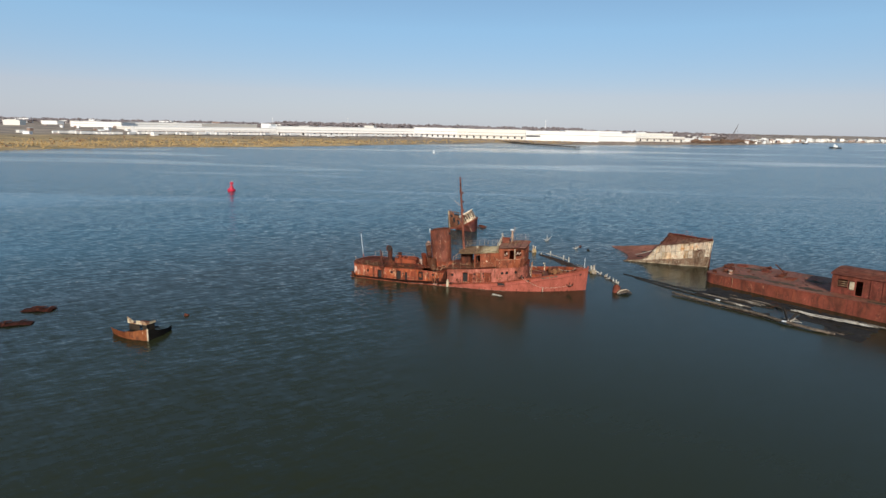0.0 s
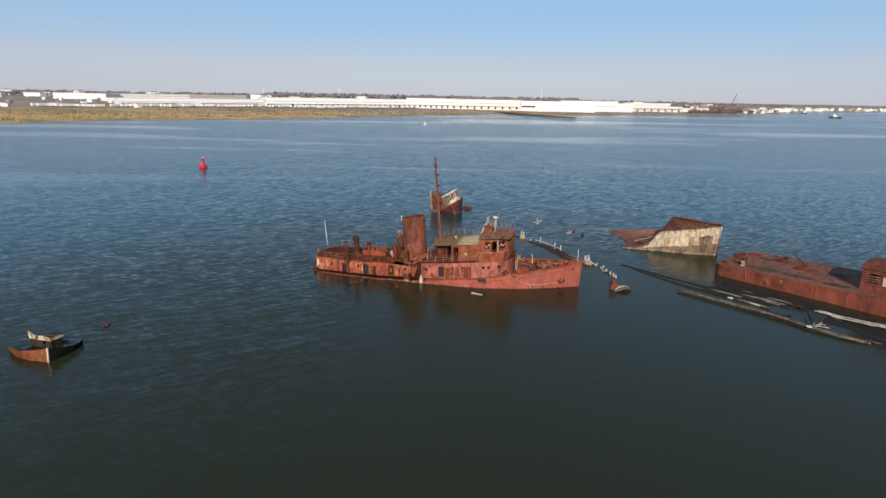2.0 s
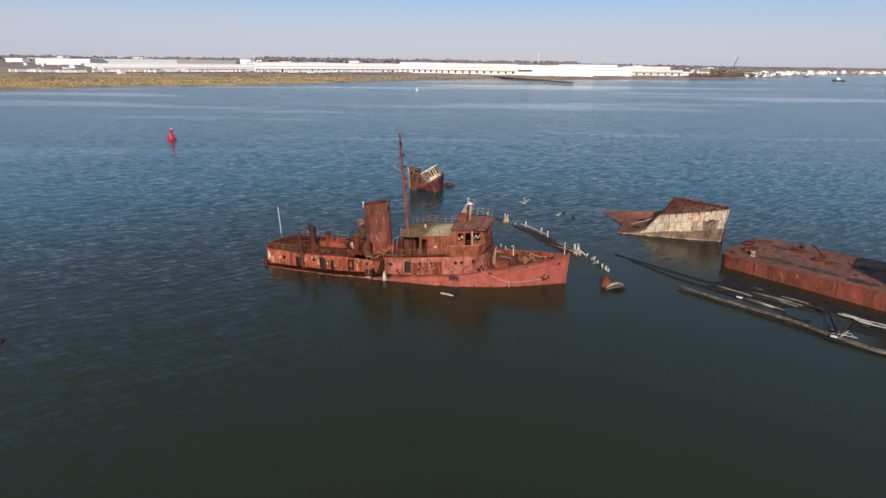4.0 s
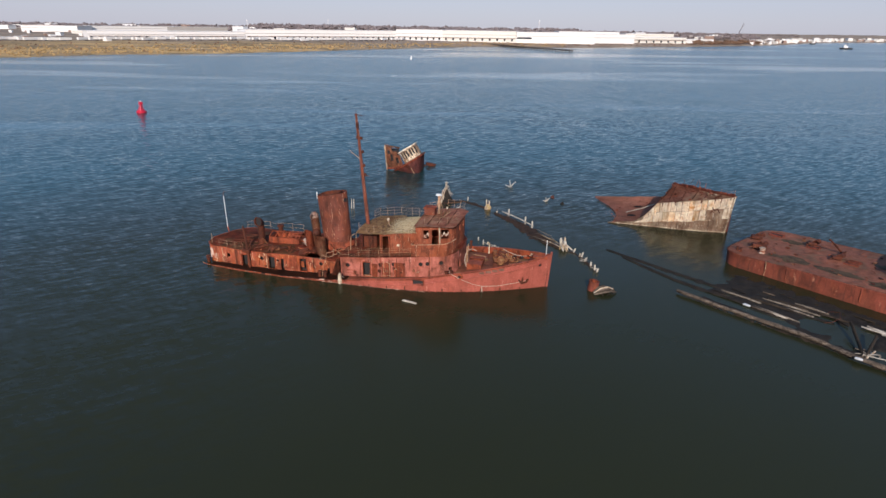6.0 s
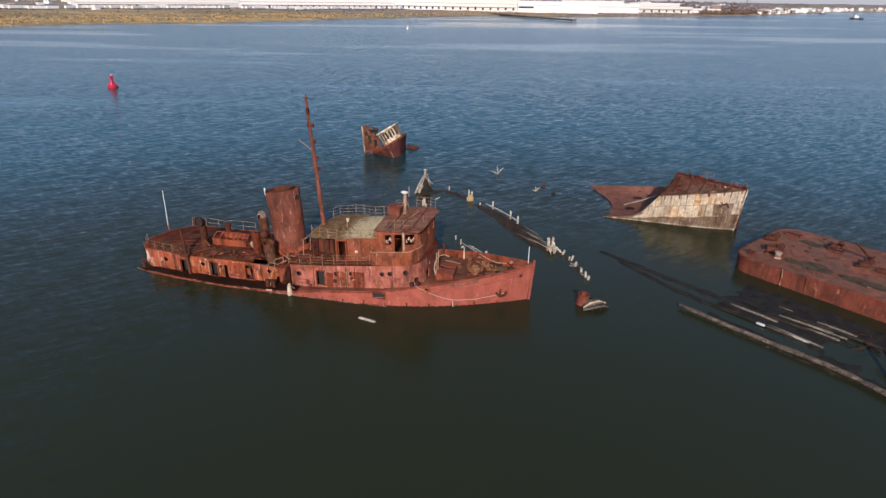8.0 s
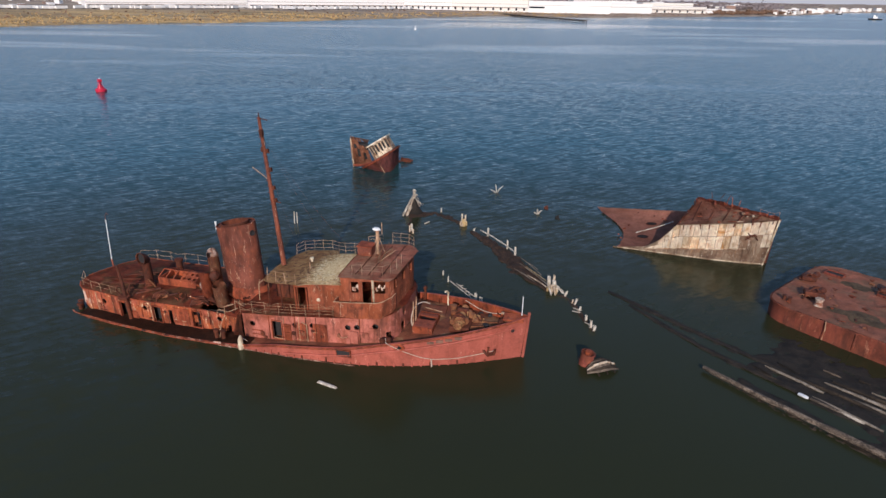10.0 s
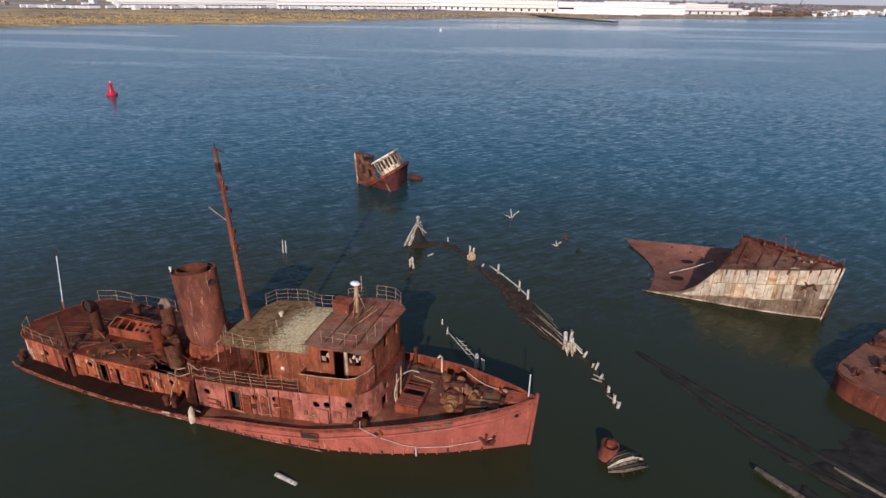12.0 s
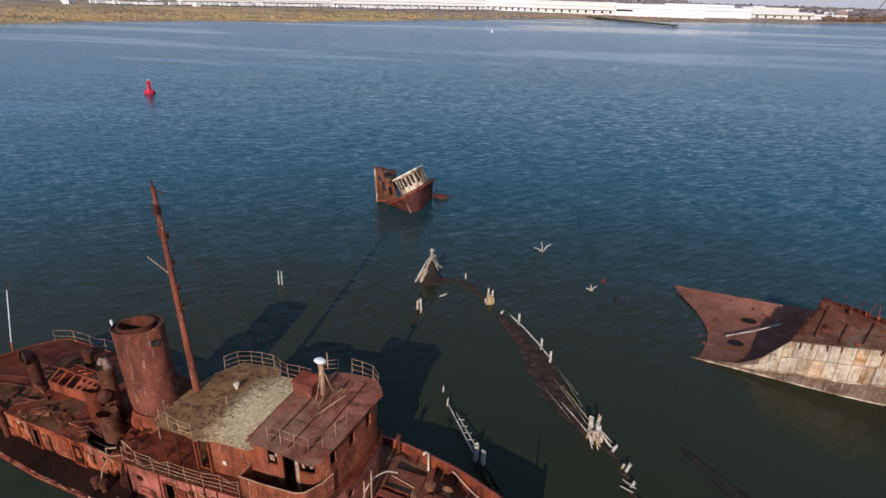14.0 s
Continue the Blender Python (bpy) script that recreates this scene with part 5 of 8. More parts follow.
def cowl(u, v, z0, h, r, face, mat, tilt=0.0, name="ventilator"):
    b = bmesh.new()
    rot = Matrix.Translation((u, v, z0)) @ Matrix.Rotation(radians(tilt), 4, "Y")
    lathe(b, [(r * 1.3, -0.2), (r * 1.3, 0.12), (r, 0.16), (r, h - r * 0.6)], rot, 14)
    o = part(name, b, mat, tug, "rusty ventilator pipe")
    b = bmesh.new()
    d = Vector((math.cos(radians(face)), math.sin(radians(face)), 0.1)).normalized()
    top = rot @ Vector((0, 0, h - r * 0.7))
    rows = []
    for k in range(6):
        a = k / 5
        c = top + d * (r * 1.2 * a * a) + Vector((0, 0, r * 1.25 * math.sin(a * 1.4)))
        ax = Vector((0, 0, 1)).lerp(d, a).normalized()
        q = ax.to_track_quat("Z", "Y")
        rad = r * (1 + 0.45 * a)
        rows.append([c + q @ Vector((rad * math.cos(2 * math.pi * i / 14), rad * math.sin(2 * math.pi * i / 14), 0)) for i in range(14)])
    cen = top + d * (r * 1.0) + Vector((0, 0, r * 1.2))
    rows.append([cen + (p - cen) * 0.85 for p in rows[-1]])
    grid(b, rows, closed=True)
    head = part("cowl", b, mat, o)
    b = bmesh.new()
    q = d.to_track_quat("Z", "Y")
    vs = [b.verts.new(top + d * (r * 0.75) + Vector((0, 0, r * 1.22)) + q @ Vector((r * 1.15 * math.cos(2 * math.pi * i / 14), r * 1.15 * math.sin(2 * math.pi * i / 14), 0))) for i in range(14)]
    b.faces.new(vs)
    part("cowl_mouth", b, M_BLACK, head)
    return o


cowl(6.35, -0.95, aft_top(6.4, -1), 2.25, 0.36, -100, M_DARK)
b = bmesh.new()
lathe(b, [(0.3, 0.0), (0.26, 0.9), (0.36, 0.95), (0.36, 1.15), (0.0, 1.25)], Matrix.Translation((7.1, 1.9, aft_top(7, 1.9))), 14)
part("mushroom_vent", b, M_DARK, tug)
for p0, p1, r in (((6.3, -2.55, 0.12), (7.9, -1.55, 0.14), 0.10), ((8.3, -2.75, 0.10), (9.8, -1.95, 0.16), 0.09), ((2.6, -1.9, 0.10), (6.0, -1.2, 0.12), 0.045), ((3.4, -0.4, 0.10), (6.0, 0.5, 0.10), 0.045), ((11.0, -2.3, 0.10), (13.2, -1.5, 0.3), 0.08)):
    b = bmesh.new()
    q0, q1 = (Vector((u, v, aft_top(u, v) + dz)) for u, v, dz in (p0, p1))
    pipe(b, [q0, q0.lerp(q1, 0.5) + Vector((0.03, 0.04, 0.02)), q1], r, 6)
    part("fallen_beam", b, M_DARK, tug)
b = bmesh.new()
box(b, (8.75, -2.35, aft_top(8.75, -2.35) + 0.16), (0.75, 0.6, 0.22), Matrix.Rotation(radians(28), 3, "Z"), 0.03)
part("deck_box", b, M_OLIVE, tug)
M_FLAKE = rusted("flaking_ventilator_paint", (0.25, 0.13, 0.07), (0.24, 0.075, 0.035), (0.07, 0.03, 0.02), 0.52, 1.1, 0.5, pale=(0.80, 0.70, 0.58))
# two torn ventilators beside the funnel
for u, v, z0, h, r, nm, mat in ((14.0, -2.05, 1.9, 1.75, 0.52, 1, M_FLAKE), (13.2, -1.15, 2.1, 3.3, 0.42, 2, M_FLAKE), (12.5, -1.7, 2.0, 2.2, 0.4, 3, M_RUST)):
    b = bmesh.new()
    rows = []
    lean = Vector((-0.12, 0.08, 1)) if nm != 1 else Vector((-0.1, 0.0, 1))
    for k in range(7):
        q = k / 6
        c = Vector((u, v, z0)) + lean * (h * q)
        rows.append([c + Vector(((r + wob(i, k, nm, 0.09)) * math.cos(2 * math.pi * i / 16), (r + wob(i, k, nm + 5, 0.09)) * math.sin(2 * math.pi * i / 16), (0.12 * r * math.sin(i * 1.9 + nm) + (0.5 * r * math.sin(i * 0.4 + nm) if nm > 1 else 0.0)) * (q > 0.9))) for i in range(16)])
    grid(b, rows, closed=True)
    bmesh.ops.solidify(b, geom=b.faces[:], thickness=0.05)
    part("torn_ventilator", b, mat, tug, "torn and rusted ventilator trunk")
b = bmesh.new()
lathe(b, [(0.0, 0), (0.3, 0.02), (0.42, 0.3), (0.36, 0.55), (0.2, 0.7)], Matrix.Translation((12.9, -1.5, 3.9)) @ Matrix.Rotation(radians(55), 4, "Y"), 12)
part("fallen_cowl", b, M_DARK, tug)
M_PALE = rusted("chalky_cowl_paint", (0.58, 0.44, 0.36), (0.34, 0.15, 0.085), (0.10, 0.045, 0.03), 0.45, 1.6, 0.5, pale=(0.82, 0.76, 0.66))
b = bmesh.new()
rows = []
for k in range(8):
    a = math.pi * (0.08 + 0.84 * k / 7)
    rows.append([Vector((12.78 + 0.46 * math.sin(a) * math.cos(2 * math.pi * i / 14) * (1 + wob(i, k, 4, 0.2)), -0.85 + 0.4 * math.sin(a) * math.sin(2 * math.pi * i / 14), 5.55 - 0.62 * math.cos(a))) for i in range(14)])
grid(b, rows, closed=True, skip=lambda i, j: 2 <= i <= 4 and 9 <= j <= 11)
bmesh.ops.solidify(b, geom=b.faces[:], thickness=0.04)
part("ventilator_head", b, M_PALE, tug, "pale flaking ventilator head")
b = bmesh.new()
lathe(b, [(0.30, -0.3), (0.34, 0.0), (0.42, 0.35), (0.30, 0.62), (0.0, 0.7)], Matrix.Translation((11.9, -1.05, 2.55)) @ Matrix.Rotation(radians(-28), 4, "Y"), 14)
part("ventilator_head", b, M_PALE, tug, "pale flaking ventilator head")
for i in range(34):
    b = bmesh.new()
    u, v = rr.uniform(11.4, 16.6), rr.uniform(-2.9, -0.4)
    z = aft_top(min(u, 16), v) + 0.1
    L = rr.uniform(0.6, 1.7)
    d = Vector((rr.uniform(-1, 1), rr.uniform(-1, 1), rr.uniform(-0.1, 0.75))).normalized() * L
    if i % 3 == 0:
        box(b, (u, v, z + 0.2), (L * 0.5, 0.3, 0.05), Euler((rr.uniform(-0.7, 0.7), rr.uniform(-0.7, 0.7), rr.uniform(0, 3))).to_matrix())
    else:
        p = Vector((u, v, z))
        pipe(b, [p, p + d * 0.5 + Vector((0, 0, 0.12)), p + d], rr.uniform(0.03, 0.06), 5)
    part("scrap_piece", b, rr.choice((M_DARK, M_DARK, M_AFT)), tug)

# small fittings left on the deckhouse sides and roof edges
rw = random.Random(63)
for i in range(46):
    b = bmesh.new()
    if i < 20:
        u = rw.uniform(1.6, 15.8)
        p, nn = at(s_of(u))
        z0, top = aft_base(u), house_z(u)
    else:
        u = rw.uniform(17.0, 27.0)
        p, nn = at_f(s_f(u))
        z0, top = fz(u), fz(u) + H1
    q = Vector((p.x + nn.x * 0.05, p.y + nn.y * 0.05, z0 + rw.uniform(0.25, 1.1)))
    if i % 4 == 0:
        pipe(b, [Vector((q.x, q.y, z0 + 0.05)), Vector((q.x + 0.03, q.y, top - 0.05))], 0.03, 5)
        part("wall_pipe", b, rw.choice((M_DARK, M_RAIL, M_RUST)), tug)
    elif i % 4 == 1:
        box(b, tuple(q), (rw.uniform(0.12, 0.35), 0.12, rw.uniform(0.12, 0.4)), bevel=0.02)
        part("wall_bracket", b, rw.choice((M_DARK, M_DARK, M_FLAKE)), tug)
    elif i % 4 == 2:
        L = rw.uniform(0.4, 1.1)
        pipe(b, [q, q + Vector((L / 2, -0.05, rw.uniform(-0.08, 0.05))), q + Vector((L, 0.0, rw.uniform(-0.1, 0.1)))], 0.025, 5)
        part("grab_rail", b, rw.choice((M_DARK, M_RAIL)), tug)
    else:
        box(b, tuple(q), (rw.uniform(0.3, 0.8), 0.06, rw.uniform(0.4, 1.0)))
        part("doubler_plate", b, M_LOW if i >= 20 else rw.choice((M_RUST, M_AFT)), tug)
for i in range(17):
    b = bmesh.new()
    u = rw.uniform(5.6, 16.0)
    v = near_e(u) + abs(rw.gauss(0.0, 0.8))
    p = Vector((u, v, aft_top(u, v)))
    h = rw.uniform(0.2, 0.75)
    lean = Vector((rw.uniform(-0.4, 0.4), rw.uniform(-0.3, 0.3), 1.0)) * h
    pipe(b, [p, p + lean * 0.6, p + lean + Vector((rw.uniform(-0.3, 0.3), 0, -0.05))], rw.uniform(0.025, 0.06), 5)
    part("broken_stanchion", b, rw.choice((M_DARK, M_DARK, M_RUST, M_OLIVE)), tug)

# engine-room skylight
u0, u1, v0, v1 = 7.15, 10.7, -0.85, 1.0
zs = aft_top(9, 0) + 0.02
bm = bmesh.new()
wall(bm, [(u0, v0), (u1, v0), (u1, v1), (u0, v1), (u0, v0)], lambda u: zs - 0.1, 0.62, thick=0.08)
sky_l = part("skylight", bm, M_RUST, tug, "open engine-room skylight coaming")
for a, bb in ((u0, u0 + 2.1), (u0 + 2.1, u1)):
    for sgn in (-1, 1):
        b = bmesh.new()
        if a == u0:
            ridge = zs + 0.95
            vv = v0 if sgn < 0 else v1
            for k in range(4):
                uu = a + (bb - a) * k / 3
                box(b, (uu, (vv + 0.08) / 2, (zs + 0.52 + ridge) / 2), (0.1, abs(vv - 0.08), 0.07), Matrix.Rotation(math.atan2(ridge - zs - 0.52, abs(vv - 0.08)) * (1 if sgn < 0 else -1), 3, "X"))
            for q in (0.02, 0.98):
                box(b, ((a + bb) / 2, vv + (0.08 - vv) * q, zs + 0.55 + 0.4 * q), (bb - a, 0.1, 0.07))
            part("skylight_frame", b, M_RUST, sky_l)
        else:
            vv = v0 if sgn < 0 else v1
            L = bb - a
            wid = math.hypot(0.93, 0.42)
            M = Matrix.Translation((a, vv, zs + 0.54)) @ (Matrix.Rotation(radians(24), 4, "X") if sgn < 0 else Matrix.Rotation(radians(180), 4, "Z") @ Matrix.Translation((-L, 0, 0)) @ Matrix.Rotation(radians(24), 4, "X"))
            flat = bmesh.new()
            wall(flat, [(0, 0), (L, 0)], lambda u: 0.0, wid, ports=[(L * (k + 0.5) / 3, wid * q, 0.14) for k in range(3) for q in (0.28, 0.74)], thick=0.05)
            bmesh.ops.rotate(flat, verts=flat.verts[:], cent=(0, 0, 0), matrix=Matrix.Rotation(radians(-90), 3, "X"))
            bmesh.ops.transform(flat, verts=flat.verts[:], matrix=M)
            b.free()
            part("skylight_lid", flat, M_RUST, sky_l)

# boat cradles on the aft roof
for u, v in ((8.7, -2.55), (12.3, -2.75)):
    b = bmesh.new()
    z = aft_top(u, v)
    pipe(b, [(u - 0.6, v - 0.3, z), (u - 0.5, v - 0.15, z + 0.45), (u + 0.25, v + 0.25, z + 0.6), (u + 0.6, v + 0.4, z + 0.1)], 0.06)
    box(b, (u - 0.1, v, z + 0.28), (0.9, 0.07, 0.35), Matrix.Rotation(radians(30), 3, "Z"))
    part("boat_cradle", b, M_DARK, tug)
b = bmesh.new()
for p, q in (((2.6, -1.2, 0), (6.0, -0.3, 0)), ((4.0, 0.6, 0), (6.0, 0.9, 0))):
    pipe(b, [(p[0], p[1], aft_top(p[0], p[1]) + 0.05), (q[0], q[1], aft_top(q[0], q[1]) + 0.05)], 0.05, 5)
part("deck_pipe", b, M_DARK, tug)

# wheelhouse top: box, radar post, loose poles
b = bmesh.new()
box(b, (25.0, 1.15, fwd_roof_z(25) + 0.45), (1.15, 0.95, 0.75), bevel=0.04)
locker = part("locker", b, M_FUNNEL, tug)
b = bmesh.new()
box(b, (25.0, 1.15, fwd_roof_z(25) + 0.85), (1.25, 1.05, 0.06))
part("locker_lid", b, M_RUST, locker)
b = bmesh.new()
pz = fwd_roof_z(25.9)
pipe(b, [(25.9, 1.15, pz), (25.9, 1.2, pz + 2.0)], 0.13, 8)
for a in (0.5, 2.6, 4.7):
    pipe(b, [(25.9 + 0.6 * math.cos(a), 1.15 + 0.6 * math.sin(a), pz + 0.05), (25.9, 1.2, pz + 1.7)], 0.025, 5)
rp = part("radar_post", b, M_RAIL, tug)
b = bmesh.new()
lathe(b, [(0.0, 0.0), (0.26, 0.02), (0.29, 0.08), (0.2, 0.18), (0.0, 0.22)], Matrix.Translation((25.85, 1.2, pz + 2.0)) @ Matrix.Diagonal((1.15, 0.8, 1, 1)), 16)
part("radar_dome", b, M_WHITE, rp, "white radar dome")
b = bmesh.new()
pipe(b, [(26.25, 1.25, pz + 1.7), (26.25, 1.25, pz + 2.65)], 0.03, 5)
part("aerial", b, M_RAIL, rp)
for i in range(9):
    b = bmesh.new()
    p = Vector((26.1 + rr.uniform(-0.4, 0.9), 0.6 + rr.uniform(-0.5, 0.6), fwd_roof_z(26.3) + 0.14 + 0.03 * i))
    d = Vector((rr.uniform(-0.25, 0.45), rr.uniform(0.6, 1.3), rr.uniform(0.0, 0.25)))
    pipe(b, [p - d, p + d], 0.03, 5)
    part("loose_pole", b, rr.choice((M_OLIVE, M_RAIL, M_BRASS)), tug)
b = bmesh.new()
lathe(b, [(0.1, 0), (0.1, 0.2), (0.16, 0.22), (0.16, 0.34), (0.0, 0.37)], Matrix.Translation((20.4, 1.0, aft_roof_z(20.4) + 0.12)), 10)
part("roof_vent", b, M_CREAM, tug, "small pale roof vent")
b = bmesh.new()
pipe(b, [(20.9, -0.3, aft_roof_z(20.9) + 0.1), (20.88, -0.32, aft_roof_z(20.9) + 0.65)], 0.05)
part("roof_pipe", b, M_RAIL, tug)
for u, v in ((17.2, -0.6), (17.0, -1.6), (17.6, 1.9)):
    b = bmesh.new()
    pipe(b, [(u, v, bridge_z(u)), (u + 0.1, v, bridge_z(u) + 1.6), (u + 0.5, v + 0.1, bridge_z(u) + 1.9)], 0.04)
    part("bent_pipe", b, M_RAIL, tug)

# foredeck: hatch, windlass, bitts
dz = lambda u: deck_z(u) + 0.11
bm = bmesh.new()
hb = dz(30.2)
wall(bm, [(29.5, -1.7), (31.0, -1.7), (31.0, 0.65), (29.5, 0.65), (29.5, -1.7)], lambda u: hb - 0.1, 0.6, thick=0.1)
hatch = part("hatch_coaming", bm, M_RUST, tug)
b = bmesh.new()
for k in range(5):
    box(b, (30.25, -1.55 + 0.22 * k, hb + 0.53), (1.46, 0.19, 0.06), bevel=0.01)
part("hatch_board", b, M_BARGE, hatch)
b = bmesh.new()
box(b, (30.25, -0.5, hb + 0.02), (1.4, 2.2, 0.05))
part("hatch_dark", b, M_BLACK, hatch)
b = bmesh.new()
box(b, (30.25, 0.1, hb + 0.56), (1.46, 0.36, 0.07), bevel=0.01)
part("hatch_bar", b, M_BARGE, hatch)
b = bmesh.new()
box(b, (30.4, 1.45, hb + 0.22), (1.75, 1.35, 0.12), Euler((0.05, 0.03, 0.06)).to_matrix(), 0.02)
part("loose_plate", b, M_FORE, tug)
b = bmesh.new()
pipe(b, [(29.6, 1.5, hb + 0.35), (31.0, 1.25, hb + 0.3)], 0.03)
part("loose_pipe", b, M_RAIL, tug)

wz = dz(32.8)
b = bmesh.new()
box(b, (32.75, 0.0, wz + 0.2), (1.5, 1.9, 0.4), bevel=0.05)
box(b, (32.75, 0.55, wz + 0.75), (0.9, 0.3, 0.9), bevel=0.06)
box(b, (32.75, -0.45, wz + 0.7), (0.8, 0.25, 0.8), bevel=0.06)
wind = part("windlass_bed", b, M_DARK, tug, "rust and brass coloured anchor windlass")
for v, prof in ((-1.15, [(0.0, -0.28), (0.22, -0.28), (0.3, -0.2), (0.2, -0.05), (0.2, 0.08), (0.3, 0.2), (0.3, 0.28), (0.0, 0.28)]), (-0.75, [(0.0, -0.1), (0.4, -0.1), (0.34, 0.0), (0.4, 0.1), (0.0, 0.12)]), (0.05, [(0.0, -0.4), (0.32, -0.4), (0.28, 0.0), (0.32, 0.4), (0.0, 0.4)]), (1.15, [(0.0, -0.28), (0.36, -0.28), (0.2, -0.1), (0.2, 0.1), (0.3, 0.28), (0.0, 0.28)])):
    b = bmesh.new()
    lathe(b, prof, Matrix.Translation((32.75, v, wz + 0.75)) @ Matrix.Rotation(radians(-90), 4, "X"), 18)
    part("windlass_drum", b, M_BRASS, wind)
for du, v, r, w in ((-0.1, -0.2, 0.46, 0.07), (-0.1, 0.4, 0.42, 0.06), (0.35, -0.3, 0.28, 0.16), (-0.5, -0.55, 0.2, 0.3), (0.4, 0.75, 0.24, 0.2)):
    b = bmesh.new()
    lathe(b, [(0.0, -w), (r, -w), (r * 1.06, -w * 0.4), (r * 1.06, w * 0.4), (r, w), (0.0, w)], Matrix.Translation((32.75 + du, v, wz + 0.72)) @ Matrix.Rotation(radians(-90), 4, "X"), 16)
    part("windlass_gear", b, M_OLIVE if r < 0.4 else M_DARK, wind)
for k in range(7):
    b = bmesh.new()
    q0 = Vector((32.75 + rr.uniform(-0.8, 0.9), rr.uniform(-1.2, 1.2), wz + 0.35))
    pipe(b, [q0, q0 + Vector((rr.uniform(-0.3, 0.3), rr.uniform(-0.3, 0.3), rr.uniform(0.3, 0.9)))], 0.045, 5)
    part("brake_lever", b, rr.choice((M_BRASS, M_DARK)), wind)
wind.location = (0.12, -0.3, 0.0)
for du, v, h, r in ((-0.75, 0.95, 0.95, 0.2), (-0.55, 0.3, 0.8, 0.18), (0.75, 0.5, 0.7, 0.2)):
    b = bmesh.new()
    lathe(b, [(r, -0.1), (r, h - 0.12), (r * 1.35, h - 0.08), (r * 1.35, h), (0.0, h + 0.05)], Matrix.Translation((32.75 + du, v, wz)), 14)
    part("bitt", b, M_OLIVE, tug)
for v in (-0.55, 0.25):
    b = bmesh.new()
    for k in range(11):
        p = Vector((33.4 + 0.2 * k, v * (1 - k * 0.03), dz(33.4 + 0.2 * k) + 0.1 + 0.02 * (k % 2)))
        box(b, tuple(p), (0.24, 0.14 if k % 2 else 0.06, 0.06 if k % 2 else 0.14), bevel=0.02)
    part("anchor_chain", b, M_OLIVE, tug)
b = bmesh.new()
box(b, (35.9, -0.05, dz(35.9) + 0.22), (0.6, 0.7, 0.44), bevel=0.08)
part("fairlead_block", b, M_DARK, tug)
for k in range(16):      # loose gear lying in the eyes of the ship
    b = bmesh.new()
    u = rr.uniform(33.7, 36.4)
    v = rr.uniform(-0.75, 0.75) * (half(u) - 0.25)
    p = Vector((u, v, dz(u) + 0.08))
    if k % 2:
        box(b, tuple(p + Vector((0, 0, 0.1))), (rr.uniform(0.2, 0.5), rr.uniform(0.15, 0.35), rr.uniform(0.15, 0.4)), Euler((rr.uniform(-0.3, 0.3), rr.uniform(-0.3, 0.3), rr.uniform(0, 3))).to_matrix(), 0.04)
    else:
        e = Vector((rr.uniform(-0.7, 0.7), rr.uniform(-0.5, 0.5), rr.uniform(0.05, 0.5)))
        pipe(b, [p, p + e * 0.5 + Vector((0, 0, 0.1)), p + e], rr.uniform(0.03, 0.07), 6)
    part("deck_gear", b, rr.choice((M_DARK, M_DARK, M_BLACK, M_BRASS, M_OLIVE)), tug)
b = bmesh.new()
box(b, (36.7, 0, bulw_z(36.7) - 0.12), (1.5, 1.05, 0.16), bevel=0.03)
part("breasthook", b, M_RUST, tug)
for k in range(6):
    b = bmesh.new()
    box(b, (rr.uniform(35.0, 36.8), rr.uniform(-0.8, 0.9), bulw_z(36) - rr.uniform(0.0, 0.5)), (0.35, 0.22, 0.16), Euler((0, 0.2, rr.uniform(0, 3))).to_matrix(), 0.05)
    part("deck_fitting", b, rr.choice((M_OLIVE, M_CREAM, M_RAIL)), tug)
b = bmesh.new()
pipe(b, [(37.25, 0.1, bulw_z(37.2)), (37.25, 0.1, bulw_z(37.2) + 1.55)], 0.035)
part("jackstaff", b, M_WHITE, tug, "thin white jackstaff")
b = bmesh.new()
pipe(b, [(31.1, half(31.1) - 0.5, dz(31)), (31.1, half(31.1) - 0.5, dz(31) + 1.15), (31.0, half(31.1) - 0.62, dz(31) + 1.32), (30.88, half(31.1) - 0.72, dz(31) + 1.2)], 0.07)
part("gooseneck_vent", b, M_CREAM, tug, "pale gooseneck pipe")
b = bmesh.new()
pipe(b, [(29.0, half(29.0) - 0.35, dz(29)), (29.0, half(29.0) - 0.35, dz(29) + 1.0)], 0.12, 8)
box(b, (29.0, half(29.0) - 0.35, dz(29) + 1.1), (0.28, 0.3, 0.25), bevel=0.05)
part("towing_post", b, M_DARK, tug)
for v in (-0.15, -0.85):
    b = bmesh.new()
    pipe(b, [(29.3, v, bridge_z(29) - 1.9), (29.35, v - 0.05, bridge_z(29) + 0.2)], 0.05)
    part("front_pipe", b, M_RAIL, tug)
for u, v in ((14.45, -4.0), (15.05, -4.0), (0.35, -2.5), (0.75, -3.0), (27.9, -3.75), (28.3, -3.6)):
    b = bmesh.new()
    z = max(deck_z(u), -0.2)
    lathe(b, [(0.17, -0.2), (0.17, 0.55), (0.23, 0.6), (0.23, 0.72), (0.0, 0.78)], Matrix.Translation((u, v, z)), 12)
    part("mooring_bitt", b, M_DARK, tug)
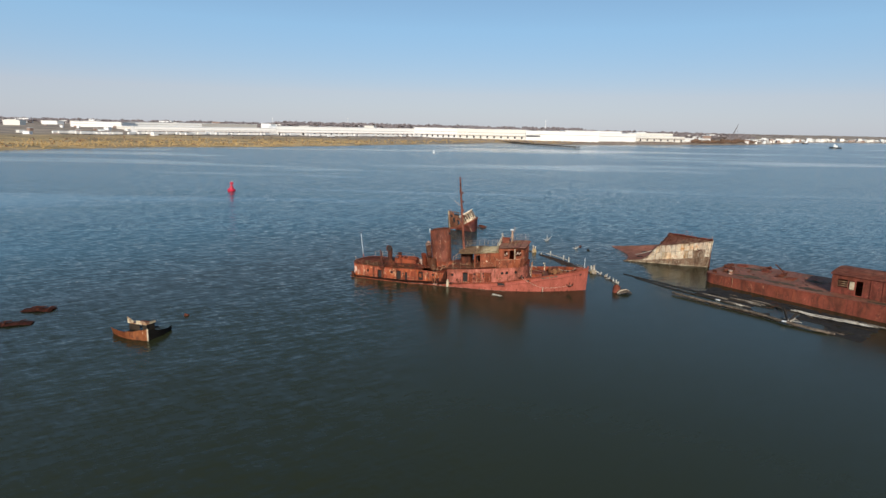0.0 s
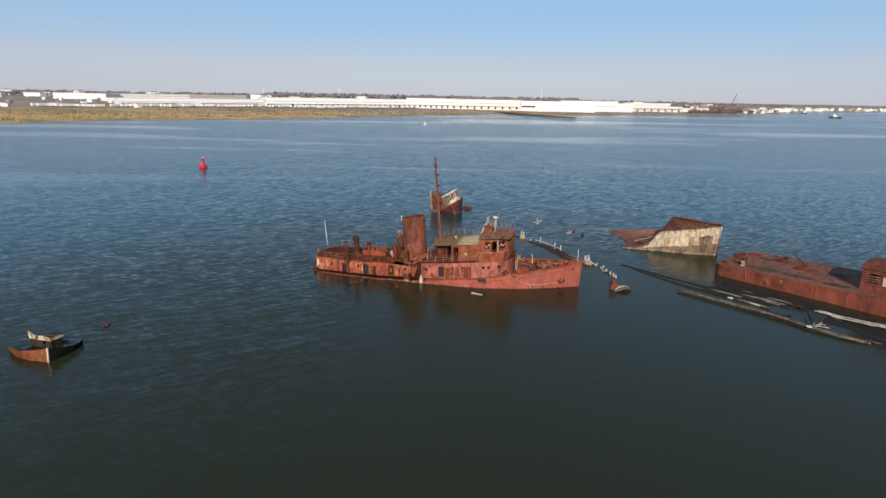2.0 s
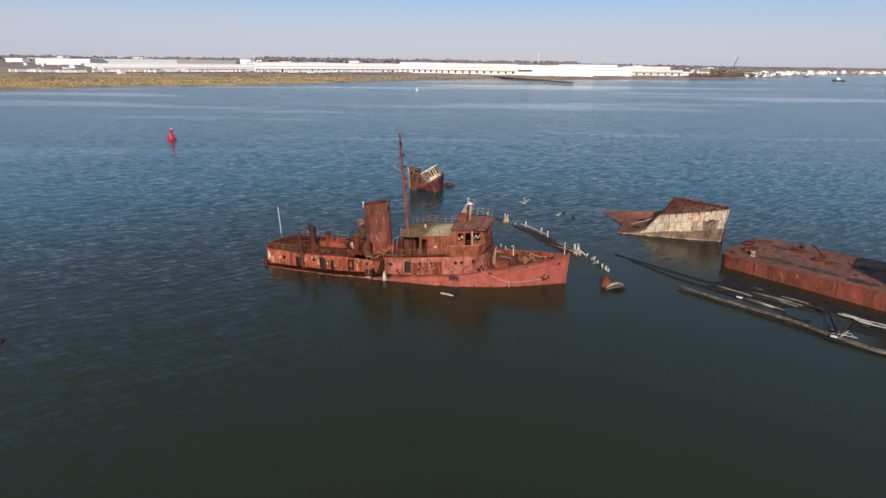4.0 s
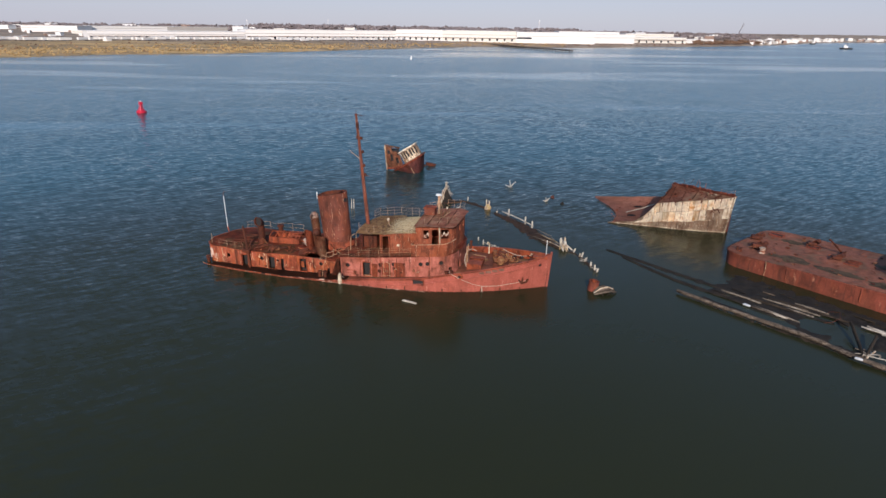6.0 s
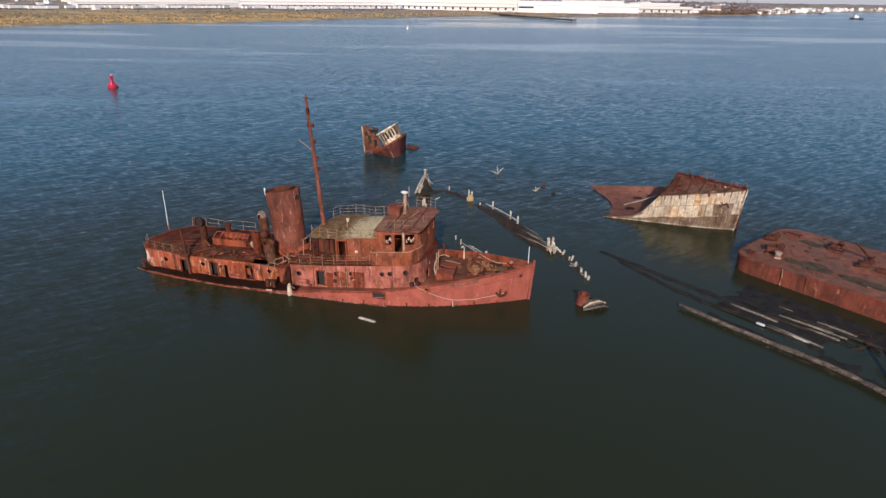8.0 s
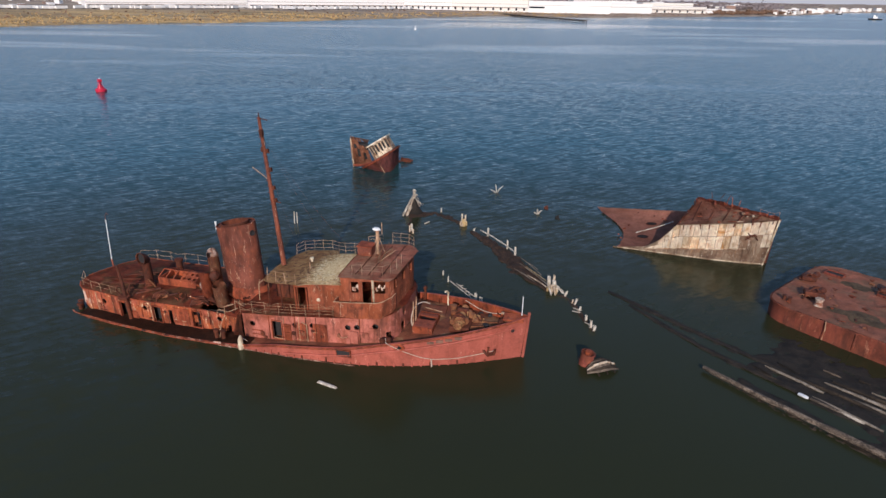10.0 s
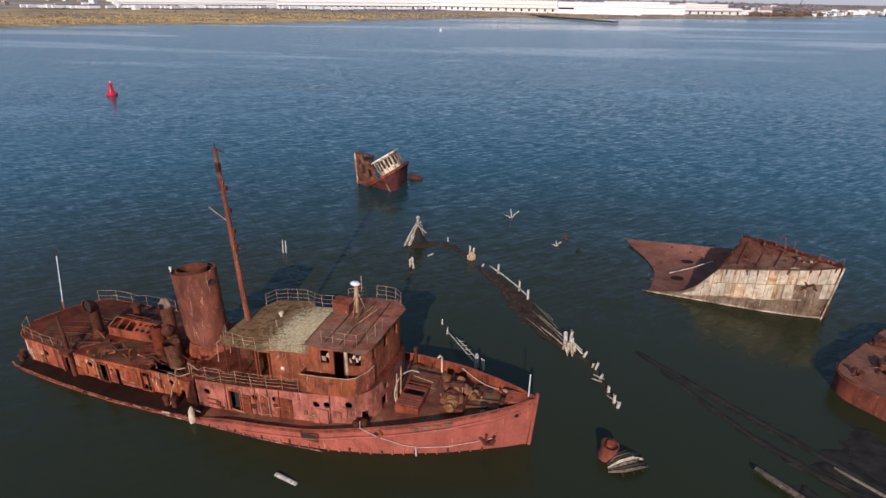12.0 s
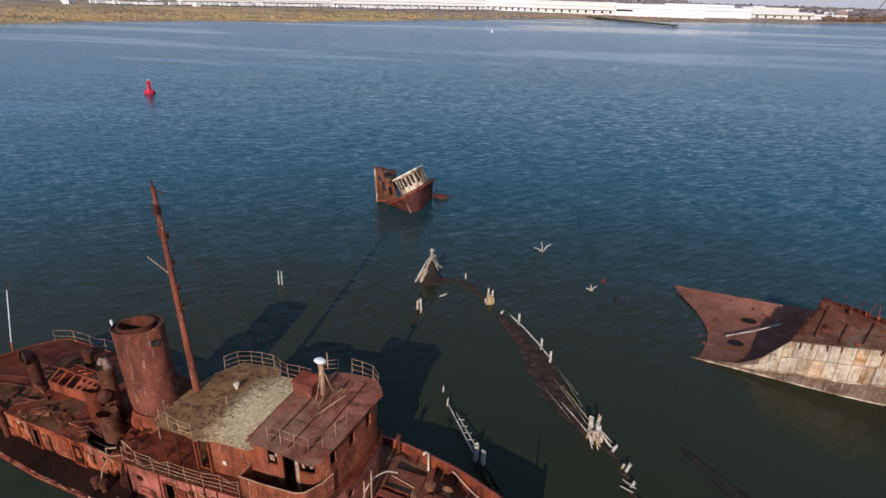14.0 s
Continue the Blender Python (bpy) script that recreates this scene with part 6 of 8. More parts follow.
# anchor in its hawse
b = bmesh.new()
ap = Vector((35.25, -half(35.25) + 0.12, 1.05))
an = Matrix.Translation(ap) @ Matrix.Rotation(radians(-24), 4, "Z")
for a, bb2, r in (((0, -0.12, 0.35), (0, -0.2, -0.25), 0.09), ((-0.55, -0.2, 0.1), (0, -0.22, -0.28), 0.1), ((0.55, -0.2, 0.1), (0, -0.22, -0.28), 0.1), ((-0.6, -0.15, 0.35), (-0.5, -0.22, 0.0), 0.1), ((0.6, -0.15, 0.35), (0.5, -0.22, 0.0), 0.1)):
    pipe(b, [an @ Vector(a), an @ Vector(bb2)], r, 6)
part("anchor", b, M_DARK, tug, "rusty anchor housed at the bow")
b = bmesh.new()
for k in range(4):
    u = 31.3 + 0.62 * k
    box(b, (u, -half(u) - 0.02, bulw_z(u) - 0.34), (0.5, 0.05, 0.2 + 0.04 * (k % 2)), Matrix.Rotation(radians(16), 3, "Z"))
part("faded_lettering", b, plain_steel("faded_green_letter", (0.21, 0.105, 0.068), 0.9, 0.5), tug, "unreadable faded name as dull bars")

# mooring rope, hose and fender
rope = thing("mooring_rope", TUG, "sagging off-white rope hung along the tug's side", "rope")
b = bmesh.new()
pts = []
for u, z in zip(np.linspace(28.3, 35.6, 30), np.interp(np.linspace(28.3, 35.6, 30), [28.3, 29.3, 30.6, 31.5, 33, 34.6, 35.6], [2.15, 1.5, 0.85, 0.62, 0.62, 0.82, 1.0])):
    k = min(1.0, max(0.0, (bulw_z(u) - z) / 3.4))
    fl = float(np.interp(u, [0, 20, 30, 35, 37.7], [0.0, 0.02, 0.12, 0.25, 0.3]))
    pts.append((u, -half(u) * (1 - fl * k) - 0.1, z))
pipe(b, [(28.15, -3.75, 2.3)] + pts, 0.026, 6)
part("rope_line", b, M_ROPE, rope)
b = bmesh.new()
pipe(b, [pts[12], (pts[12][0] + 0.05, pts[12][1] - 0.05, 0.05)], 0.06, 6)
part("rope_end", b, M_ROPE, rope)
hose = thing("hose", TUG, "pale thick hose looped before the deckhouse", "hose")
b = bmesh.new()
ctrl = [(30.0, 1.35, 2.6), (29.6, 0.95, 2.95), (29.25, 0.3, 3.02), (29.1, -0.35, 2.75), (29.12, -0.8, 2.25), (29.3, -1.0, 1.8), (29.5, -1.15, 1.72)]
hp = [tuple(float(np.interp(k / 39 * 6, range(7), [c[a] for c in ctrl])) for a in range(3)) for k in range(40)]
for _ in range(4):
    hp = [hp[0]] + [tuple((hp[k - 1][a] + 2 * hp[k][a] + hp[k + 1][a]) / 4 for a in range(3)) for k in range(1, 39)] + [hp[-1]]
pipe(b, hp, 0.045, 7)
part("hose_line", b, M_ROPE, hose)
hose2 = thing("mooring_rope", TUG, "old rope lying along the foredeck bulwark", "rope")
b = bmesh.new()
pipe(b, [(u, half(u) - 0.3 - 0.1 * math.sin((u - 32.5) * 0.9), deck_z(u) + 0.75 - 0.45 * math.sin((u - 32.6) / 3.8 * math.pi)) for u in np.linspace(32.6, 36.4, 20)], 0.035, 6)
part("rope_line", b, M_ROPE, hose2)
fen = thing("fender", TUG, "off-white hanging fender on the tug's side", "fender")
b = bmesh.new()
lathe(b, [(0.0, 0.0), (0.16, 0.06), (0.22, 0.3), (0.2, 0.9), (0.12, 1.15), (0.05, 1.25), (0.0, 1.26)], Matrix.Translation((16.95, -4.72, -0.1)) @ Matrix.Rotation(radians(-5), 4, "X"), 12)
part("fender_body", b, M_CREAM, fen)
b = bmesh.new()
pipe(b, [(16.95, -4.66, 1.1), (17.05, -4.4, 0.75), (17.2, -4.2, 0.45)], 0.03)
part("lanyard", b, M_ROPE, fen)
fl = thing("driftwood", Matrix.Translation((8.5, 78.1, 0)) @ Matrix.Rotation(radians(-22), 4, "Z"), "pale drifting plank afloat beside the tug", "driftwood")
b = bmesh.new()
box(b, (0, 0, 0.05), (1.6, 0.26, 0.14), Matrix.Rotation(radians(4), 3, "Y"), 0.04, 0.9)
part("plank", b, M_GUANO, fl)
b = bmesh.new()
pipe(b, [(u, -half(u) * (1 - 0.0) - 0.03, 0.0 + 0.03 * math.sin(u * 2.3)) for u in np.linspace(6, 26, 60)], 0.04, 5)
part("waterline_scum", b, rusted("waterline_growth", (0.40, 0.26, 0.18), (0.13, 0.05, 0.035), (0.04, 0.02, 0.015), 0.5, 2.5, 0.2), tug, "pale broken line of growth at the waterline")

# ---------- deck barge with a deckhouse ----------
BARGE = Matrix.Translation((43.7, 88.4, 1.5)) @ Matrix.Rotation(math.atan2(-0.785, 0.62), 4, "Z") @ Matrix.Rotation(radians(-1.7), 4, "Y")
barge = thing("barge", BARGE, "rust-red steel deck barge, aground and littered with scrap", "barge")
BL, BW = 36.0, 12.2


def barge_deck(u, v):
    return 0.05 * math.sin(u * 0.5) * math.sin(v * 0.6) + wob(u, v, 0, 0.08)


bm = bmesh.new()
outline = [(-0.75, 2.6), (-0.68, 1.7), (-0.42, 0.95), (0.1, 0.4), (0.8, 0.1), (1.6, 0.0)] + [(0.9 + k * 1.2, 0.0) for k in range(1, 30)] + [(BL, 0)]
ring = outline + [(BL, BW)] + [(BL - k * 1.5, BW) for k in range(1, 23)] + [(1.6, BW), (0.8, BW - 0.1), (0.1, BW - 0.4), (-0.42, BW - 0.95), (-0.68, BW - 1.7), (-0.75, BW - 2.6)]
cen = Vector((BL / 2, BW / 2, 0))
rows = []
for z, ins in ((-3.0, 0.12), (-1.2, 0.03), (-0.35, 0.0), (-0.16, 0.0), (-0.14, -0.07), (-0.02, -0.07), (0.02, 0.0)):
    row = []
    for u, v in ring:
        d = Vector((u, v, 0)) - cen
        p = Vector((u, v, 0)) - d.normalized() * ins
        dent = wob(u * 0.6, v * 0.6, z, 0.10) if -1.5 < z < -0.3 else 0
        row.append(Vector((p.x, p.y + (dent if v < 1 else 0), z)))
    rows.append(row)
grid(bm, rows, closed=True)
part("hull", bm, M_BARGE, barge)
bm = bmesh.new()
edge_u = lambda v: float(np.interp(min(v, BW - v), [0.0, 0.1, 0.4, 0.95, 1.7, 2.6], [1.6, 0.8, 0.1, -0.42, -0.68, -0.75])) + 0.05
rows = []
for i in range(41):
    row = []
    for j in range(23):
        v = 0.03 + (BW - 0.06) * (0.5 - 0.5 * math.cos(math.pi * j / 22))
        u = edge_u(v) + (BL - edge_u(v)) * i / 40
        row.append((u, v, 0.03 + barge_deck(u, v)))
    rows.append(row)
grid(bm, rows)
part("deck", bm, M_BDECK, barge)
for u in (6.3, 13.0, 21.5, 29.0):
    b = bmesh.new()
    box(b, (u, -0.02, -0.75), (0.09, 0.08, 1.5), bevel=0.02)
    part("side_rib", b, M_BARGE, barge)
b = bmesh.new()
pipe(b, [(4.2, -0.1, 0.1), (4.3, -0.14, -0.7), (4.25, -0.12, -1.5)], 0.04, 6)
part("mooring_line", b, M_RAIL, barge)
rb = random.Random(8)
M_MUD = timber("dried_deck_mud", (0.115, 0.075, 0.040), (0.055, 0.036, 0.020), 1.1)
for cu, cv, a, c in ((5.5, 2.7, 1.9, 1.0), (10.0, 2.6, 2.2, 0.9), (14.6, 1.7, 1.6, 0.8), (3.4, 8.9, 1.1, 0.7), (13.2, 7.4, 1.4, 0.8), (24.0, 1.2, 2.5, 0.6)):
    b = bmesh.new()
    mid = b.verts.new((cu, cv, 0.075 + barge_deck(cu, cv)))
    rim = []
    for k in range(40):
        q = 2 * math.pi * k / 40
        r = 1 + 0.55 * noise.noise(Vector((math.cos(q) * 2.2 + cu, math.sin(q) * 2.2, cv)))
        u, v = cu + a * r * math.cos(q), max(0.2, cv + c * r * math.sin(q))
        rim.append((b.verts.new((cu + (u - cu) * 0.6, cv + (v - cv) * 0.6, 0.07 + barge_deck(cu + (u - cu) * 0.6, cv + (v - cv) * 0.6))), b.verts.new((u, v, 0.036 + barge_deck(u, v)))))
    for k in range(40):
        p, q = rim[k], rim[(k + 1) % 40]
        b.faces.new((mid, p[0], q[0]))
        b.faces.new((p[0], p[1], q[1], q[0]))
    part("mud_patch", b, M_MUD, barge, "dried grey-brown mud on the deck")
for i in range(70):      # plates, hatch rims and scrap on the deck
    u, v = rb.uniform(0.2, 16), rb.uniform(0.6, 11.5)
    b = bmesh.new()
    z = barge_deck(u, v) + 0.05
    if i % 3 == 0:
        box(b, (u, v, z + 0.05), (rb.uniform(0.15, 0.6), rb.uniform(0.1, 0.35), 0.06), Euler((rb.uniform(-0.2, 0.2), rb.uniform(-0.2, 0.2), rb.uniform(0, 3))).to_matrix())
    else:
        p, d = Vector((u, v, z + 0.06)), Vector((rb.uniform(-1, 1), rb.uniform(-1, 1), rb.uniform(0, 0.3))) * rb.uniform(0.2, 0.7)
        pipe(b, [p, p + d * 0.6 + Vector((0, 0, 0.1)), p + d], 0.03, 5)
    part("scrap_piece", b, rb.choice((M_DARK, M_DARK, M_RUST, M_OLIVE, M_DARK)), barge)
for u, v, s in ((1.8, 3.2, 1.0), (0.2, 6.2, 0.8), (5.3, 8.6, 0.6), (8.7, 5.6, 0.6)):
    b = bmesh.new()
    box(b, (u, v + 0.5, 0.35), (1.5 * s, 1.0 * s, 0.5 * s), Matrix.Rotation(0.5, 3, "Z"), 0.08)
    pipe(b, [(u - 0.7 * s, v, 0.2), (u, v + 0.6, 0.9 * s), (u + 0.8 * s, v + 0.4, 0.25)], 0.09)
    lathe(b, [(0.0, -0.4), (0.3, -0.4), (0.26, 0), (0.3, 0.4), (0, 0.4)], Matrix.Translation((u + 0.3, v + 1.0, 0.5)) @ Matrix.Rotation(radians(90), 4, "X"), 12)
    part("winch", b, M_DARK, barge, "seized deck winch")
b = bmesh.new()
lathe(b, [(0.36, 0.0), (0.34, 0.1), (0.28, 0.14), (0.28, 0.52), (0.35, 0.58), (0.33, 0.64), (0.0, 0.67)], Matrix.Translation((2.7, 2.35, 0.03)), 14)
part("bollard", b, rusted("chipped_bollard_paint", (0.62, 0.52, 0.40), (0.30, 0.11, 0.06), (0.12, 0.05, 0.03), 0.46, 1.8, 0.5), barge, "pale upright mooring bollard")
b = bmesh.new()
lathe(b, [(0.16, 0.0), (0.14, 0.4), (0.2, 0.46), (0.0, 0.5)], Matrix.Translation((0.5, 1.25, 0.03)), 10)
lathe(b, [(0.16, 0.0), (0.14, 0.4), (0.2, 0.46), (0.0, 0.5)], Matrix.Translation((0.95, 1.1, 0.03)), 10)
part("bitts", b, M_DARK, barge)
for u, v, w, l in ((0.4, 9.6, 0.9, 1.5), (5.0, 8.2, 0.8, 1.3), (9.6, 5.5, 0.6, 1.3), (9.7, 6.5, 0.5, 1.2)):
    b = bmesh.new()
    wall(b, [(u, v), (u + l, v), (u + l, v + w), (u, v + w), (u, v)], lambda x: 0.0, 0.22, thick=0.07)
    part("hatch_rim", b, M_DHOUSE, barge)
    b = bmesh.new()
    box(b, (u + l / 2, v + w / 2, 0.09), (l - 0.1, w - 0.1, 0.03))
    part("hatch_dark", b, M_BLACK, barge)
b = bmesh.new()
pipe(b, [(8.5, 8.8, 0.1), (7.9, 8.2, 0.95), (7.3, 7.55, 1.75)], [0.13, 0.11, 0.09], 6)
pipe(b, [(8.5, 8.8, 0.12), (8.9, 8.3, 0.6), (8.8, 7.5, 0.35), (8.5, 6.6, 0.15)], 0.06, 6)
part("bent_boom", b, M_DARK, barge, "bent derrick boom lying up")
# deckhouse
DH = [(16.9, 2.4), (30, 2.4), (30, 9.4), (16.9, 9.4), (16.9, 2.4)]
bm = bmesh.new()
wall(bm, DH, lambda u: 0.05, 2.75, holes=[(0.75, 1.95, 1.0, 2.15), (2.2, 2.75, 0.8, 2.1), (2.95, 3.75, 0.15, 2.2), (8.2, 9.4, 0.9, 2.0)], thick=0.1)
dh = part("deckhouse", bm, M_DHOUSE, barge, "rust-red steel deckhouse with an open doorway")
b = bmesh.new()
rows = []
for i in range(9):
    u = 16.65 + (30.2 - 16.65) * i / 8
    rows.append([(u, 2.15 + 7.5 * j / 6, 2.8 + 0.55 * math.sin(math.pi * j / 6) + wob(u, j, 3, 0.05)) for j in range(7)])
grid(b, rows)
bmesh.ops.solidify(b, geom=b.faces[:], thickness=0.1)
part("deckhouse_roof", b, rusted("tan_rust_roof", (0.36, 0.14, 0.08), (0.29, 0.085, 0.045), (0.13, 0.045, 0.03), 0.5, 0.5, 0.1, pale=(0.50, 0.30, 0.19)), dh)
for z in (1.3, 1.6, 1.9):
    b = bmesh.new()
    box(b, (18.25, 2.38, z), (1.25, 0.06, 0.07))
    part("window_bar", b, M_RAIL, dh)
b = bmesh.new()
box(b, (19.4, 2.3, 1.5), (0.55, 0.05, 1.1))
part("window_board", b, M_CREAM, dh, "pale board in a window")
b = bmesh.new()
box(b, (21.6, 2.36, 1.4), (0.12, 0.1, 2.6))
box(b, (23.0, 2.36, 1.4), (0.12, 0.1, 2.6))
part("wall_stiffener", b, M_DHOUSE, dh)

# ---------- broken bow section ----------
M_PANEL = rusted("peeling_cream_paint", (0.93, 0.85, 0.68), (0.70, 0.42, 0.18), (0.46, 0.27, 0.13), 0.38, 0.6, 0.5, pale=(0.95, 0.92, 0.82), mottled=0.84)
M_AMBER = rusted("rust_stained_cream_paint", (0.90, 0.76, 0.52), (0.58, 0.30, 0.10), (0.34, 0.17, 0.075), 0.47, 0.6, 0.65, pale=(0.94, 0.88, 0.74), mottled=0.78)
M_STAIN = rusted("stained_cream_plate", (0.70, 0.60, 0.43), (0.30, 0.16, 0.08), (0.14, 0.075, 0.045), 0.48, 1.1, 0.75, pale=(0.78, 0.70, 0.55))
BOW = Matrix.Translation((34.2, 102.6, 0)) @ Matrix.Rotation(math.atan2(-0.3, 0.954), 4, "Z")
bow_w = thing("wrecked_bow", BOW, "broken ship's bow, cream paint over rust, heeled in the shallows", "shipwreck")
near_top = lambda u: float(np.interp(u, [0.4, 3.4, 4.6, 6.1, 9, 12, 15.2], [0.1, 0.55, 1.35, 3.35, 3.85, 4.3, 4.85]))
near_v = lambda u, z: 0.25 - 0.1 * z * 0.3 + float(np.interp(u, [0, 10, 13, 15.4], [0.0, 0.0, 0.25, 0.75])) + 0.05 * z
bm = bmesh.new()
rows = []
for i in range(34):
    u = 0.2 + i * 15.0 / 33
    t = near_top(u)
    row = []
    for k in range(9):
        z = -1.5 + (t + 1.5) * k / 8
        rake = 0.06 * max(0, z) * max(0, (u - 12) / 3.2)
        row.append(Vector((u + rake - 0.25 * (u > 14.9), near_v(u, z) + wob(u, 0, z, 0.06), z)))
    rows.append(row)
grid(bm, rows)
bmesh.ops.solidify(bm, geom=bm.faces[:], thickness=-0.08)
shell = part("shell_plating", bm, rusted("weathered_bow_plating", (0.41, 0.31, 0.215), (0.29, 0.18, 0.112), (0.14, 0.085, 0.055), 0.49, 0.5, 0.75, pale=(0.76, 0.67, 0.54), chip=0.575), bow_w, "rust-streaked shell plating")
# cream panels of the upper strake, three rows between dark frames
rp3 = random.Random(31)
low_edge = lambda u: float(np.interp(u, [3.5, 5, 7, 10, 15.1], [0.35, 0.62, 0.95, 1.3, 2.0]))
COLS = ((0.0, 0.50, (3.6, 4.3, 5.1, 5.85, 6.95, 7.7, 8.5, 9.2, 10.0, 10.65, 11.4, 12.15, 14.1, 14.6, 15.2)), (0.515, 1.0, (4.6, 5.2, 5.85, 6.5, 7.1, 7.85, 8.55, 9.2, 10.0, 10.7, 11.5, 12.2, 12.9, 13.6, 14.3, 15.2)))
for lo, hi, cols in COLS:
    for u, u2 in zip(cols, cols[1:]):
        if lo == 0.0 and 12.1 < u < 14.0:
            continue
        b = bmesh.new()
        rows = []
        for uu in (u + 0.02, (u + u2) / 2, u2 - 0.02):
            z0, z1 = low_edge(uu), near_top(uu) - 0.05
            z1 = max(z1, z0 + 0.12)
            row = []
            for q in (lo, (lo + hi) / 2, hi):
                z = z0 + (z1 - z0) * q
                rake = 0.06 * max(0, z) * max(0, (uu - 12) / 3.2)
                row.append((uu + rake - 0.3 * (uu > 14.9), near_v(uu, z) - 0.05 - 0.04 * rp3.random(), z))
            rows.append(row)
        grid(b, rows)
        bmesh.ops.solidify(b, geom=b.faces[:], thickness=0.05)
        amber = (lo == 0.0 and 6.9 < u < 8.4) or rp3.random() < 0.3
        part("panel", b, M_AMBER if amber else M_PANEL, shell)
for k in range(16):      # rusty drips below the deck edge and a torn tangle in the stripped patch
    b = bmesh.new()
    uu = 5.9 + 9.2 * rp3.random()
    zt = near_top(uu)
    if k < 11:
        h = rp3.uniform(0.15, 0.6)
        box(b, (uu, near_v(uu, zt) - 0.14, zt - h / 2), (rp3.uniform(0.05, 0.14), 0.05, h), Matrix.Rotation(rp3.uniform(-0.15, 0.15), 3, "Y"))
    else:
        p = Vector((rp3.uniform(12.9, 13.8), near_v(13.2, 3) - 0.15, rp3.uniform(2.3, 3.2)))
        pipe(b, [p, p + Vector((rp3.uniform(-0.4, 0.4), -0.12, rp3.uniform(0.1, 0.4))), p + Vector((rp3.uniform(-0.5, 0.5), -0.05, rp3.uniform(-0.5, 0.2)))], 0.05, 5)
    part("torn_strip", b, M_RUST if k < 11 and k % 3 == 0 else M_DARK, shell)
b = bmesh.new()
pipe(b, [(uu, near_v(uu, 1) - 0.12, low_edge(uu) - 0.05) for uu in np.linspace(3.4, 12.9, 24)], 0.05, 5)
part("rubbing_strip", b, M_STAIN, shell)
for uu, vv, zz in ((1.6, 6.6, 0.35), (1.2, 5.6, 0.25), (0.6, 3.6, 0.2), (2.6, 10.2, 0.75), (4.4, 9.2, 0.9), (5.3, 8.2, 1.0), (5.6, 7.7, 1.1), (0.9, 2.6, 0.2)):
    b = bmesh.new()
    box(b, (uu, vv, zz + 0.05), (rp3.uniform(0.15, 0.3), rp3.uniform(0.12, 0.2), 0.13), Euler((0.2, 0.1, uu * 3)).to_matrix(), 0.02)
    part("scrap_lump", b, rp3.choice((M_RUST, M_DARK, M_RUST)), bow_w)
b = bmesh.new()
pipe(b, [(uu, near_v(uu, 0) - 0.06, 0.10) for uu in np.linspace(0.6, 14.9, 30)], 0.045, 5)
part("waterline_ledge", b, M_STAIN, shell)
b = bmesh.new()
pipe(b, [(14.55, 0.75, -1.0), (14.85, 0.72, 0.2), (15.1, 0.78, 2.6), (15.35, 0.9, 4.85)], 0.07, 8)
part("stem", b, M_STAIN, bow_w)
far_w = lambda u: float(np.interp(u, [0, 8.2, 10, 12, 14, 15.3], [12, 4.7, 4.2, 3.1, 1.8, 0.9]))
far_top = lambda u: float(np.interp(u, [6.5, 8.2, 10, 13, 15.6], [4.4, 5.0, 4.9, 4.85, 4.95]))
bm = bmesh.new()
rows = []
for i in range(20):
    u = 6.15 + i * (15.25 - 6.15) / 19
    row = []
    for j in range(9):
        q = j / 8
        uu = u + (2.0 * q * (1 - (u - 6.15) / 9.6))
        n0 = near_v(u, near_top(u)) + 0.02
        n1 = far_w(max(u, 8.2)) if u > 6.2 else 4.7
        row.append(Vector((uu + 0.15 * (u > 14), n0 + (n1 - n0) * q, near_top(min(u, 15.2)) + (far_top(uu) - near_top(min(u, 15.2))) * q + wob(u, j, 1, 0.08) - 0.12 * math.sin(math.pi * q))))
    rows.append(row)
grid(bm, rows)
bmesh.ops.solidify(bm, geom=bm.faces[:], thickness=0.1)
part("forecastle_deck", bm, rusted("brown_forecastle_steel", (0.34, 0.165, 0.11), (0.28, 0.105, 0.06), (0.12, 0.05, 0.035), 0.5, 0.5, 0.1, silt=(0.27, 0.17, 0.105), mottled=0.78), bow_w)
# far bulwark and far shell
bm = bmesh.new()
rows = []
for i in range(20):
    u = 8.1 + i * (15.3 - 8.1) / 19
    t = far_top(u) + 0.25 + 0.2 * noise.noise(Vector((u * 2.1, 0, 0)))
    rows.append([Vector((u, far_w(u) + 0.05 + 0.1 * k, t + (-2.2 - t) * k / 5)) for k in range(6)])
grid(bm, rows)
bmesh.ops.solidify(bm, geom=bm.faces[:], thickness=0.1)
part("far_shell", bm, M_DHOUSE, bow_w)
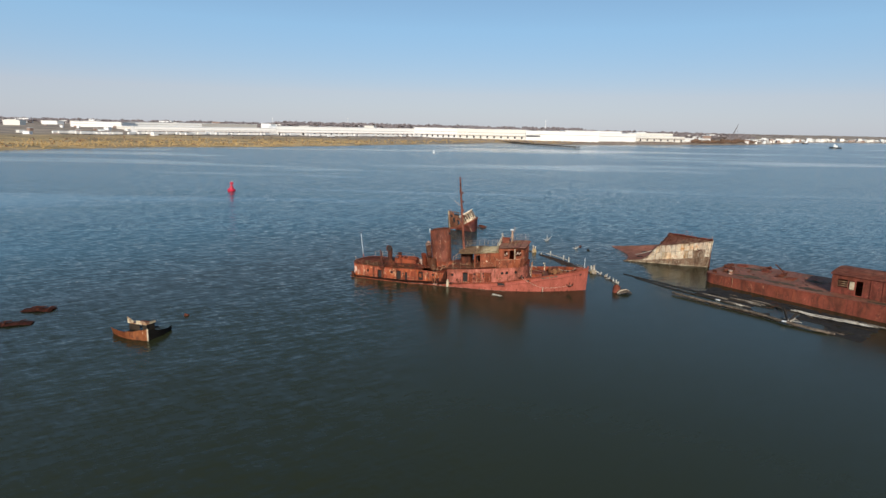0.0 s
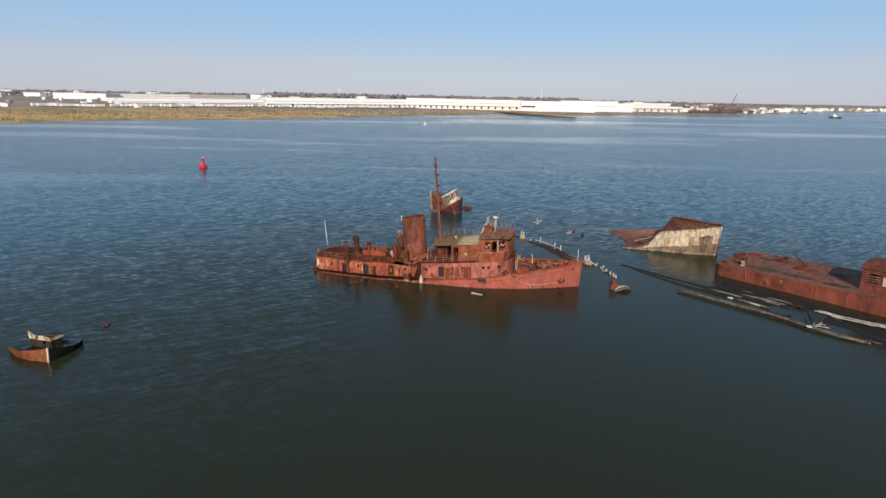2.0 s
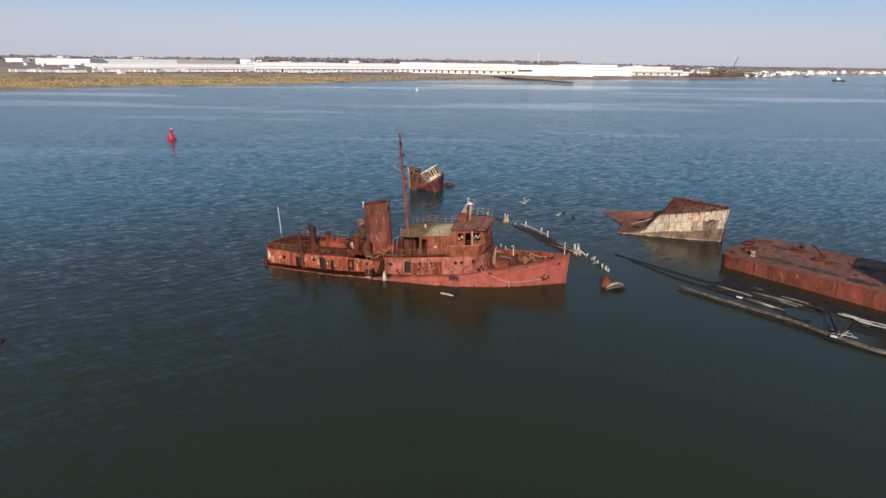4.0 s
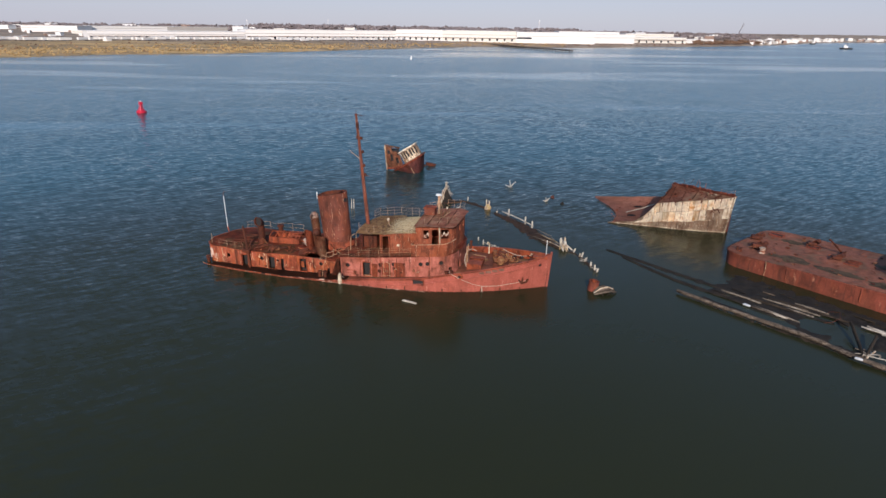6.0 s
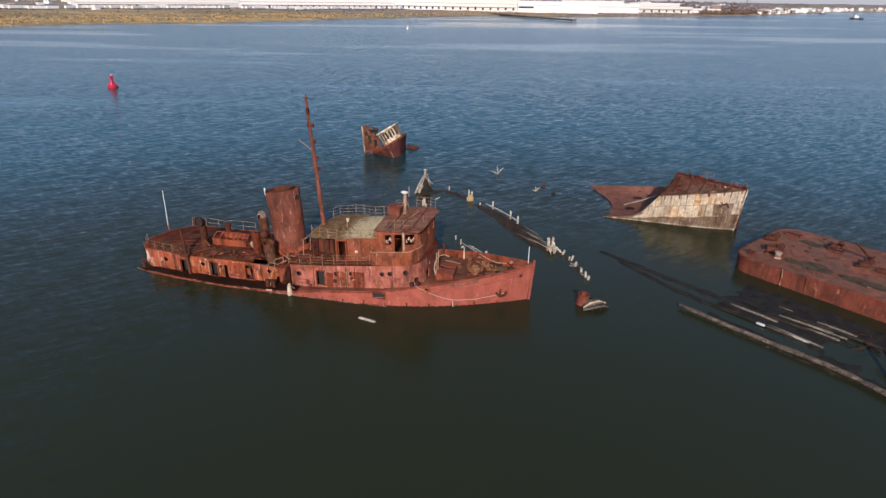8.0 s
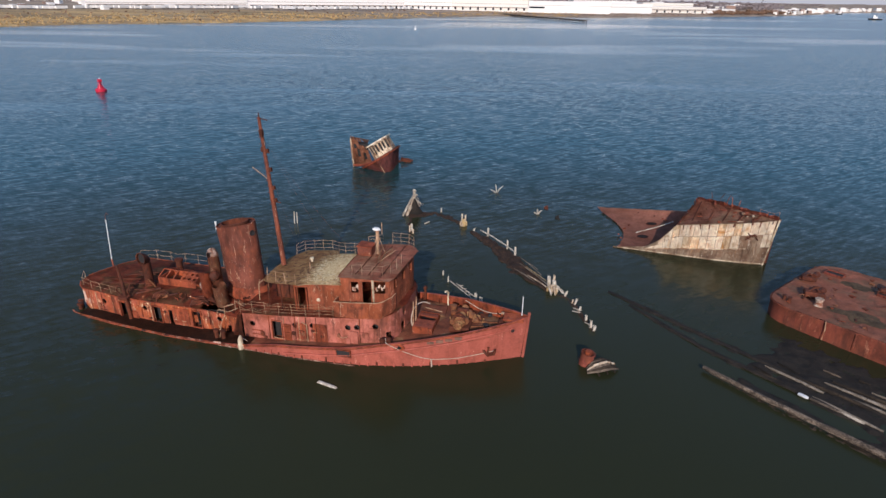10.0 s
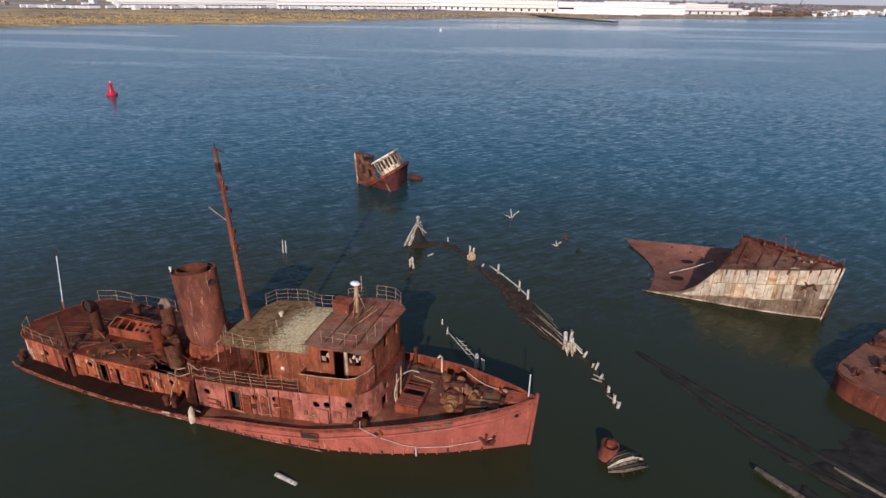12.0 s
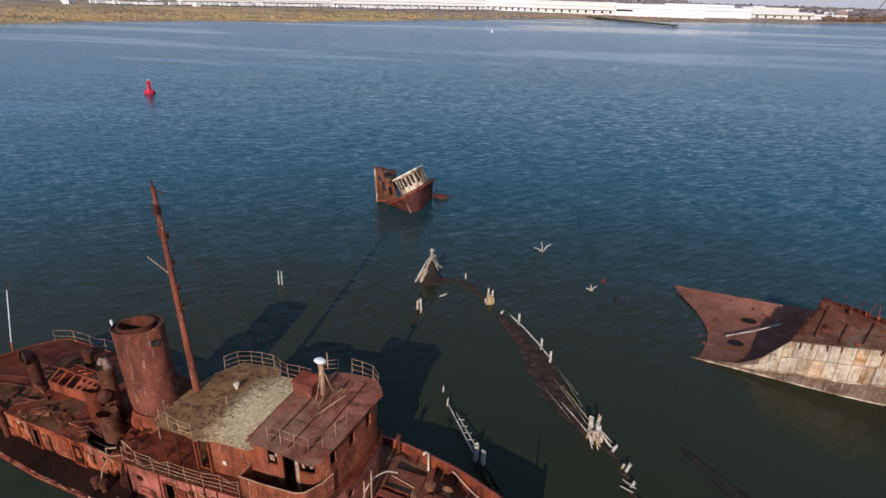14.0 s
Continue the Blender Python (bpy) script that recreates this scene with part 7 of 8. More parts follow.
# remains of the fore rail
b = bmesh.new()
tops = []
for uu, vv in ((13.7, 1.85), (14.3, 1.5), (14.8, 1.15), (15.2, 0.95)):
    f = Vector((uu, vv, near_top(min(uu, 15.2)) * 0.35 + far_top(uu) * 0.65 + 0.05))
    tops.append(f + Vector((rp3.uniform(-0.06, 0.06), 0, rp3.uniform(0.5, 0.75))))
    pipe(b, [f, tops[-1]], 0.016, 5)
pipe(b, tops, 0.011, 4)
pipe(b, [tops[-1], tops[-1] + Vector((-0.1, -0.3, -0.5))], 0.014, 4)
part("bow_rail", b, M_OLIVE, bow_w)
for k in range(17):      # upstanding scraps along the far edge
    uu = rp3.uniform(7.8, 15.0)
    b = bmesh.new()
    f = Vector((uu, far_w(uu) - 0.1, far_top(uu) + 0.1))
    h = rp3.uniform(0.05, 0.4)
    if k % 4 == 0:      # bent stanchion
        pipe(b, [f, f + Vector((rp3.uniform(-0.1, 0.1), 0, 0.5)), f + Vector((rp3.uniform(-0.25, 0.25), 0.05, rp3.uniform(0.8, 1.15)))], 0.028, 5)
    else:
        box(b, tuple(f + Vector((0, 0, h / 2))), (rp3.uniform(0.08, 0.3), 0.1, h), Euler((rp3.uniform(-0.4, 0.4), rp3.uniform(-0.4, 0.4), rp3.uniform(0, 3))).to_matrix(), 0.02)
    part("torn_edge", b, rp3.choice((M_DARK, M_DHOUSE, M_RUST, M_RUST)), bow_w)
# break bulkhead
bm = bmesh.new()
rows = []
for j in range(9):
    q = j / 8
    top = Vector((6.2 + 2.0 * q, 0.4 + 4.3 * q, 3.35 + 1.65 * q + 0.25 * noise.noise(Vector((j * 1.3, 1, 2)))))
    rows.append([top.lerp(Vector((6.0 + 2.4 * q, 0.4 + 5.4 * q, 0.2)), k / 4) + Vector((wob(j, k, 0, 0.15), 0, 0)) for k in range(5)])
grid(bm, rows)
bmesh.ops.solidify(bm, geom=bm.faces[:], thickness=0.08)
part("break_bulkhead", bm, M_DARK, bow_w)
# torn frame ends standing along the break
rt = random.Random(8)
for j in range(11):
    q = j / 10
    b = bmesh.new()
    h = rt.uniform(0.15, 0.5)
    box(b, (6.2 + 2.0 * q, 0.42 + 4.3 * q, 3.42 + 1.62 * q + h / 2 - 0.15), (0.1, 0.16, h), Euler((rt.uniform(-0.3, 0.3), rt.uniform(-0.4, 0.1), rt.uniform(0, 1))).to_matrix(), 0.02)
    part("torn_frame", b, M_DHOUSE if j % 4 == 1 else M_DARK, bow_w)
# deck beams laid bare across the forecastle
for u, q0, q1 in ((7.4, 0.15, 0.9), (8.9, 0.05, 0.6), (10.2, 0.1, 0.95), (11.5, 0.08, 0.7), (12.8, 0.1, 0.9)):
    b = bmesh.new()
    ends = []
    for q in (q0, (q0 + q1) / 2, q1):
        uu = u + 1.2 * q
        ends.append((uu, 0.4 + (far_w(max(uu, 8.2)) - 0.4) * q, near_top(u) + (far_top(uu) - near_top(u)) * q - 0.12 * math.sin(math.pi * q) + 0.1))
    pipe(b, ends, 0.055, 5)
    part("deck_beam", b, M_DARK, bow_w)
# sunken main deck, curled up along its far side
bm = bmesh.new()
rows = []
for i in range(19):
    q = i / 18
    row = []
    for j in range(17):
        s = j / 16
        v = 0.3 + s * 11.6
        u0 = -0.1 + (0.7 - 2.9 * s ** 1.6) + 1.15 * math.sin(math.pi * min(1, s * 1.1)) + 0.12 * noise.noise(Vector((s * 9, 0, 0)))
        u1 = 6.1 + 2.4 * min(1, s / 0.45)
        u = u0 + (u1 - u0) * q
        z = 0.12 + 0.55 * q ** 1.3 + 0.35 * max(0, s - 0.2) * q + (0.55 + 0.75 * q) * max(0, (s - 0.72) / 0.28) ** 1.6 * (0.45 + 0.55 * q) - 0.04 * math.sin(math.pi * min(1, s * 1.5)) * (1 - q)
        row.append(Vector((u, v + 0.3 * math.sin(q * 3) * s - 3.3 * s * s * q, z + wob(u, v, 0, 0.06))))
    rows.append(row)
grid(bm, rows)
bmesh.ops.solidify(bm, geom=bm.faces[:], thickness=0.08)
part("sunken_deck", bm, rusted("pink_brown_deck", (0.43, 0.19, 0.13), (0.36, 0.15, 0.095), (0.22, 0.10, 0.065), 0.48, 0.35, 0.05, mottled=0.88), bow_w, "sunken rust-brown deck plate curled at its far edge")
sunk = rows
for hu, hv in ((4.15, 7.6), (3.2, 3.6)):
    near_p = min((p for row in sunk for p in row), key=lambda p: (p.x - hu) ** 2 + (p.y - hv) ** 2)
    for nm, r0, r1, dzz, mat in (("manhole_rim", 0.46, 0.53, 0.04, M_DARK), ("manhole", 0.0, 0.47, 0.03, M_BLACK)):
        b = bmesh.new()
        lathe(b, [(r0, dzz - 0.03), (r1, dzz - 0.03), (r1, dzz), (r0, dzz), (r0, dzz - 0.03)] if r0 else [(r1, dzz), (0.0, dzz)], Matrix.Translation((hu, hv, near_p.z + 0.06)) @ Matrix.Rotation(radians(-4), 4, "Y") @ Matrix.Diagonal((1.15, 0.95, 1, 1)), 18)
        part(nm, b, mat, bow_w)
b = bmesh.new()
pipe(b, [(2.45, 3.9, 0.6), (4.5, 5.2, 1.0), (6.3, 6.4, 1.5)], 0.055, 7)
part("fallen_pole", b, M_GUANO, bow_w, "pale fallen pole")
for i in range(34):
    b = bmesh.new()
    if i < 24:
        q = rp3.random()
        p = Vector((8.0 + 6.2 * rp3.random(), 0, 0))
        w1 = far_w(max(p.x, 8.2)) * 0.8
        p.y = 0.7 + (w1 - 0.7) * q
        p.z = near_top(p.x) + (far_top(p.x) - near_top(p.x)) * q + 0.12
    else:
        p = Vector((rp3.uniform(8.2, 14.4), 0.6, 0))
        p.z = near_top(p.x) + 0.12
        if i > 28:
            p.y = far_w(p.x) - 0.5
            p.z = far_top(p.x) + 0.08
    if i % 4:
        d = Vector((rp3.uniform(-1, 1), rp3.uniform(-0.3, 0.3), rp3.uniform(0.02, 0.2))) * 0.9
        pipe(b, [p, p + d * 0.6, p + d], 0.035, 5)
    else:
        box(b, tuple(p), (rp3.uniform(0.15, 0.4), 0.2, rp3.uniform(0.1, 0.22)), Euler((0.2, 0.1, rp3.uniform(0, 3))).to_matrix(), 0.03)
    part("scrap_piece", b, rp3.choice((M_DARK, M_DARK, M_DHOUSE, M_RUST, M_CREAM)), bow_w)

# ---------- heeled pilothouse boat ----------
# built upright with its stem towards the viewer, then heeled
PH0 = Matrix.Translation((5.6, 134.0, 1.0)) @ Matrix.Rotation(radians(-31), 4, "Y") @ Matrix.Rotation(radians(-8), 4, "X")
PH = Matrix.Translation((0.45, -1.5, 0.36)) @ PH0
ph = thing("sunken_boat", PH, "heeled rusted boat with a white pilothouse, half sunk", "shipwreck")
bm = bmesh.new()
rows = []
for z, k in ((-3.2, 0.30), (-1.4, 0.66), (-0.2, 0.97), (0.35, 1.05), (0.36, 0.98), (0.02, 0.97)):
    plan = [(-3.7, 3.6), (-3.65, 1.0), (-3.0, -0.9), (-1.6, -2.3), (0.0, -3.0), (1.35, -2.35), (2.2, -1.0), (2.5, 1.0), (2.55, 3.6)]
    rows.append([Vector((x * k, y * (0.88 + 0.12 * k if y < 0 else 1), z - (0.25 if y < -2 else 0) * (z < 0))) for x, y in plan])
vs = grid(bm, rows)
bmesh.ops.solidify(bm, geom=bm.faces[:], thickness=0.06)
part("hull", bm, rusted("dull_red_boat_paint", (0.22, 0.07, 0.06), (0.17, 0.06, 0.04), (0.08, 0.035, 0.03), 0.45, 0.9, 0.4), ph)
b = bmesh.new()
slab(b, [(-3.5, 3.6), (-3.4, 0.8), (-2.8, -0.9), (-1.5, -2.1), (0, -2.75), (1.2, -2.15), (2.05, -0.95), (2.4, 0.8), (2.45, 3.6)], lambda x, y: 0.05, 0.1)
part("deck", b, M_DECK, ph)
b = bmesh.new()
box(b, (0, -2.86, -1.15), (0.12, 0.2, 2.6), Matrix.Rotation(radians(-5), 3, "X"), 0.03)
part("stem", b, M_RAIL, ph)
b = bmesh.new()
pipe(b, [(x * 1.07, y * 1.05, 0.1) for x, y in plan], 0.13, 6)
part("rubbing_strake", b, M_RUST, ph)
WPH = [(-0.9, 2.6), (-0.9, -0.3), (0.2, -1.1), (1.4, -1.1), (2.35, -0.3), (2.35, 2.6), (-0.9, 2.6)]
acc_p, at_p = along(WPH)
wl = []
for k in range(2):
    wl.append((acc_p[0] + 0.5 + 1.25 * k, acc_p[0] + 1.3 + 1.25 * k, 0.9, 2.15))
for a0, a1 in ((acc_p[1], acc_p[2]), (acc_p[2], acc_p[3]), (acc_p[3], acc_p[4])):
    L = a1 - a0
    wl += [(a0 + 0.1, a0 + L / 2 - 0.13, 0.95, 2.15), (a0 + L / 2 + 0.13, a1 - 0.1, 0.8, 2.15), (a0 + L / 2 - 0.06, a0 + L / 2 + 0.02, 0.2, 0.85)]
wl.append((acc_p[4] + 0.5, acc_p[4] + 1.4, 1.2, 2.1))
bm = bmesh.new()
wall(bm, WPH, lambda u: 0.05, 2.4, holes=wl, thick=0.09)
phs = part("pilothouse", bm, M_STAIN, ph, "cream pilothouse with empty windows")
b = bmesh.new()
slab(b, [(x * 1.0 + (x - 1) * 0.14, y * 1.0 + (y - 0.7) * 0.18) for x, y in WPH[:-1]], lambda x, y: 2.62, 0.2)
part("roof", b, M_PANEL, phs)
# added black block, painting the shade seen through the windows
b = bmesh.new()
box(b, (0.75, 0.9, 1.25), (2.75, 2.8, 2.2))
part("dark_interior", b, M_BLACK, phs)
inv = PH0.inverted()
# second black block, painting shade behind the cabin side
b = bmesh.new()
box(b, (0, 0, 0), (2.0, 1.6, 3.0))
bmesh.ops.transform(b, verts=b.verts[:], matrix=inv @ Matrix.Translation((2.4, 135.0, 1.6)))
part("dark_interior", b, M_BLACK, ph)


def side_wall(a, b2, ta, tb, mat, nm, lab="", cells=((0, 0),)):
    """A plated cabin side between two feet and two heads, given in the world."""
    q = bmesh.new()
    rws = []
    for i in range(7):
        f, t = Vector(a).lerp(Vector(b2), i / 6), Vector(ta).lerp(Vector(tb), i / 6)
        rws.append([inv @ f.lerp(t, k / 6) for k in range(7)])
    grid(q, rws, skip=lambda i, k: (i, k) in cells)
    bmesh.ops.solidify(q, geom=q.faces[:], thickness=0.08)
    return part(nm, q, mat, ph, lab)


side_wall((1.25, 134.0, -0.4), (4.3, 132.7, 0.8), (0.85, 134.6, 3.9), (3.4, 133.3, 3.35), rusted("ochre_cabin_rust", (0.38, 0.16, 0.085), (0.24, 0.09, 0.042), (0.08, 0.035, 0.022), 0.5, 0.9, 0.7, pale=(0.66, 0.50, 0.34)), "side_cabin", "rusty cabin side with empty openings", {(2, 3), (2, 2), (4, 1), (4, 2), (3, 5), (4, 5), (5, 5), (5, 4), (1, 4)})
side_wall((1.2, 134.0, -0.4), (0.9, 137.5, -0.4), (0.8, 134.6, 3.9), (0.7, 137.5, 3.6), M_CREAM, "cabin_end", "pale flaking cabin end", ())
side_wall((0.8, 134.55, 3.95), (3.45, 133.25, 3.4), (0.9, 136.4, 3.7), (3.6, 135.8, 3.4), M_OLIVE, "side_roof", "", {(3, 2), (3, 3), (4, 0), (5, 0), (5, 1), (4, 1)})
b = bmesh.new()
pipe(b, [inv @ Vector((1.3, 133.85, -0.5)), inv @ Vector((0.9, 134.4, 3.95))], 0.13, 6)
part("corner_post", b, M_STAIN, ph, "pale flaking corner post")
b = bmesh.new()
pipe(b, [inv @ Vector((1.3, 133.7, -0.1)), inv @ Vector((2.6, 133.1, 0.05)), inv @ Vector((4.4, 132.4, 0.75))], 0.16, 6)
part("rubbing_strake", b, M_RUST, ph)
for k in range(4):
    b = bmesh.new()
    p0 = inv @ Vector((1.0 + 0.5 * k, 134.5 - 0.3 * k, 3.9 - 0.1 * k))
    pipe(b, [p0, p0 + Vector((0.15, -0.1, 0.35 + 0.1 * (k % 2)))], 0.07, 5)
    part("roof_stub", b, M_OLIVE, ph)
b = bmesh.new()
slab(b, [(-1.0, 6.0), (-0.9, 2.6), (2.0, 2.6), (1.4, 6.0)], lambda x, y: 2.3 - 0.25 * (y - 2.6), 0.1)
part("after_roof", b, M_DECK, ph)
deb = thing("wreckage", Matrix.Translation((9.7, 135.6, 0.0)), "dark rusty wreckage breaking the surface beside the boat", "wreckage", "wreckage")
b = bmesh.new()
box(b, (0, 0, 0.25), (1.7, 0.8, 0.5), Euler((0.2, 0.25, 0.3)).to_matrix(), 0.1)
pipe(b, [(-1.2, 0, 0.05), (0, 0.1, 0.5), (1.1, 0.2, 0.15)], 0.12)
part("scrap_plate", b, M_DARK, deb)

# ---------- small sunken hull ----------
SW = Matrix.Translation((-34.9, 60.3, 0.0)) @ Matrix.Rotation(radians(0), 4, "Z")
sw = thing("sunken_hull", SW, "orange-rusted bow of a small sunken hull", "shipwreck")
stem_t, stem_b = Vector((2.55, -2.5, 1.25)), Vector((2.75, -3.0, -0.9))
# sunlit near side in orange rust; far side's shade painted as near-black
for side, end_t, end_b, mat in (("near", Vector((-2.6, -0.7, 0.75)), Vector((-2.3, -0.6, -0.9)), rusted("orange_rust", (0.42, 0.15, 0.05), (0.30, 0.09, 0.03), (0.12, 0.05, 0.03), 0.5, 0.9, 0.4, pale=(0.80, 0.66, 0.46))), ("far", Vector((3.4, 1.3, 0.5)), Vector((3.3, 1.2, -0.9)), M_SODDEN)):
    bm = bmesh.new()
    rows = []
    for i in range(13):
        q = i / 12
        bulge = Vector((-0.35, -0.9, 0)) if side == "near" else Vector((0.8, 0.0, 0))
        top = stem_t.lerp(end_t, q) + bulge * math.sin(math.pi * q) * 0.6 + Vector((0, 0, -0.22 * math.sin(math.pi * q) + 0.1 * noise.noise(Vector((i * 1.7, 0, 2)))))
        bot = stem_b.lerp(end_b, q) + bulge * math.sin(math.pi * q) * 0.5
        rows.append([top.lerp(bot, k / 5) for k in range(6)])
    grid(bm, rows)
    bmesh.ops.solidify(bm, geom=bm.faces[:], thickness=0.08)
    part("side_plating", bm, mat, sw)
b = bmesh.new()
pipe(b, [stem_t + Vector((0, 0, 0.05)), stem_b], 0.09, 6)
part("stem", b, M_CREAM, sw)
b = bmesh.new()
grid(b, [[(-1.6 + 3.6 * i / 6, -1.0 + 3.0 * j / 5, 0.0 + wob(i, j, 1, 0.08)) for j in range(6)] for i in range(7)])
bmesh.ops.solidify(b, geom=b.faces[:], thickness=0.08)
part("deck", b, M_SODDEN, sw)
bm = bmesh.new()
wall(bm, [(-1.3, 0.7), (-0.6, 0.45), (1.0, 0.05), (1.4, 1.2)], lambda u: -0.1, 0.95, holes=[(1.5, 1.9, 0.15, 0.9)], thick=0.08)
part("cabin_wall", bm, M_WET, sw, "dark cabin wall")
bm = bmesh.new()
wall(bm, [(-1.5, 0.75), (-0.7, 0.42), (1.1, 0.0), (1.6, 1.2)], lambda u: 0.8, lambda s: float(np.interp(s, [0, 0.7, 0.9, 1.7, 2.2, 3.0, 4.0], [0.75, 0.6, 0.3, 0.5, 0.2, 0.35, 0.2])), holes=[(0.95, 1.3, 0.12, 0.38)], thick=0.1)
part("cabin_remnant", bm, rusted("flaking_cabin_paint", (0.86, 0.74, 0.50), (0.30, 0.15, 0.075), (0.08, 0.045, 0.03), 0.47, 1.2, 0.3), sw, "pale torn remains of a cabin")
for x, y in ((-1.3, 0.78), (-0.3, 0.45), (1.05, 0.15), (1.35, 1.2)):
    b = bmesh.new()
    pipe(b, [(x, y, -0.2), (x, y, 1.1)], 0.07, 6)
    part("cabin_post", b, M_SODDEN, sw)
b = bmesh.new()
pipe(b, [(-1.3, 1.5, 0.2), (-0.2, 1.4, 0.8), (1.2, 1.2, 0.75)], 0.09, 6)
part("cabin_beam", b, M_DARK, sw)
for x, y, l, w, rot in ((-50.2, 61.7, 3.4, 1.7, 20), (-51.2, 67.0, 3.6, 1.9, 8)):
    t = thing("wreckage", pose(x, y, 0, 0, 0, rot), "brown rusty wreck plates just above the water", "wreckage", "wreckage")
    bm = bmesh.new()
    grid(bm, [[(-l / 2 + l * i / 7, -w / 2 + w * j / 4, 0.35 * math.cos((i - 3.5) / 4) * math.cos((j - 2) / 2.2) - 0.08 + 0.12 * noise.noise(Vector((i, j, x)))) for j in range(5)] for i in range(8)])
    bmesh.ops.solidify(bm, geom=bm.faces[:], thickness=0.1)
    part("deck_plate", bm, M_DARK, t)
    for k in range(4):
        b = bmesh.new()
        px = rr.uniform(-l / 2, l / 2)
        pipe(b, [(px, -w / 3, 0.1), (px + 0.2, 0, 0.45), (px + 0.6, w / 3, 0.35)], 0.07, 5)
        part("bent_frame", b, M_DARK, t)
for x, y in ((-31.9, 66.2), (29.9, 111.3), (29.1, 114.8)):
    t = thing("wreckage", pose(x, y, 0, 0, 0, x * 9), "small dark red scrap standing out of the water", "wreckage", "wreckage")
    b = bmesh.new()
    pipe(b, [(-0.5, 0, -0.3), (-0.1, 0.1, 0.12), (0.0, 0.1, 0.3)], 0.10)
    box(b, (0.25, 0, 0.0), (0.8, 0.45, 0.25), Euler((0.3, 0.4, 0.2)).to_matrix(), 0.06)
    part("scrap_plate", b, M_SODDEN if x > 29.5 else M_DARK, t)

# ---------- old pilings, fallen beams and drift timber ----------
rt = random.Random(77)


def beam(name, pts, w, h, mat, label, category="timber", group="", split=0.0, wobble=0.05):
    """A worn squared timber or log along points."""
    t = thing(name, Matrix.Translation(pts[0]), label, category, group)
    o = Vector(pts[0])
    pp = [Vector(p) - o for p in pts]
    acc = [0.0]
    for a, c in zip(pp, pp[1:]):
        acc.append(acc[-1] + (c - a).length)
    n = max(4, int(acc[-1] / 0.7))
    rows = []
    for i in range(n + 1):
        s = acc[-1] * i / n
        k = max(0, min(len(pp) - 2, int(np.searchsorted(acc, s, "right")) - 1))
        f = (s - acc[k]) / (acc[k + 1] - acc[k])
        c = pp[k].lerp(pp[k + 1], f)
        d = (pp[k + 1] - pp[k]).normalized()
        sd = Vector((-d.y, d.x, 0)).normalized()
        up = Vector((0, 0, 1))
        e = 0.75 if i in (0, n) else 1.0
        ring = []
        for a in range(8):
            an = 2 * math.pi * (a + 0.5) / 8
            rx = w / 2 * e * (1 + rt.uniform(-wobble, wobble) * 3)
            rz = h / 2 * e * (1 + rt.uniform(-wobble, wobble) * 3)
            ring.append(c + sd * (rx * math.cos(an)) + up * (rz * math.sin(an)))
        rows.append(ring)
    b = bmesh.new()
    vs = grid(b, rows, closed=True)
    b.faces.new(vs[0])
    b.faces.new(vs[-1])
    part("log", b, mat, t, smooth=50)
    return t


def pile(x, y, h, r, mat, lean=(0, 0), label="weathered timber pile standing in the water", name="timber_pile", z0=-0.8):
    t = thing(name, Matrix.Translation((x, y, 0)), label, "pile", "timber piles")
    b = bmesh.new()
    rows = []
    n = 10
    for k in range(6):
        q = k / 5
        z = z0 + (h - z0) * q
        rows.append([Vector((lean[0] * max(0, z) + r * (1 - 0.1 * q) * (1 + rt.uniform(-0.08, 0.08)) * math.cos(2 * math.pi * i / n), lean[1] * max(0, z) + r * (1 - 0.1 * q) * (1 + rt.uniform(-0.08, 0.08)) * math.sin(2 * math.pi * i / n), z + (rt.uniform(-0.12, 0.12) if k == 5 else 0))) for i in range(n)])
    vs = grid(b, rows, closed=True)
    c = b.verts.new(sum((v.co for v in vs[-1]), Vector()) / n - Vector((0, 0, 0.05)))
    for i in range(n):
        b.faces.new((vs[-1][i], vs[-1][(i + 1) % n], c))
    part("shaft", b, mat, t, smooth=60)
    return t


def weed(name, pts, width, label, lift=0.0, mat=None):
    """A ragged low bank of weed and silt just breaking the surface."""
    pp = [Vector((*p, 0)) for p in pts]
    acc, at = along([(p.x, p.y) for p in pp])
    n = int(acc[-1] / 0.16)
    b = bmesh.new()
    rows = []
    for i in range(n + 1):
        p, nn = at(acc[-1] * i / n)
        w = width * (0.7 + 0.5 * noise.noise(Vector((i * 0.11, width, 5)))) * min(1.0, 0.25 + 3 * min(i, n - i) / n)
        row = []
        for j in range(17):
            q = j / 8 - 1
            x, y = p.x + nn.x * w * q, p.y + nn.y * w * q
            z = 0.10 * (1 - q * q) - 0.07 + lift + 0.13 * noise.noise(Vector((x * 1.7, y * 1.7, 1))) + 0.12 * noise.noise(Vector((x * 6, y * 6, 2)))
            row.append((x, y, z if abs(q) < 0.99 else -0.3))
        rows.append(row)
    grid(b, rows)
    return tagged(part(name, b, mat or M_WEED, None), label, "weed bank", kind="stuff")


LAB_BEAM = "grey weathered beam of the collapsed pier lying at the surface"
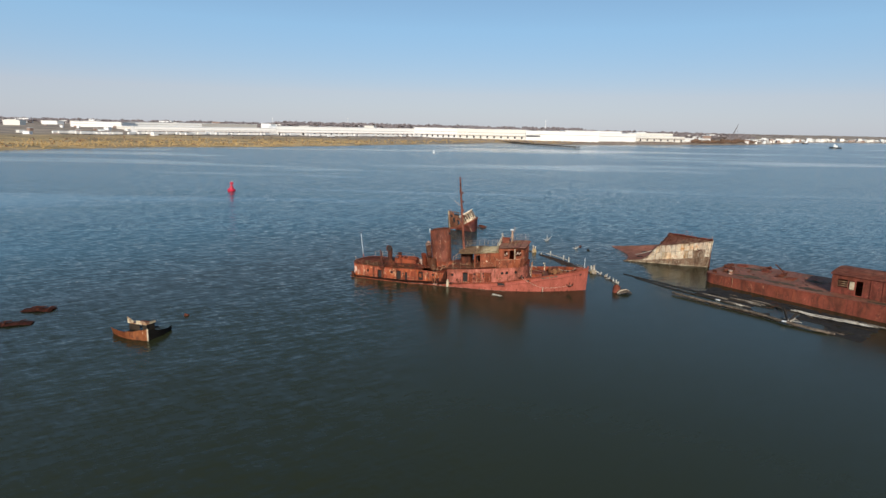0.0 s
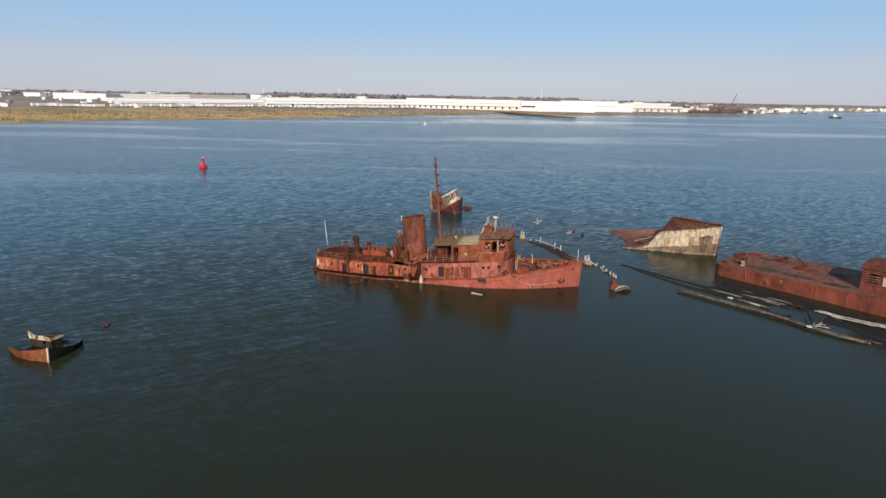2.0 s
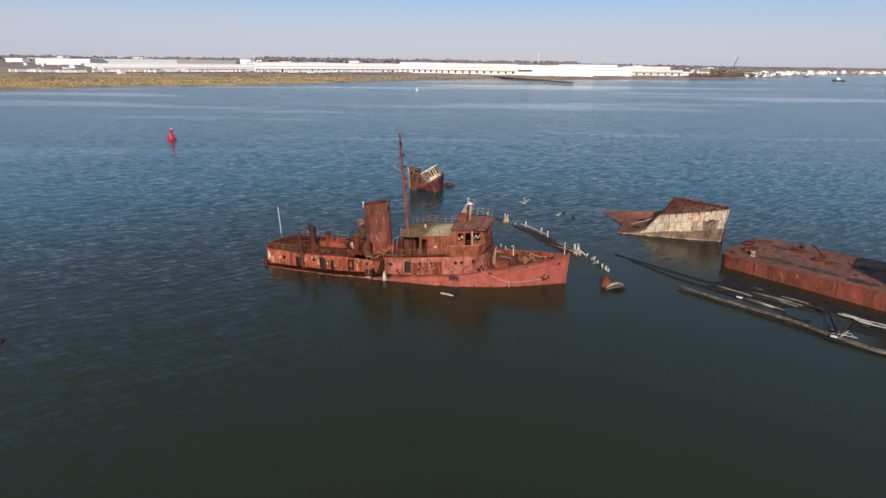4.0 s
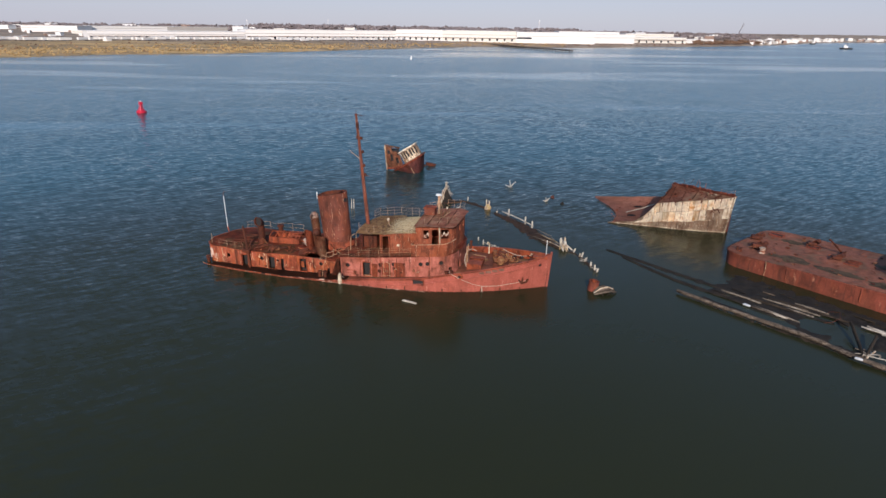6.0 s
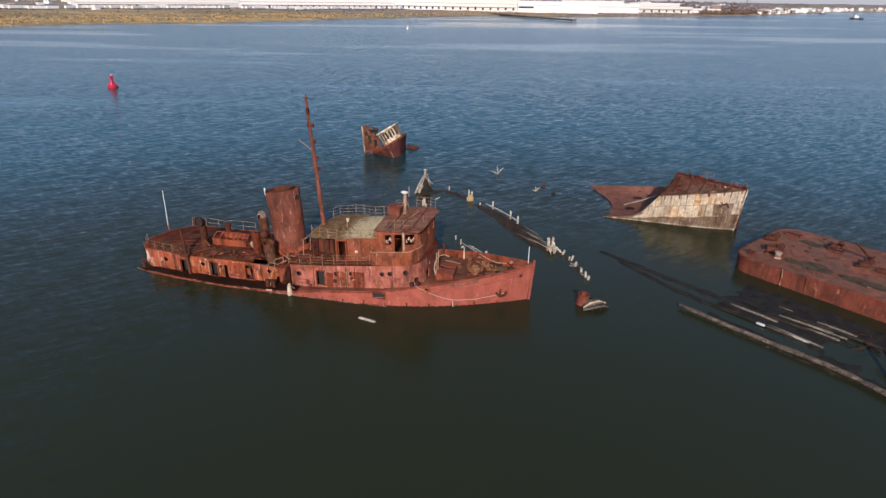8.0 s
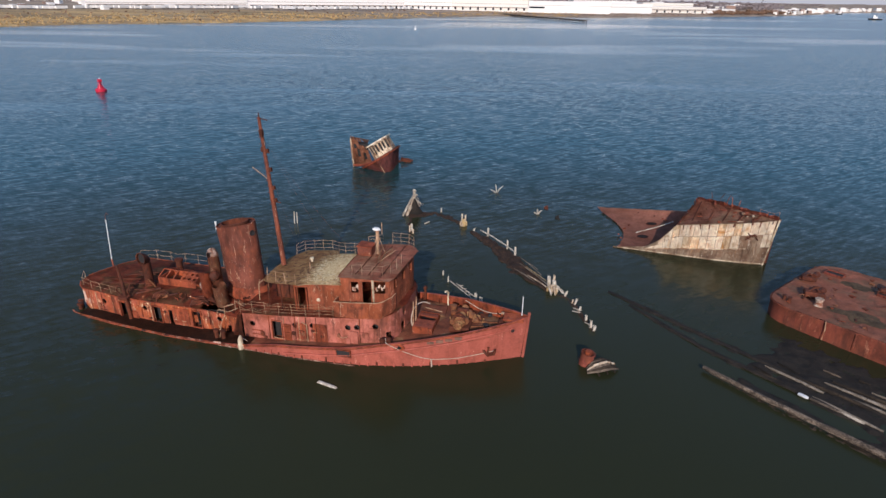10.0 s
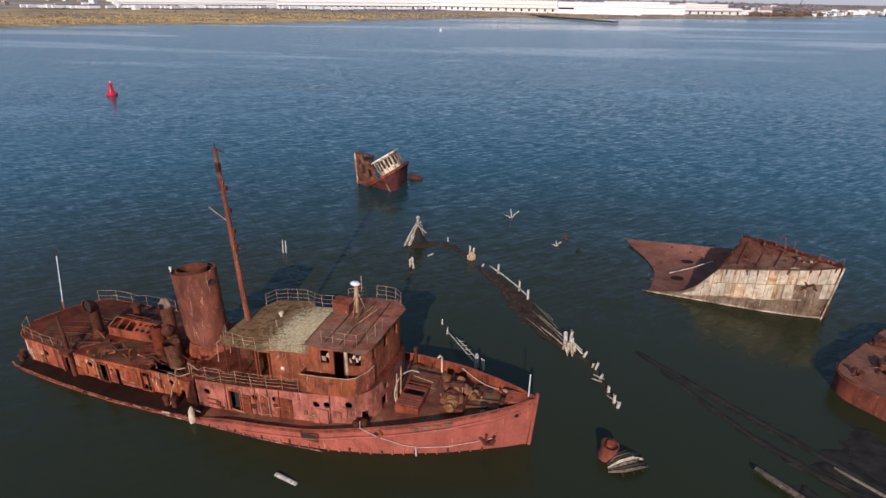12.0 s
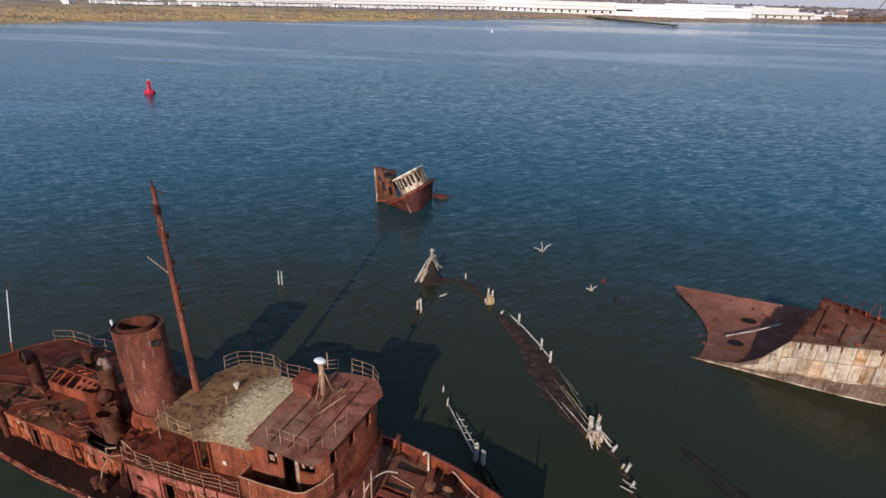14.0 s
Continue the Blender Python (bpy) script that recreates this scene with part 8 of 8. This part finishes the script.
# the whitened peak: a knobbed post with broken boards draped to either side
pile(12.42, 112.45, 2.75, 0.17, M_GUANO)
for k in range(26):
    left = k < 15
    top = Vector((12.4 + rt.uniform(-0.18, 0.18), 112.35 + rt.uniform(-0.15, 0.1), rt.uniform(1.5, 2.6)))
    if left:
        foot = Vector((11.0 + rt.uniform(-0.05, 0.75), 110.9 + rt.uniform(-0.1, 0.7), rt.uniform(-0.2, 0.15)))
    else:
        foot = Vector((13.35 + rt.uniform(-0.55, 0.25), 112.5 + rt.uniform(-0.35, 0.3), rt.uniform(0.65, 1.2)))
    bend = foot.lerp(top, 0.5) + Vector((rt.uniform(-0.08, 0.08), -0.05, rt.uniform(0.05, 0.22)))
    beam("pier_timber", [foot, bend, top], rt.uniform(0.06, 0.17), rt.uniform(0.05, 0.12), (M_GUANO, M_PILE, M_WOOD, M_GUANO)[k % 4], "whitened broken timber leaning in a peaked stack", "timber", "peaked stack")
for dx, dz_, r in ((0.0, 2.78, 0.22), (0.3, 2.25, 0.12), (-0.5, 1.55, 0.1)):
    knob = thing("driftwood", Matrix.Translation((12.42 + dx, 112.4, dz_)), "rounded whitened lump of wood on the peaked timber stack", "driftwood")
    b = bmesh.new()
    grid(b, [[(r * math.sin(a) * math.cos(2 * math.pi * i / 12) * (1 + 0.2 * noise.noise(Vector((i, a, dx)))), r * math.sin(a) * math.sin(2 * math.pi * i / 12), -r * 0.9 * math.cos(a)) for i in range(12)] for a in (0.05, 0.6, 1.1, 1.57, 2.1, 2.6, 3.1)], closed=True)
    part("knob", b, M_GUANO, knob)
heap = thing("pile_stump", Matrix.Translation((12.45, 112.0, 0)), "ragged dark heart of the peaked timber stack", "stump")
b = bmesh.new()
grid(b, [[(r * math.cos(2 * math.pi * i / 24) * (1 + 0.35 * noise.noise(Vector((i * 0.9, z * 2, 3)))), 0.75 * r * math.sin(2 * math.pi * i / 24) * (1 + 0.35 * noise.noise(Vector((i * 0.9, z * 2, 7)))), z + 0.14 * noise.noise(Vector((i * 1.3, z * 3, 1)))) for i in range(24)] for r, z in ((1.25, -0.25), (0.95, 0.15), (0.72, 0.55), (0.48, 1.0), (0.3, 1.5), (0.06, 1.9))], closed=True)
part("rotten_core", b, M_SODDEN, heap)
weed("weed_bank", [(12.6, 111.4), (14.5, 112.1), (16.2, 111.2), (17.4, 109.8), (18.3, 108.0)], 0.8, "brown weed bank joining the old pilings", 0.02)
weed("weed_bank", [(11.3, 111.0), (12.4, 111.1), (13.6, 111.6), (14.6, 111.9)], 1.0, "brown weed heaped under the peaked timbers", 0.06)
weed("weed_bank", [(12.2, 110.6), (12.1, 109.0), (12.3, 107.2), (12.4, 105.4)], 0.5, "brown weed running from the peaked timbers", 0.0)
beam("driftwood", [(13.85, 108.5, 0.04), (14.4, 109.1, 0.08)], 0.22, 0.12, M_GUANO, "small white drift plank")
for x, y, h, m in ((12.3, 105.9, 0.8, M_PILE), (12.68, 105.5, 0.45, M_PILE), (12.5, 106.3, 0.85, M_GUANO)):
    pile(x, y, h, 0.12, m)
weed("weed_bank", [(12.3, 105.4), (12.5, 103.9), (12.2, 102.6)], 0.35, "brown weed trailing from short piles")
pile(15.75, 112.6, 0.5, 0.09, M_GUANO)
for x, y, h, r, m in ((18.2, 108.6, 1.35, 0.10, M_PILE), (18.62, 108.5, 1.15, 0.11, M_PILE), (18.38, 108.3, 0.75, 0.19, M_YELLOW), (18.08, 108.25, 0.4, 0.13, M_PILE), (18.72, 108.2, 0.5, 0.14, M_YELLOW), (18.5, 108.0, 0.4, 0.17, M_YELLOW), (18.25, 108.0, 0.3, 0.15, M_PILE)):
    pile(x, y, h, r, m, (rt.uniform(-0.06, 0.06), 0))
pile(19.55, 106.6, 0.3, 0.12, M_GUANO, (0.4, 0.0))
beam("pier_beam", [(20.3, 105.9, 0.4), (21.6, 103.9, 0.42), (22.7, 101.9, 0.4), (23.7, 99.9, 0.36)], 0.12, 0.15, M_GUANO, "pale whitened pier stringer on short piles", "beam")
for x, y in ((21.1, 105.15), (22.95, 101.75), (23.6, 100.1)):
    pile(x, y, 0.95, 0.105, M_GUANO)
weed("weed_bank", [(19.2, 106.4), (20.6, 104.3), (21.8, 102.0), (22.8, 99.6), (23.8, 97.0), (24.8, 94.6), (26.0, 92.2)], 1.3, "brown weed and rubble along the collapsed pier", 0.09)
weed("weed_bank", [(22.4, 98.6), (22.9, 97.0), (23.4, 95.4)], 0.8, "brown weed spreading from the pier", -0.02)
for a, c, w, m in (((23.2, 96.7), (24.7, 93.7), 0.09, M_WOOD), ((23.9, 97.9), (26.1, 92.6), 0.09, M_WOOD), ((24.4, 97.2), (26.3, 92.9), 0.08, M_YELLOW), ((24.7, 98.2), (25.4, 96.2), 0.08, M_WOOD), ((24.3, 95.4), (25.9, 92.3), 0.1, M_PILE), ((24.1, 99.4), (25.6, 95.0), 0.07, M_WOOD), ((24.6, 96.3), (25.9, 93.6), 0.07, M_WET), ((24.9, 95.8), (26.2, 93.2), 0.06, M_GUANO)):
    beam("pier_beam", [(*a, 0.12), (*[(p + q) / 2 for p, q in zip(a, c)], 0.26), (*c, 0.3)], w, w, m, LAB_BEAM, "beam", "pier beams")
for x, y, h, r, m in ((26.0, 92.9, 1.2, 0.18, M_GUANO), (26.45, 92.6, 0.95, 0.21, M_GUANO), (26.15, 92.3, 0.7, 0.17, M_PILE), (26.55, 92.2, 0.45, 0.16, M_PILE), (25.8, 92.4, 0.45, 0.15, M_YELLOW), (26.3, 93.0, 1.25, 0.13, M_PILE)):
    pile(x, y, h, r, m, (rt.uniform(-0.12, 0.12), rt.uniform(-0.08, 0.08)))
for k in range(14):
    a = Vector((26.2 + rt.uniform(-0.5, 0.3), 92.5 + rt.uniform(-0.4, 0.4), 0.7))
    beam("pier_beam", [a, a + Vector((rt.uniform(0.1, 0.9), rt.uniform(-1.1, -0.3), -0.55))], rt.uniform(0.05, 0.1), 0.07, rt.choice((M_GUANO, M_YELLOW, M_PILE)), "splintered pale timber leaning on the pile cluster", "beam", "pier beams")
weed("weed_bank", [(26.4, 92.0), (27.3, 91.0), (27.9, 89.4), (28.2, 87.4), (28.4, 85.4)], 0.45, "dark weed on the last of the old piles")
for x, y, h, m in ((27.2, 91.5, 0.55, M_GUANO), (27.6, 90.2, 0.45, M_WOOD), (27.75, 89.9, 0.7, M_GUANO), (27.9, 88.8, 0.5, M_GUANO), (28.2, 87.3, 0.6, M_GUANO), (28.35, 86.2, 0.75, M_GUANO), (28.5, 85.8, 0.5, M_GUANO)):
    pile(x, y, h * 0.8, rt.uniform(0.09, 0.14), M_PILE if m is M_WOOD else m, (rt.uniform(-0.4, 0.4), rt.uniform(-0.2, 0.2)))
for a, c in (((27.5, 89.2), (28.1, 88.5)), ((28.0, 86.9), (28.6, 85.9)), ((27.3, 88.7), (27.9, 88.2))):
    beam("pier_beam", [(*a, 0.1), (*c, 0.25)], 0.11, 0.1, M_GUANO, "short whitened timber among low piles", "beam", "pier beams")
# rusty drum and timber block
drum = thing("steel_drum", Matrix.Translation((26.85, 81.25, 0.12)) @ Matrix.Rotation(radians(7), 4, "Y"), "rusty red steel drum afloat against a timber block", "drum")
b = bmesh.new()
lathe(b, [(0.0, -0.5), (0.5, -0.5), (0.5, 0.1), (0.54, 0.13), (0.5, 0.16), (0.5, 0.75), (0.54, 0.78), (0.54, 0.85), (0.46, 0.85), (0.44, 0.7), (0.0, 0.68)], None, 20)
part("drum_shell", b, M_DHOUSE, drum)
b = bmesh.new()
lathe(b, [(0.24, 0.72), (0.24, 0.98), (0.16, 1.0), (0.0, 0.98)], None, 14)
part("drum_neck", b, M_RUST, drum)
blk = thing("timber_float", Matrix.Translation((27.8, 80.6, 0)) @ Matrix.Rotation(radians(21), 4, "Z"), "broken grey timber float, tilted at the surface", "timber float")
for k in range(7):
    b = bmesh.new()
    v = -0.62 + 0.2 * k
    arch = [(-1.25 + 0.05 * k, v * 0.45 + 0.1, 0.06), (-0.5, v, 0.28 + 0.22 * (1 - abs(v))), (0.35, v * 1.1, 0.3 + 0.25 * (1 - abs(v))), (1.15 - 0.12 * (k % 3), v * 0.8, 0.1 + 0.1 * (k % 2))]
    pipe(b, arch, [0.07, 0.11, 0.11, 0.08], 4)
    part("plank", b, (M_LOG, M_WET, M_LOG, M_PILE, M_WET)[k % 5], blk)
for dx in (-0.6, 0.1, 0.7):
    b = bmesh.new()
    pipe(b, [(dx, -0.75, 0.05), (dx + 0.05, 0.0, 0.42), (dx, 0.75, 0.05)], 0.06, 5)
    part("frame_rib", b, M_WET, blk)
# ladder-like beams and posts off the tug's bow
for a, c in (((16.75, 93.6, 0.35), (18.9, 89.1, 0.75)), ((17.45, 92.6, 0.5), (19.05, 89.4, 0.85))):
    beam("pier_beam", [a, c], 0.08, 0.1, M_GUANO, "whitened rail timber off the tug's bow", "beam", "bow beams")
for k in range(5):
    q = 0.2 + 0.17 * k
    beam("pier_beam", [(17.3 + 1.6 * q, 92.6 - 3.3 * q, 0.6), (17.75 + 1.6 * q, 92.5 - 3.2 * q, 0.66)], 0.05, 0.06, M_GUANO, "short whitened rung between rail timbers", "beam", "bow beams")
for x, y, h in ((19.05, 89.25, 1.25), (19.5, 88.9, 1.1), (16.2, 95.2, 0.4), (16.7, 93.8, 0.55)):
    pile(x, y, h, 0.16 if h > 1 else 0.07, M_GUANO)
for a, c in (((19.2, 88.9, 0.4), (20.4, 86.9, 0.0)), ((19.6, 88.6, 0.35), (20.9, 87.0, -0.05))):
    beam("pier_beam", [a, c], 0.2, 0.2, M_WET, "dark wet timber sloping under water", "beam", "bow beams")
for dx in (0.0, 0.45):
    pile(-1.3 + 0.7 * dx, 107.9, 1.45 - 0.2 * dx, 0.07, M_GUANO, (0.03, 0), "thin whitened stake standing in the water", "stake")
for x, y, s in ((23.2, 120.7, 1.0), (27.7, 112.5, 0.55)):
    t = thing("snag", Matrix.Translation((x, y, 0)), "bare whitened branch snag above the water", "snag", "snags")
    b = bmesh.new()
    for dx, dy, z in ((-0.2, 0, 1.2), (0.9, 0.2, 0.9), (-0.9, 0.1, 0.35), (0.3, -0.3, 0.5)):
        pipe(b, [(0, 0, -0.2), (dx * s * 0.4, dy * s, z * s * 0.5), (dx * s, dy * s, z * s)], [0.08, 0.06, 0.03], 5)
    part("branch", b, M_GUANO, t)

# timbers in the water before the barge
beam("pier_beam", [(31.4, 92.5, 0.0), (35, 88.0, 0.02), (39.5, 82.6, 0.03), (43.5, 77.9, 0.04), (47.0, 74.4, 0.02)], 0.5, 0.2, M_SODDEN, "long dark waterlogged timber awash", "beam", "awash timbers")
beam("pier_beam", [(32.6, 90.1, -0.02), (36.2, 83.8, 0.03), (38.5, 81.0, 0.06), (40.6, 78.5, 0.1), (42.6, 76.0, 0.05)], 0.45, 0.22, M_SODDEN, "long dark waterlogged timber awash", "beam", "awash timbers")
beam("pier_beam", [(35.2, 80.7, 0.28), (37.6, 77.7, 0.25), (40.15, 74.75, 0.28)], 0.42, 0.36, M_LOG, "long weathered boom log floating before the barge", "log", "boom logs")
beam("pier_beam", [(40.0, 74.95, 0.26), (42.5, 72.15, 0.3), (43.9, 70.2, 0.28)], 0.5, 0.38, M_LOG, "long weathered boom log floating before the barge", "log", "boom logs")
beam("pier_beam", [(43.7, 70.4, 0.26), (44.9, 68.3, 0.3), (47.3, 65.5, 0.22), (48.9, 64.4, 0.12)], 0.55, 0.36, M_LOG, "long weathered boom log floating before the barge", "log", "boom logs")
weed("weed_bank", [(36.0, 79.6), (40.0, 74.7), (43.5, 70.6), (46.5, 66.2)], 0.5, "brown weed clinging along the boom logs", -0.02, M_WET)
for a, c, w, m in (((40.0, 81.3), (42.4, 78.2), 0.22, M_WOOD), ((41.42, 77.85), (43.89, 74.5), 0.2, M_WOOD), ((43.22, 79.46), (46.55, 75.73), 0.22, M_WOOD), ((45.81, 78.39), (47.58, 76.08), 0.14, M_WOOD), ((42.0, 76.6), (43.2, 75.2), 0.14, M_GUANO), ((44.0, 77.6), (45.8, 75.5), 0.2, M_WOOD), ((38.6, 80.9), (40.2, 79.2), 0.2, M_WET), ((41.6, 79.9), (44.6, 76.6), 0.3, M_WET), ((43.9, 79.6), (48.6, 74.4), 0.34, M_WET)):
    beam("pier_beam", [(*a, 0.06), (*[(p + q) / 2 for p, q in zip(a, c)], 0.14), (*c, 0.12)], w, 0.2, m, "grey plank of the broken pier at the surface", "beam", "loose planks")
beam("pier_beam", [(47.45, 73.2, 0.9), (46.65, 71.1, 0.5), (45.75, 69.0, 0.2)], 0.26, 0.26, M_WET, "dark broken timber slanting out of the water", "beam", "loose planks")
beam("pier_beam", [(48.2, 71.0, 0.75), (45.8, 68.7, 0.25)], 0.26, 0.26, M_WET, "dark broken timber slanting out of the water", "beam", "loose planks")
beam("driftwood", [(40.6, 78.1, 0.12), (41.0, 77.6, 0.14)], 0.3, 0.22, M_WHITE, "short white drift log")
for k in range(15):
    q = k / 14
    c = Vector((49.4 + 6.4 * q, 73.1 - 6.8 * q, 0.16)) + Vector((rt.uniform(-0.7, 0.4), rt.uniform(-0.8, 0.5), 0.02 * k))
    d = Vector((0.68 + rt.uniform(-0.15, 0.15), -0.72 + rt.uniform(-0.2, 0.2), 0)).normalized() * rt.uniform(0.7, 1.7)
    beam("driftwood", [c - d, c + d + Vector((0, 0, rt.uniform(0, 0.12)))], rt.uniform(0.15, 0.32), 0.14, rt.choice((M_GUANO, M_WOOD, M_GUANO)), "pale jammed drift plank along the barge", "driftwood", "jammed planks")
cable = thing("cable", Matrix.Translation((46.6, 74.6, 0)), "thin rusty cable looped from the timbers", "cable")
b = bmesh.new()
pipe(b, [(-0.9, -0.6, 0.35), (0, -0.5, 0.4), (1.0, 0.0, 0.5), (1.3, 0.7, 0.75), (1.0, 1.3, 0.5), (0.7, 1.7, 0.05)], 0.022, 5)
part("cable_line", b, M_DARK, cable)



def raft(u, v, z):
    """Place in the strip of water between the boom logs and the barge."""
    return 43.7 + 0.62 * u + 0.785 * v, 88.4 - 0.785 * u + 0.62 * v, z


def raft_height(u, v):
    """Silted decking just at the surface, with open pools in it."""
    z = 0.055 + 0.10 * noise.noise(Vector((u * 1.1, v * 1.1, 4))) + 0.09 * noise.noise(Vector((u * 4.5, v * 4.5, 8)))
    for cu, cv, a, c in ((12.3, -7.3, 1.5, 2.1), (15.0, -7.4, 1.5, 2.8), (18.7, -9.6, 1.9, 1.6), (9.0, -9.6, 2.2, 0.7), (4.5, -9.4, 3.2, 0.7)):
        d = math.hypot((u - cu) / a, (v - cv) / c) + 0.25 * noise.noise(Vector((u * 0.9, v * 0.9, 1)))
        z -= 0.5 * max(0.0, 1.15 - d)
    z -= 0.10 * max(0.0, 3.0 - u) + 0.25 * max(0.0, u - 24.5) + 0.5 * max(0.0, -11.1 - v) + 0.16 * max(0.0, v + 2.2)
    return max(-0.4, z)


b = bmesh.new()
grid(b, [[raft(-1 + 0.2 * i, -11.6 + 0.2 * j, raft_height(-1 + 0.2 * i, -11.6 + 0.2 * j)) for j in range(56)] for i in range(135)])
tagged(part("silted_raft", b, M_SODDEN, None), "dark silted decking awash between boom logs and barge", "mud bank", kind="stuff")
for k in range(26):
    u, v = rt.uniform(1.0, 23.5), rt.uniform(-10.2, -2.6)
    if raft_height(u, v) < 0.0:
        continue
    L = rt.uniform(0.6, 2.4)
    a = rt.uniform(-0.14, 0.14) if k % 5 else rt.uniform(-1.2, 1.2)
    p, q = raft(u, v, 0.12), raft(u + L * math.cos(a), v + L * math.sin(a), 0.14)
    beam("pier_beam", [p, q], rt.uniform(0.1, 0.24), 0.14, rt.choice((M_WET, M_WET, M_SODDEN, M_SODDEN, M_LOG)), "dark plank of the broken pier at the surface", "beam", "loose planks")
for k in range(9):
    c = Vector(raft(17.1 + rt.uniform(-0.6, 0.6), -9.9 + rt.uniform(-0.5, 0.6), 0.3))
    d = Vector((rt.uniform(-0.6, 0.8), rt.uniform(-0.9, 0.5), rt.uniform(0.0, 0.3)))
    beam("pier_beam", [c - d, c + d], rt.uniform(0.06, 0.14), 0.08, rt.choice((M_GUANO, M_WOOD, M_PILE)), "splintered pale board heaped on the boom log", "beam", "loose planks")
weed("weed_bank", [(31.6, 92.2), (34.6, 88.4), (38.0, 84.3), (41.0, 80.8)], 0.75, "dark weed along sunken timbers", 0.0, M_SODDEN)
weed("weed_bank", [(32.6, 90.1), (36.2, 83.8), (38.5, 81.0), (41.6, 77.4)], 0.6, "dark weed along sunken timbers", 0.0, M_SODDEN)
beam("driftwood", [(44.5, 68.2, 0.4), (44.85, 67.8, 0.42)], 0.3, 0.22, M_WHITE, "small white float lying on a boom log")
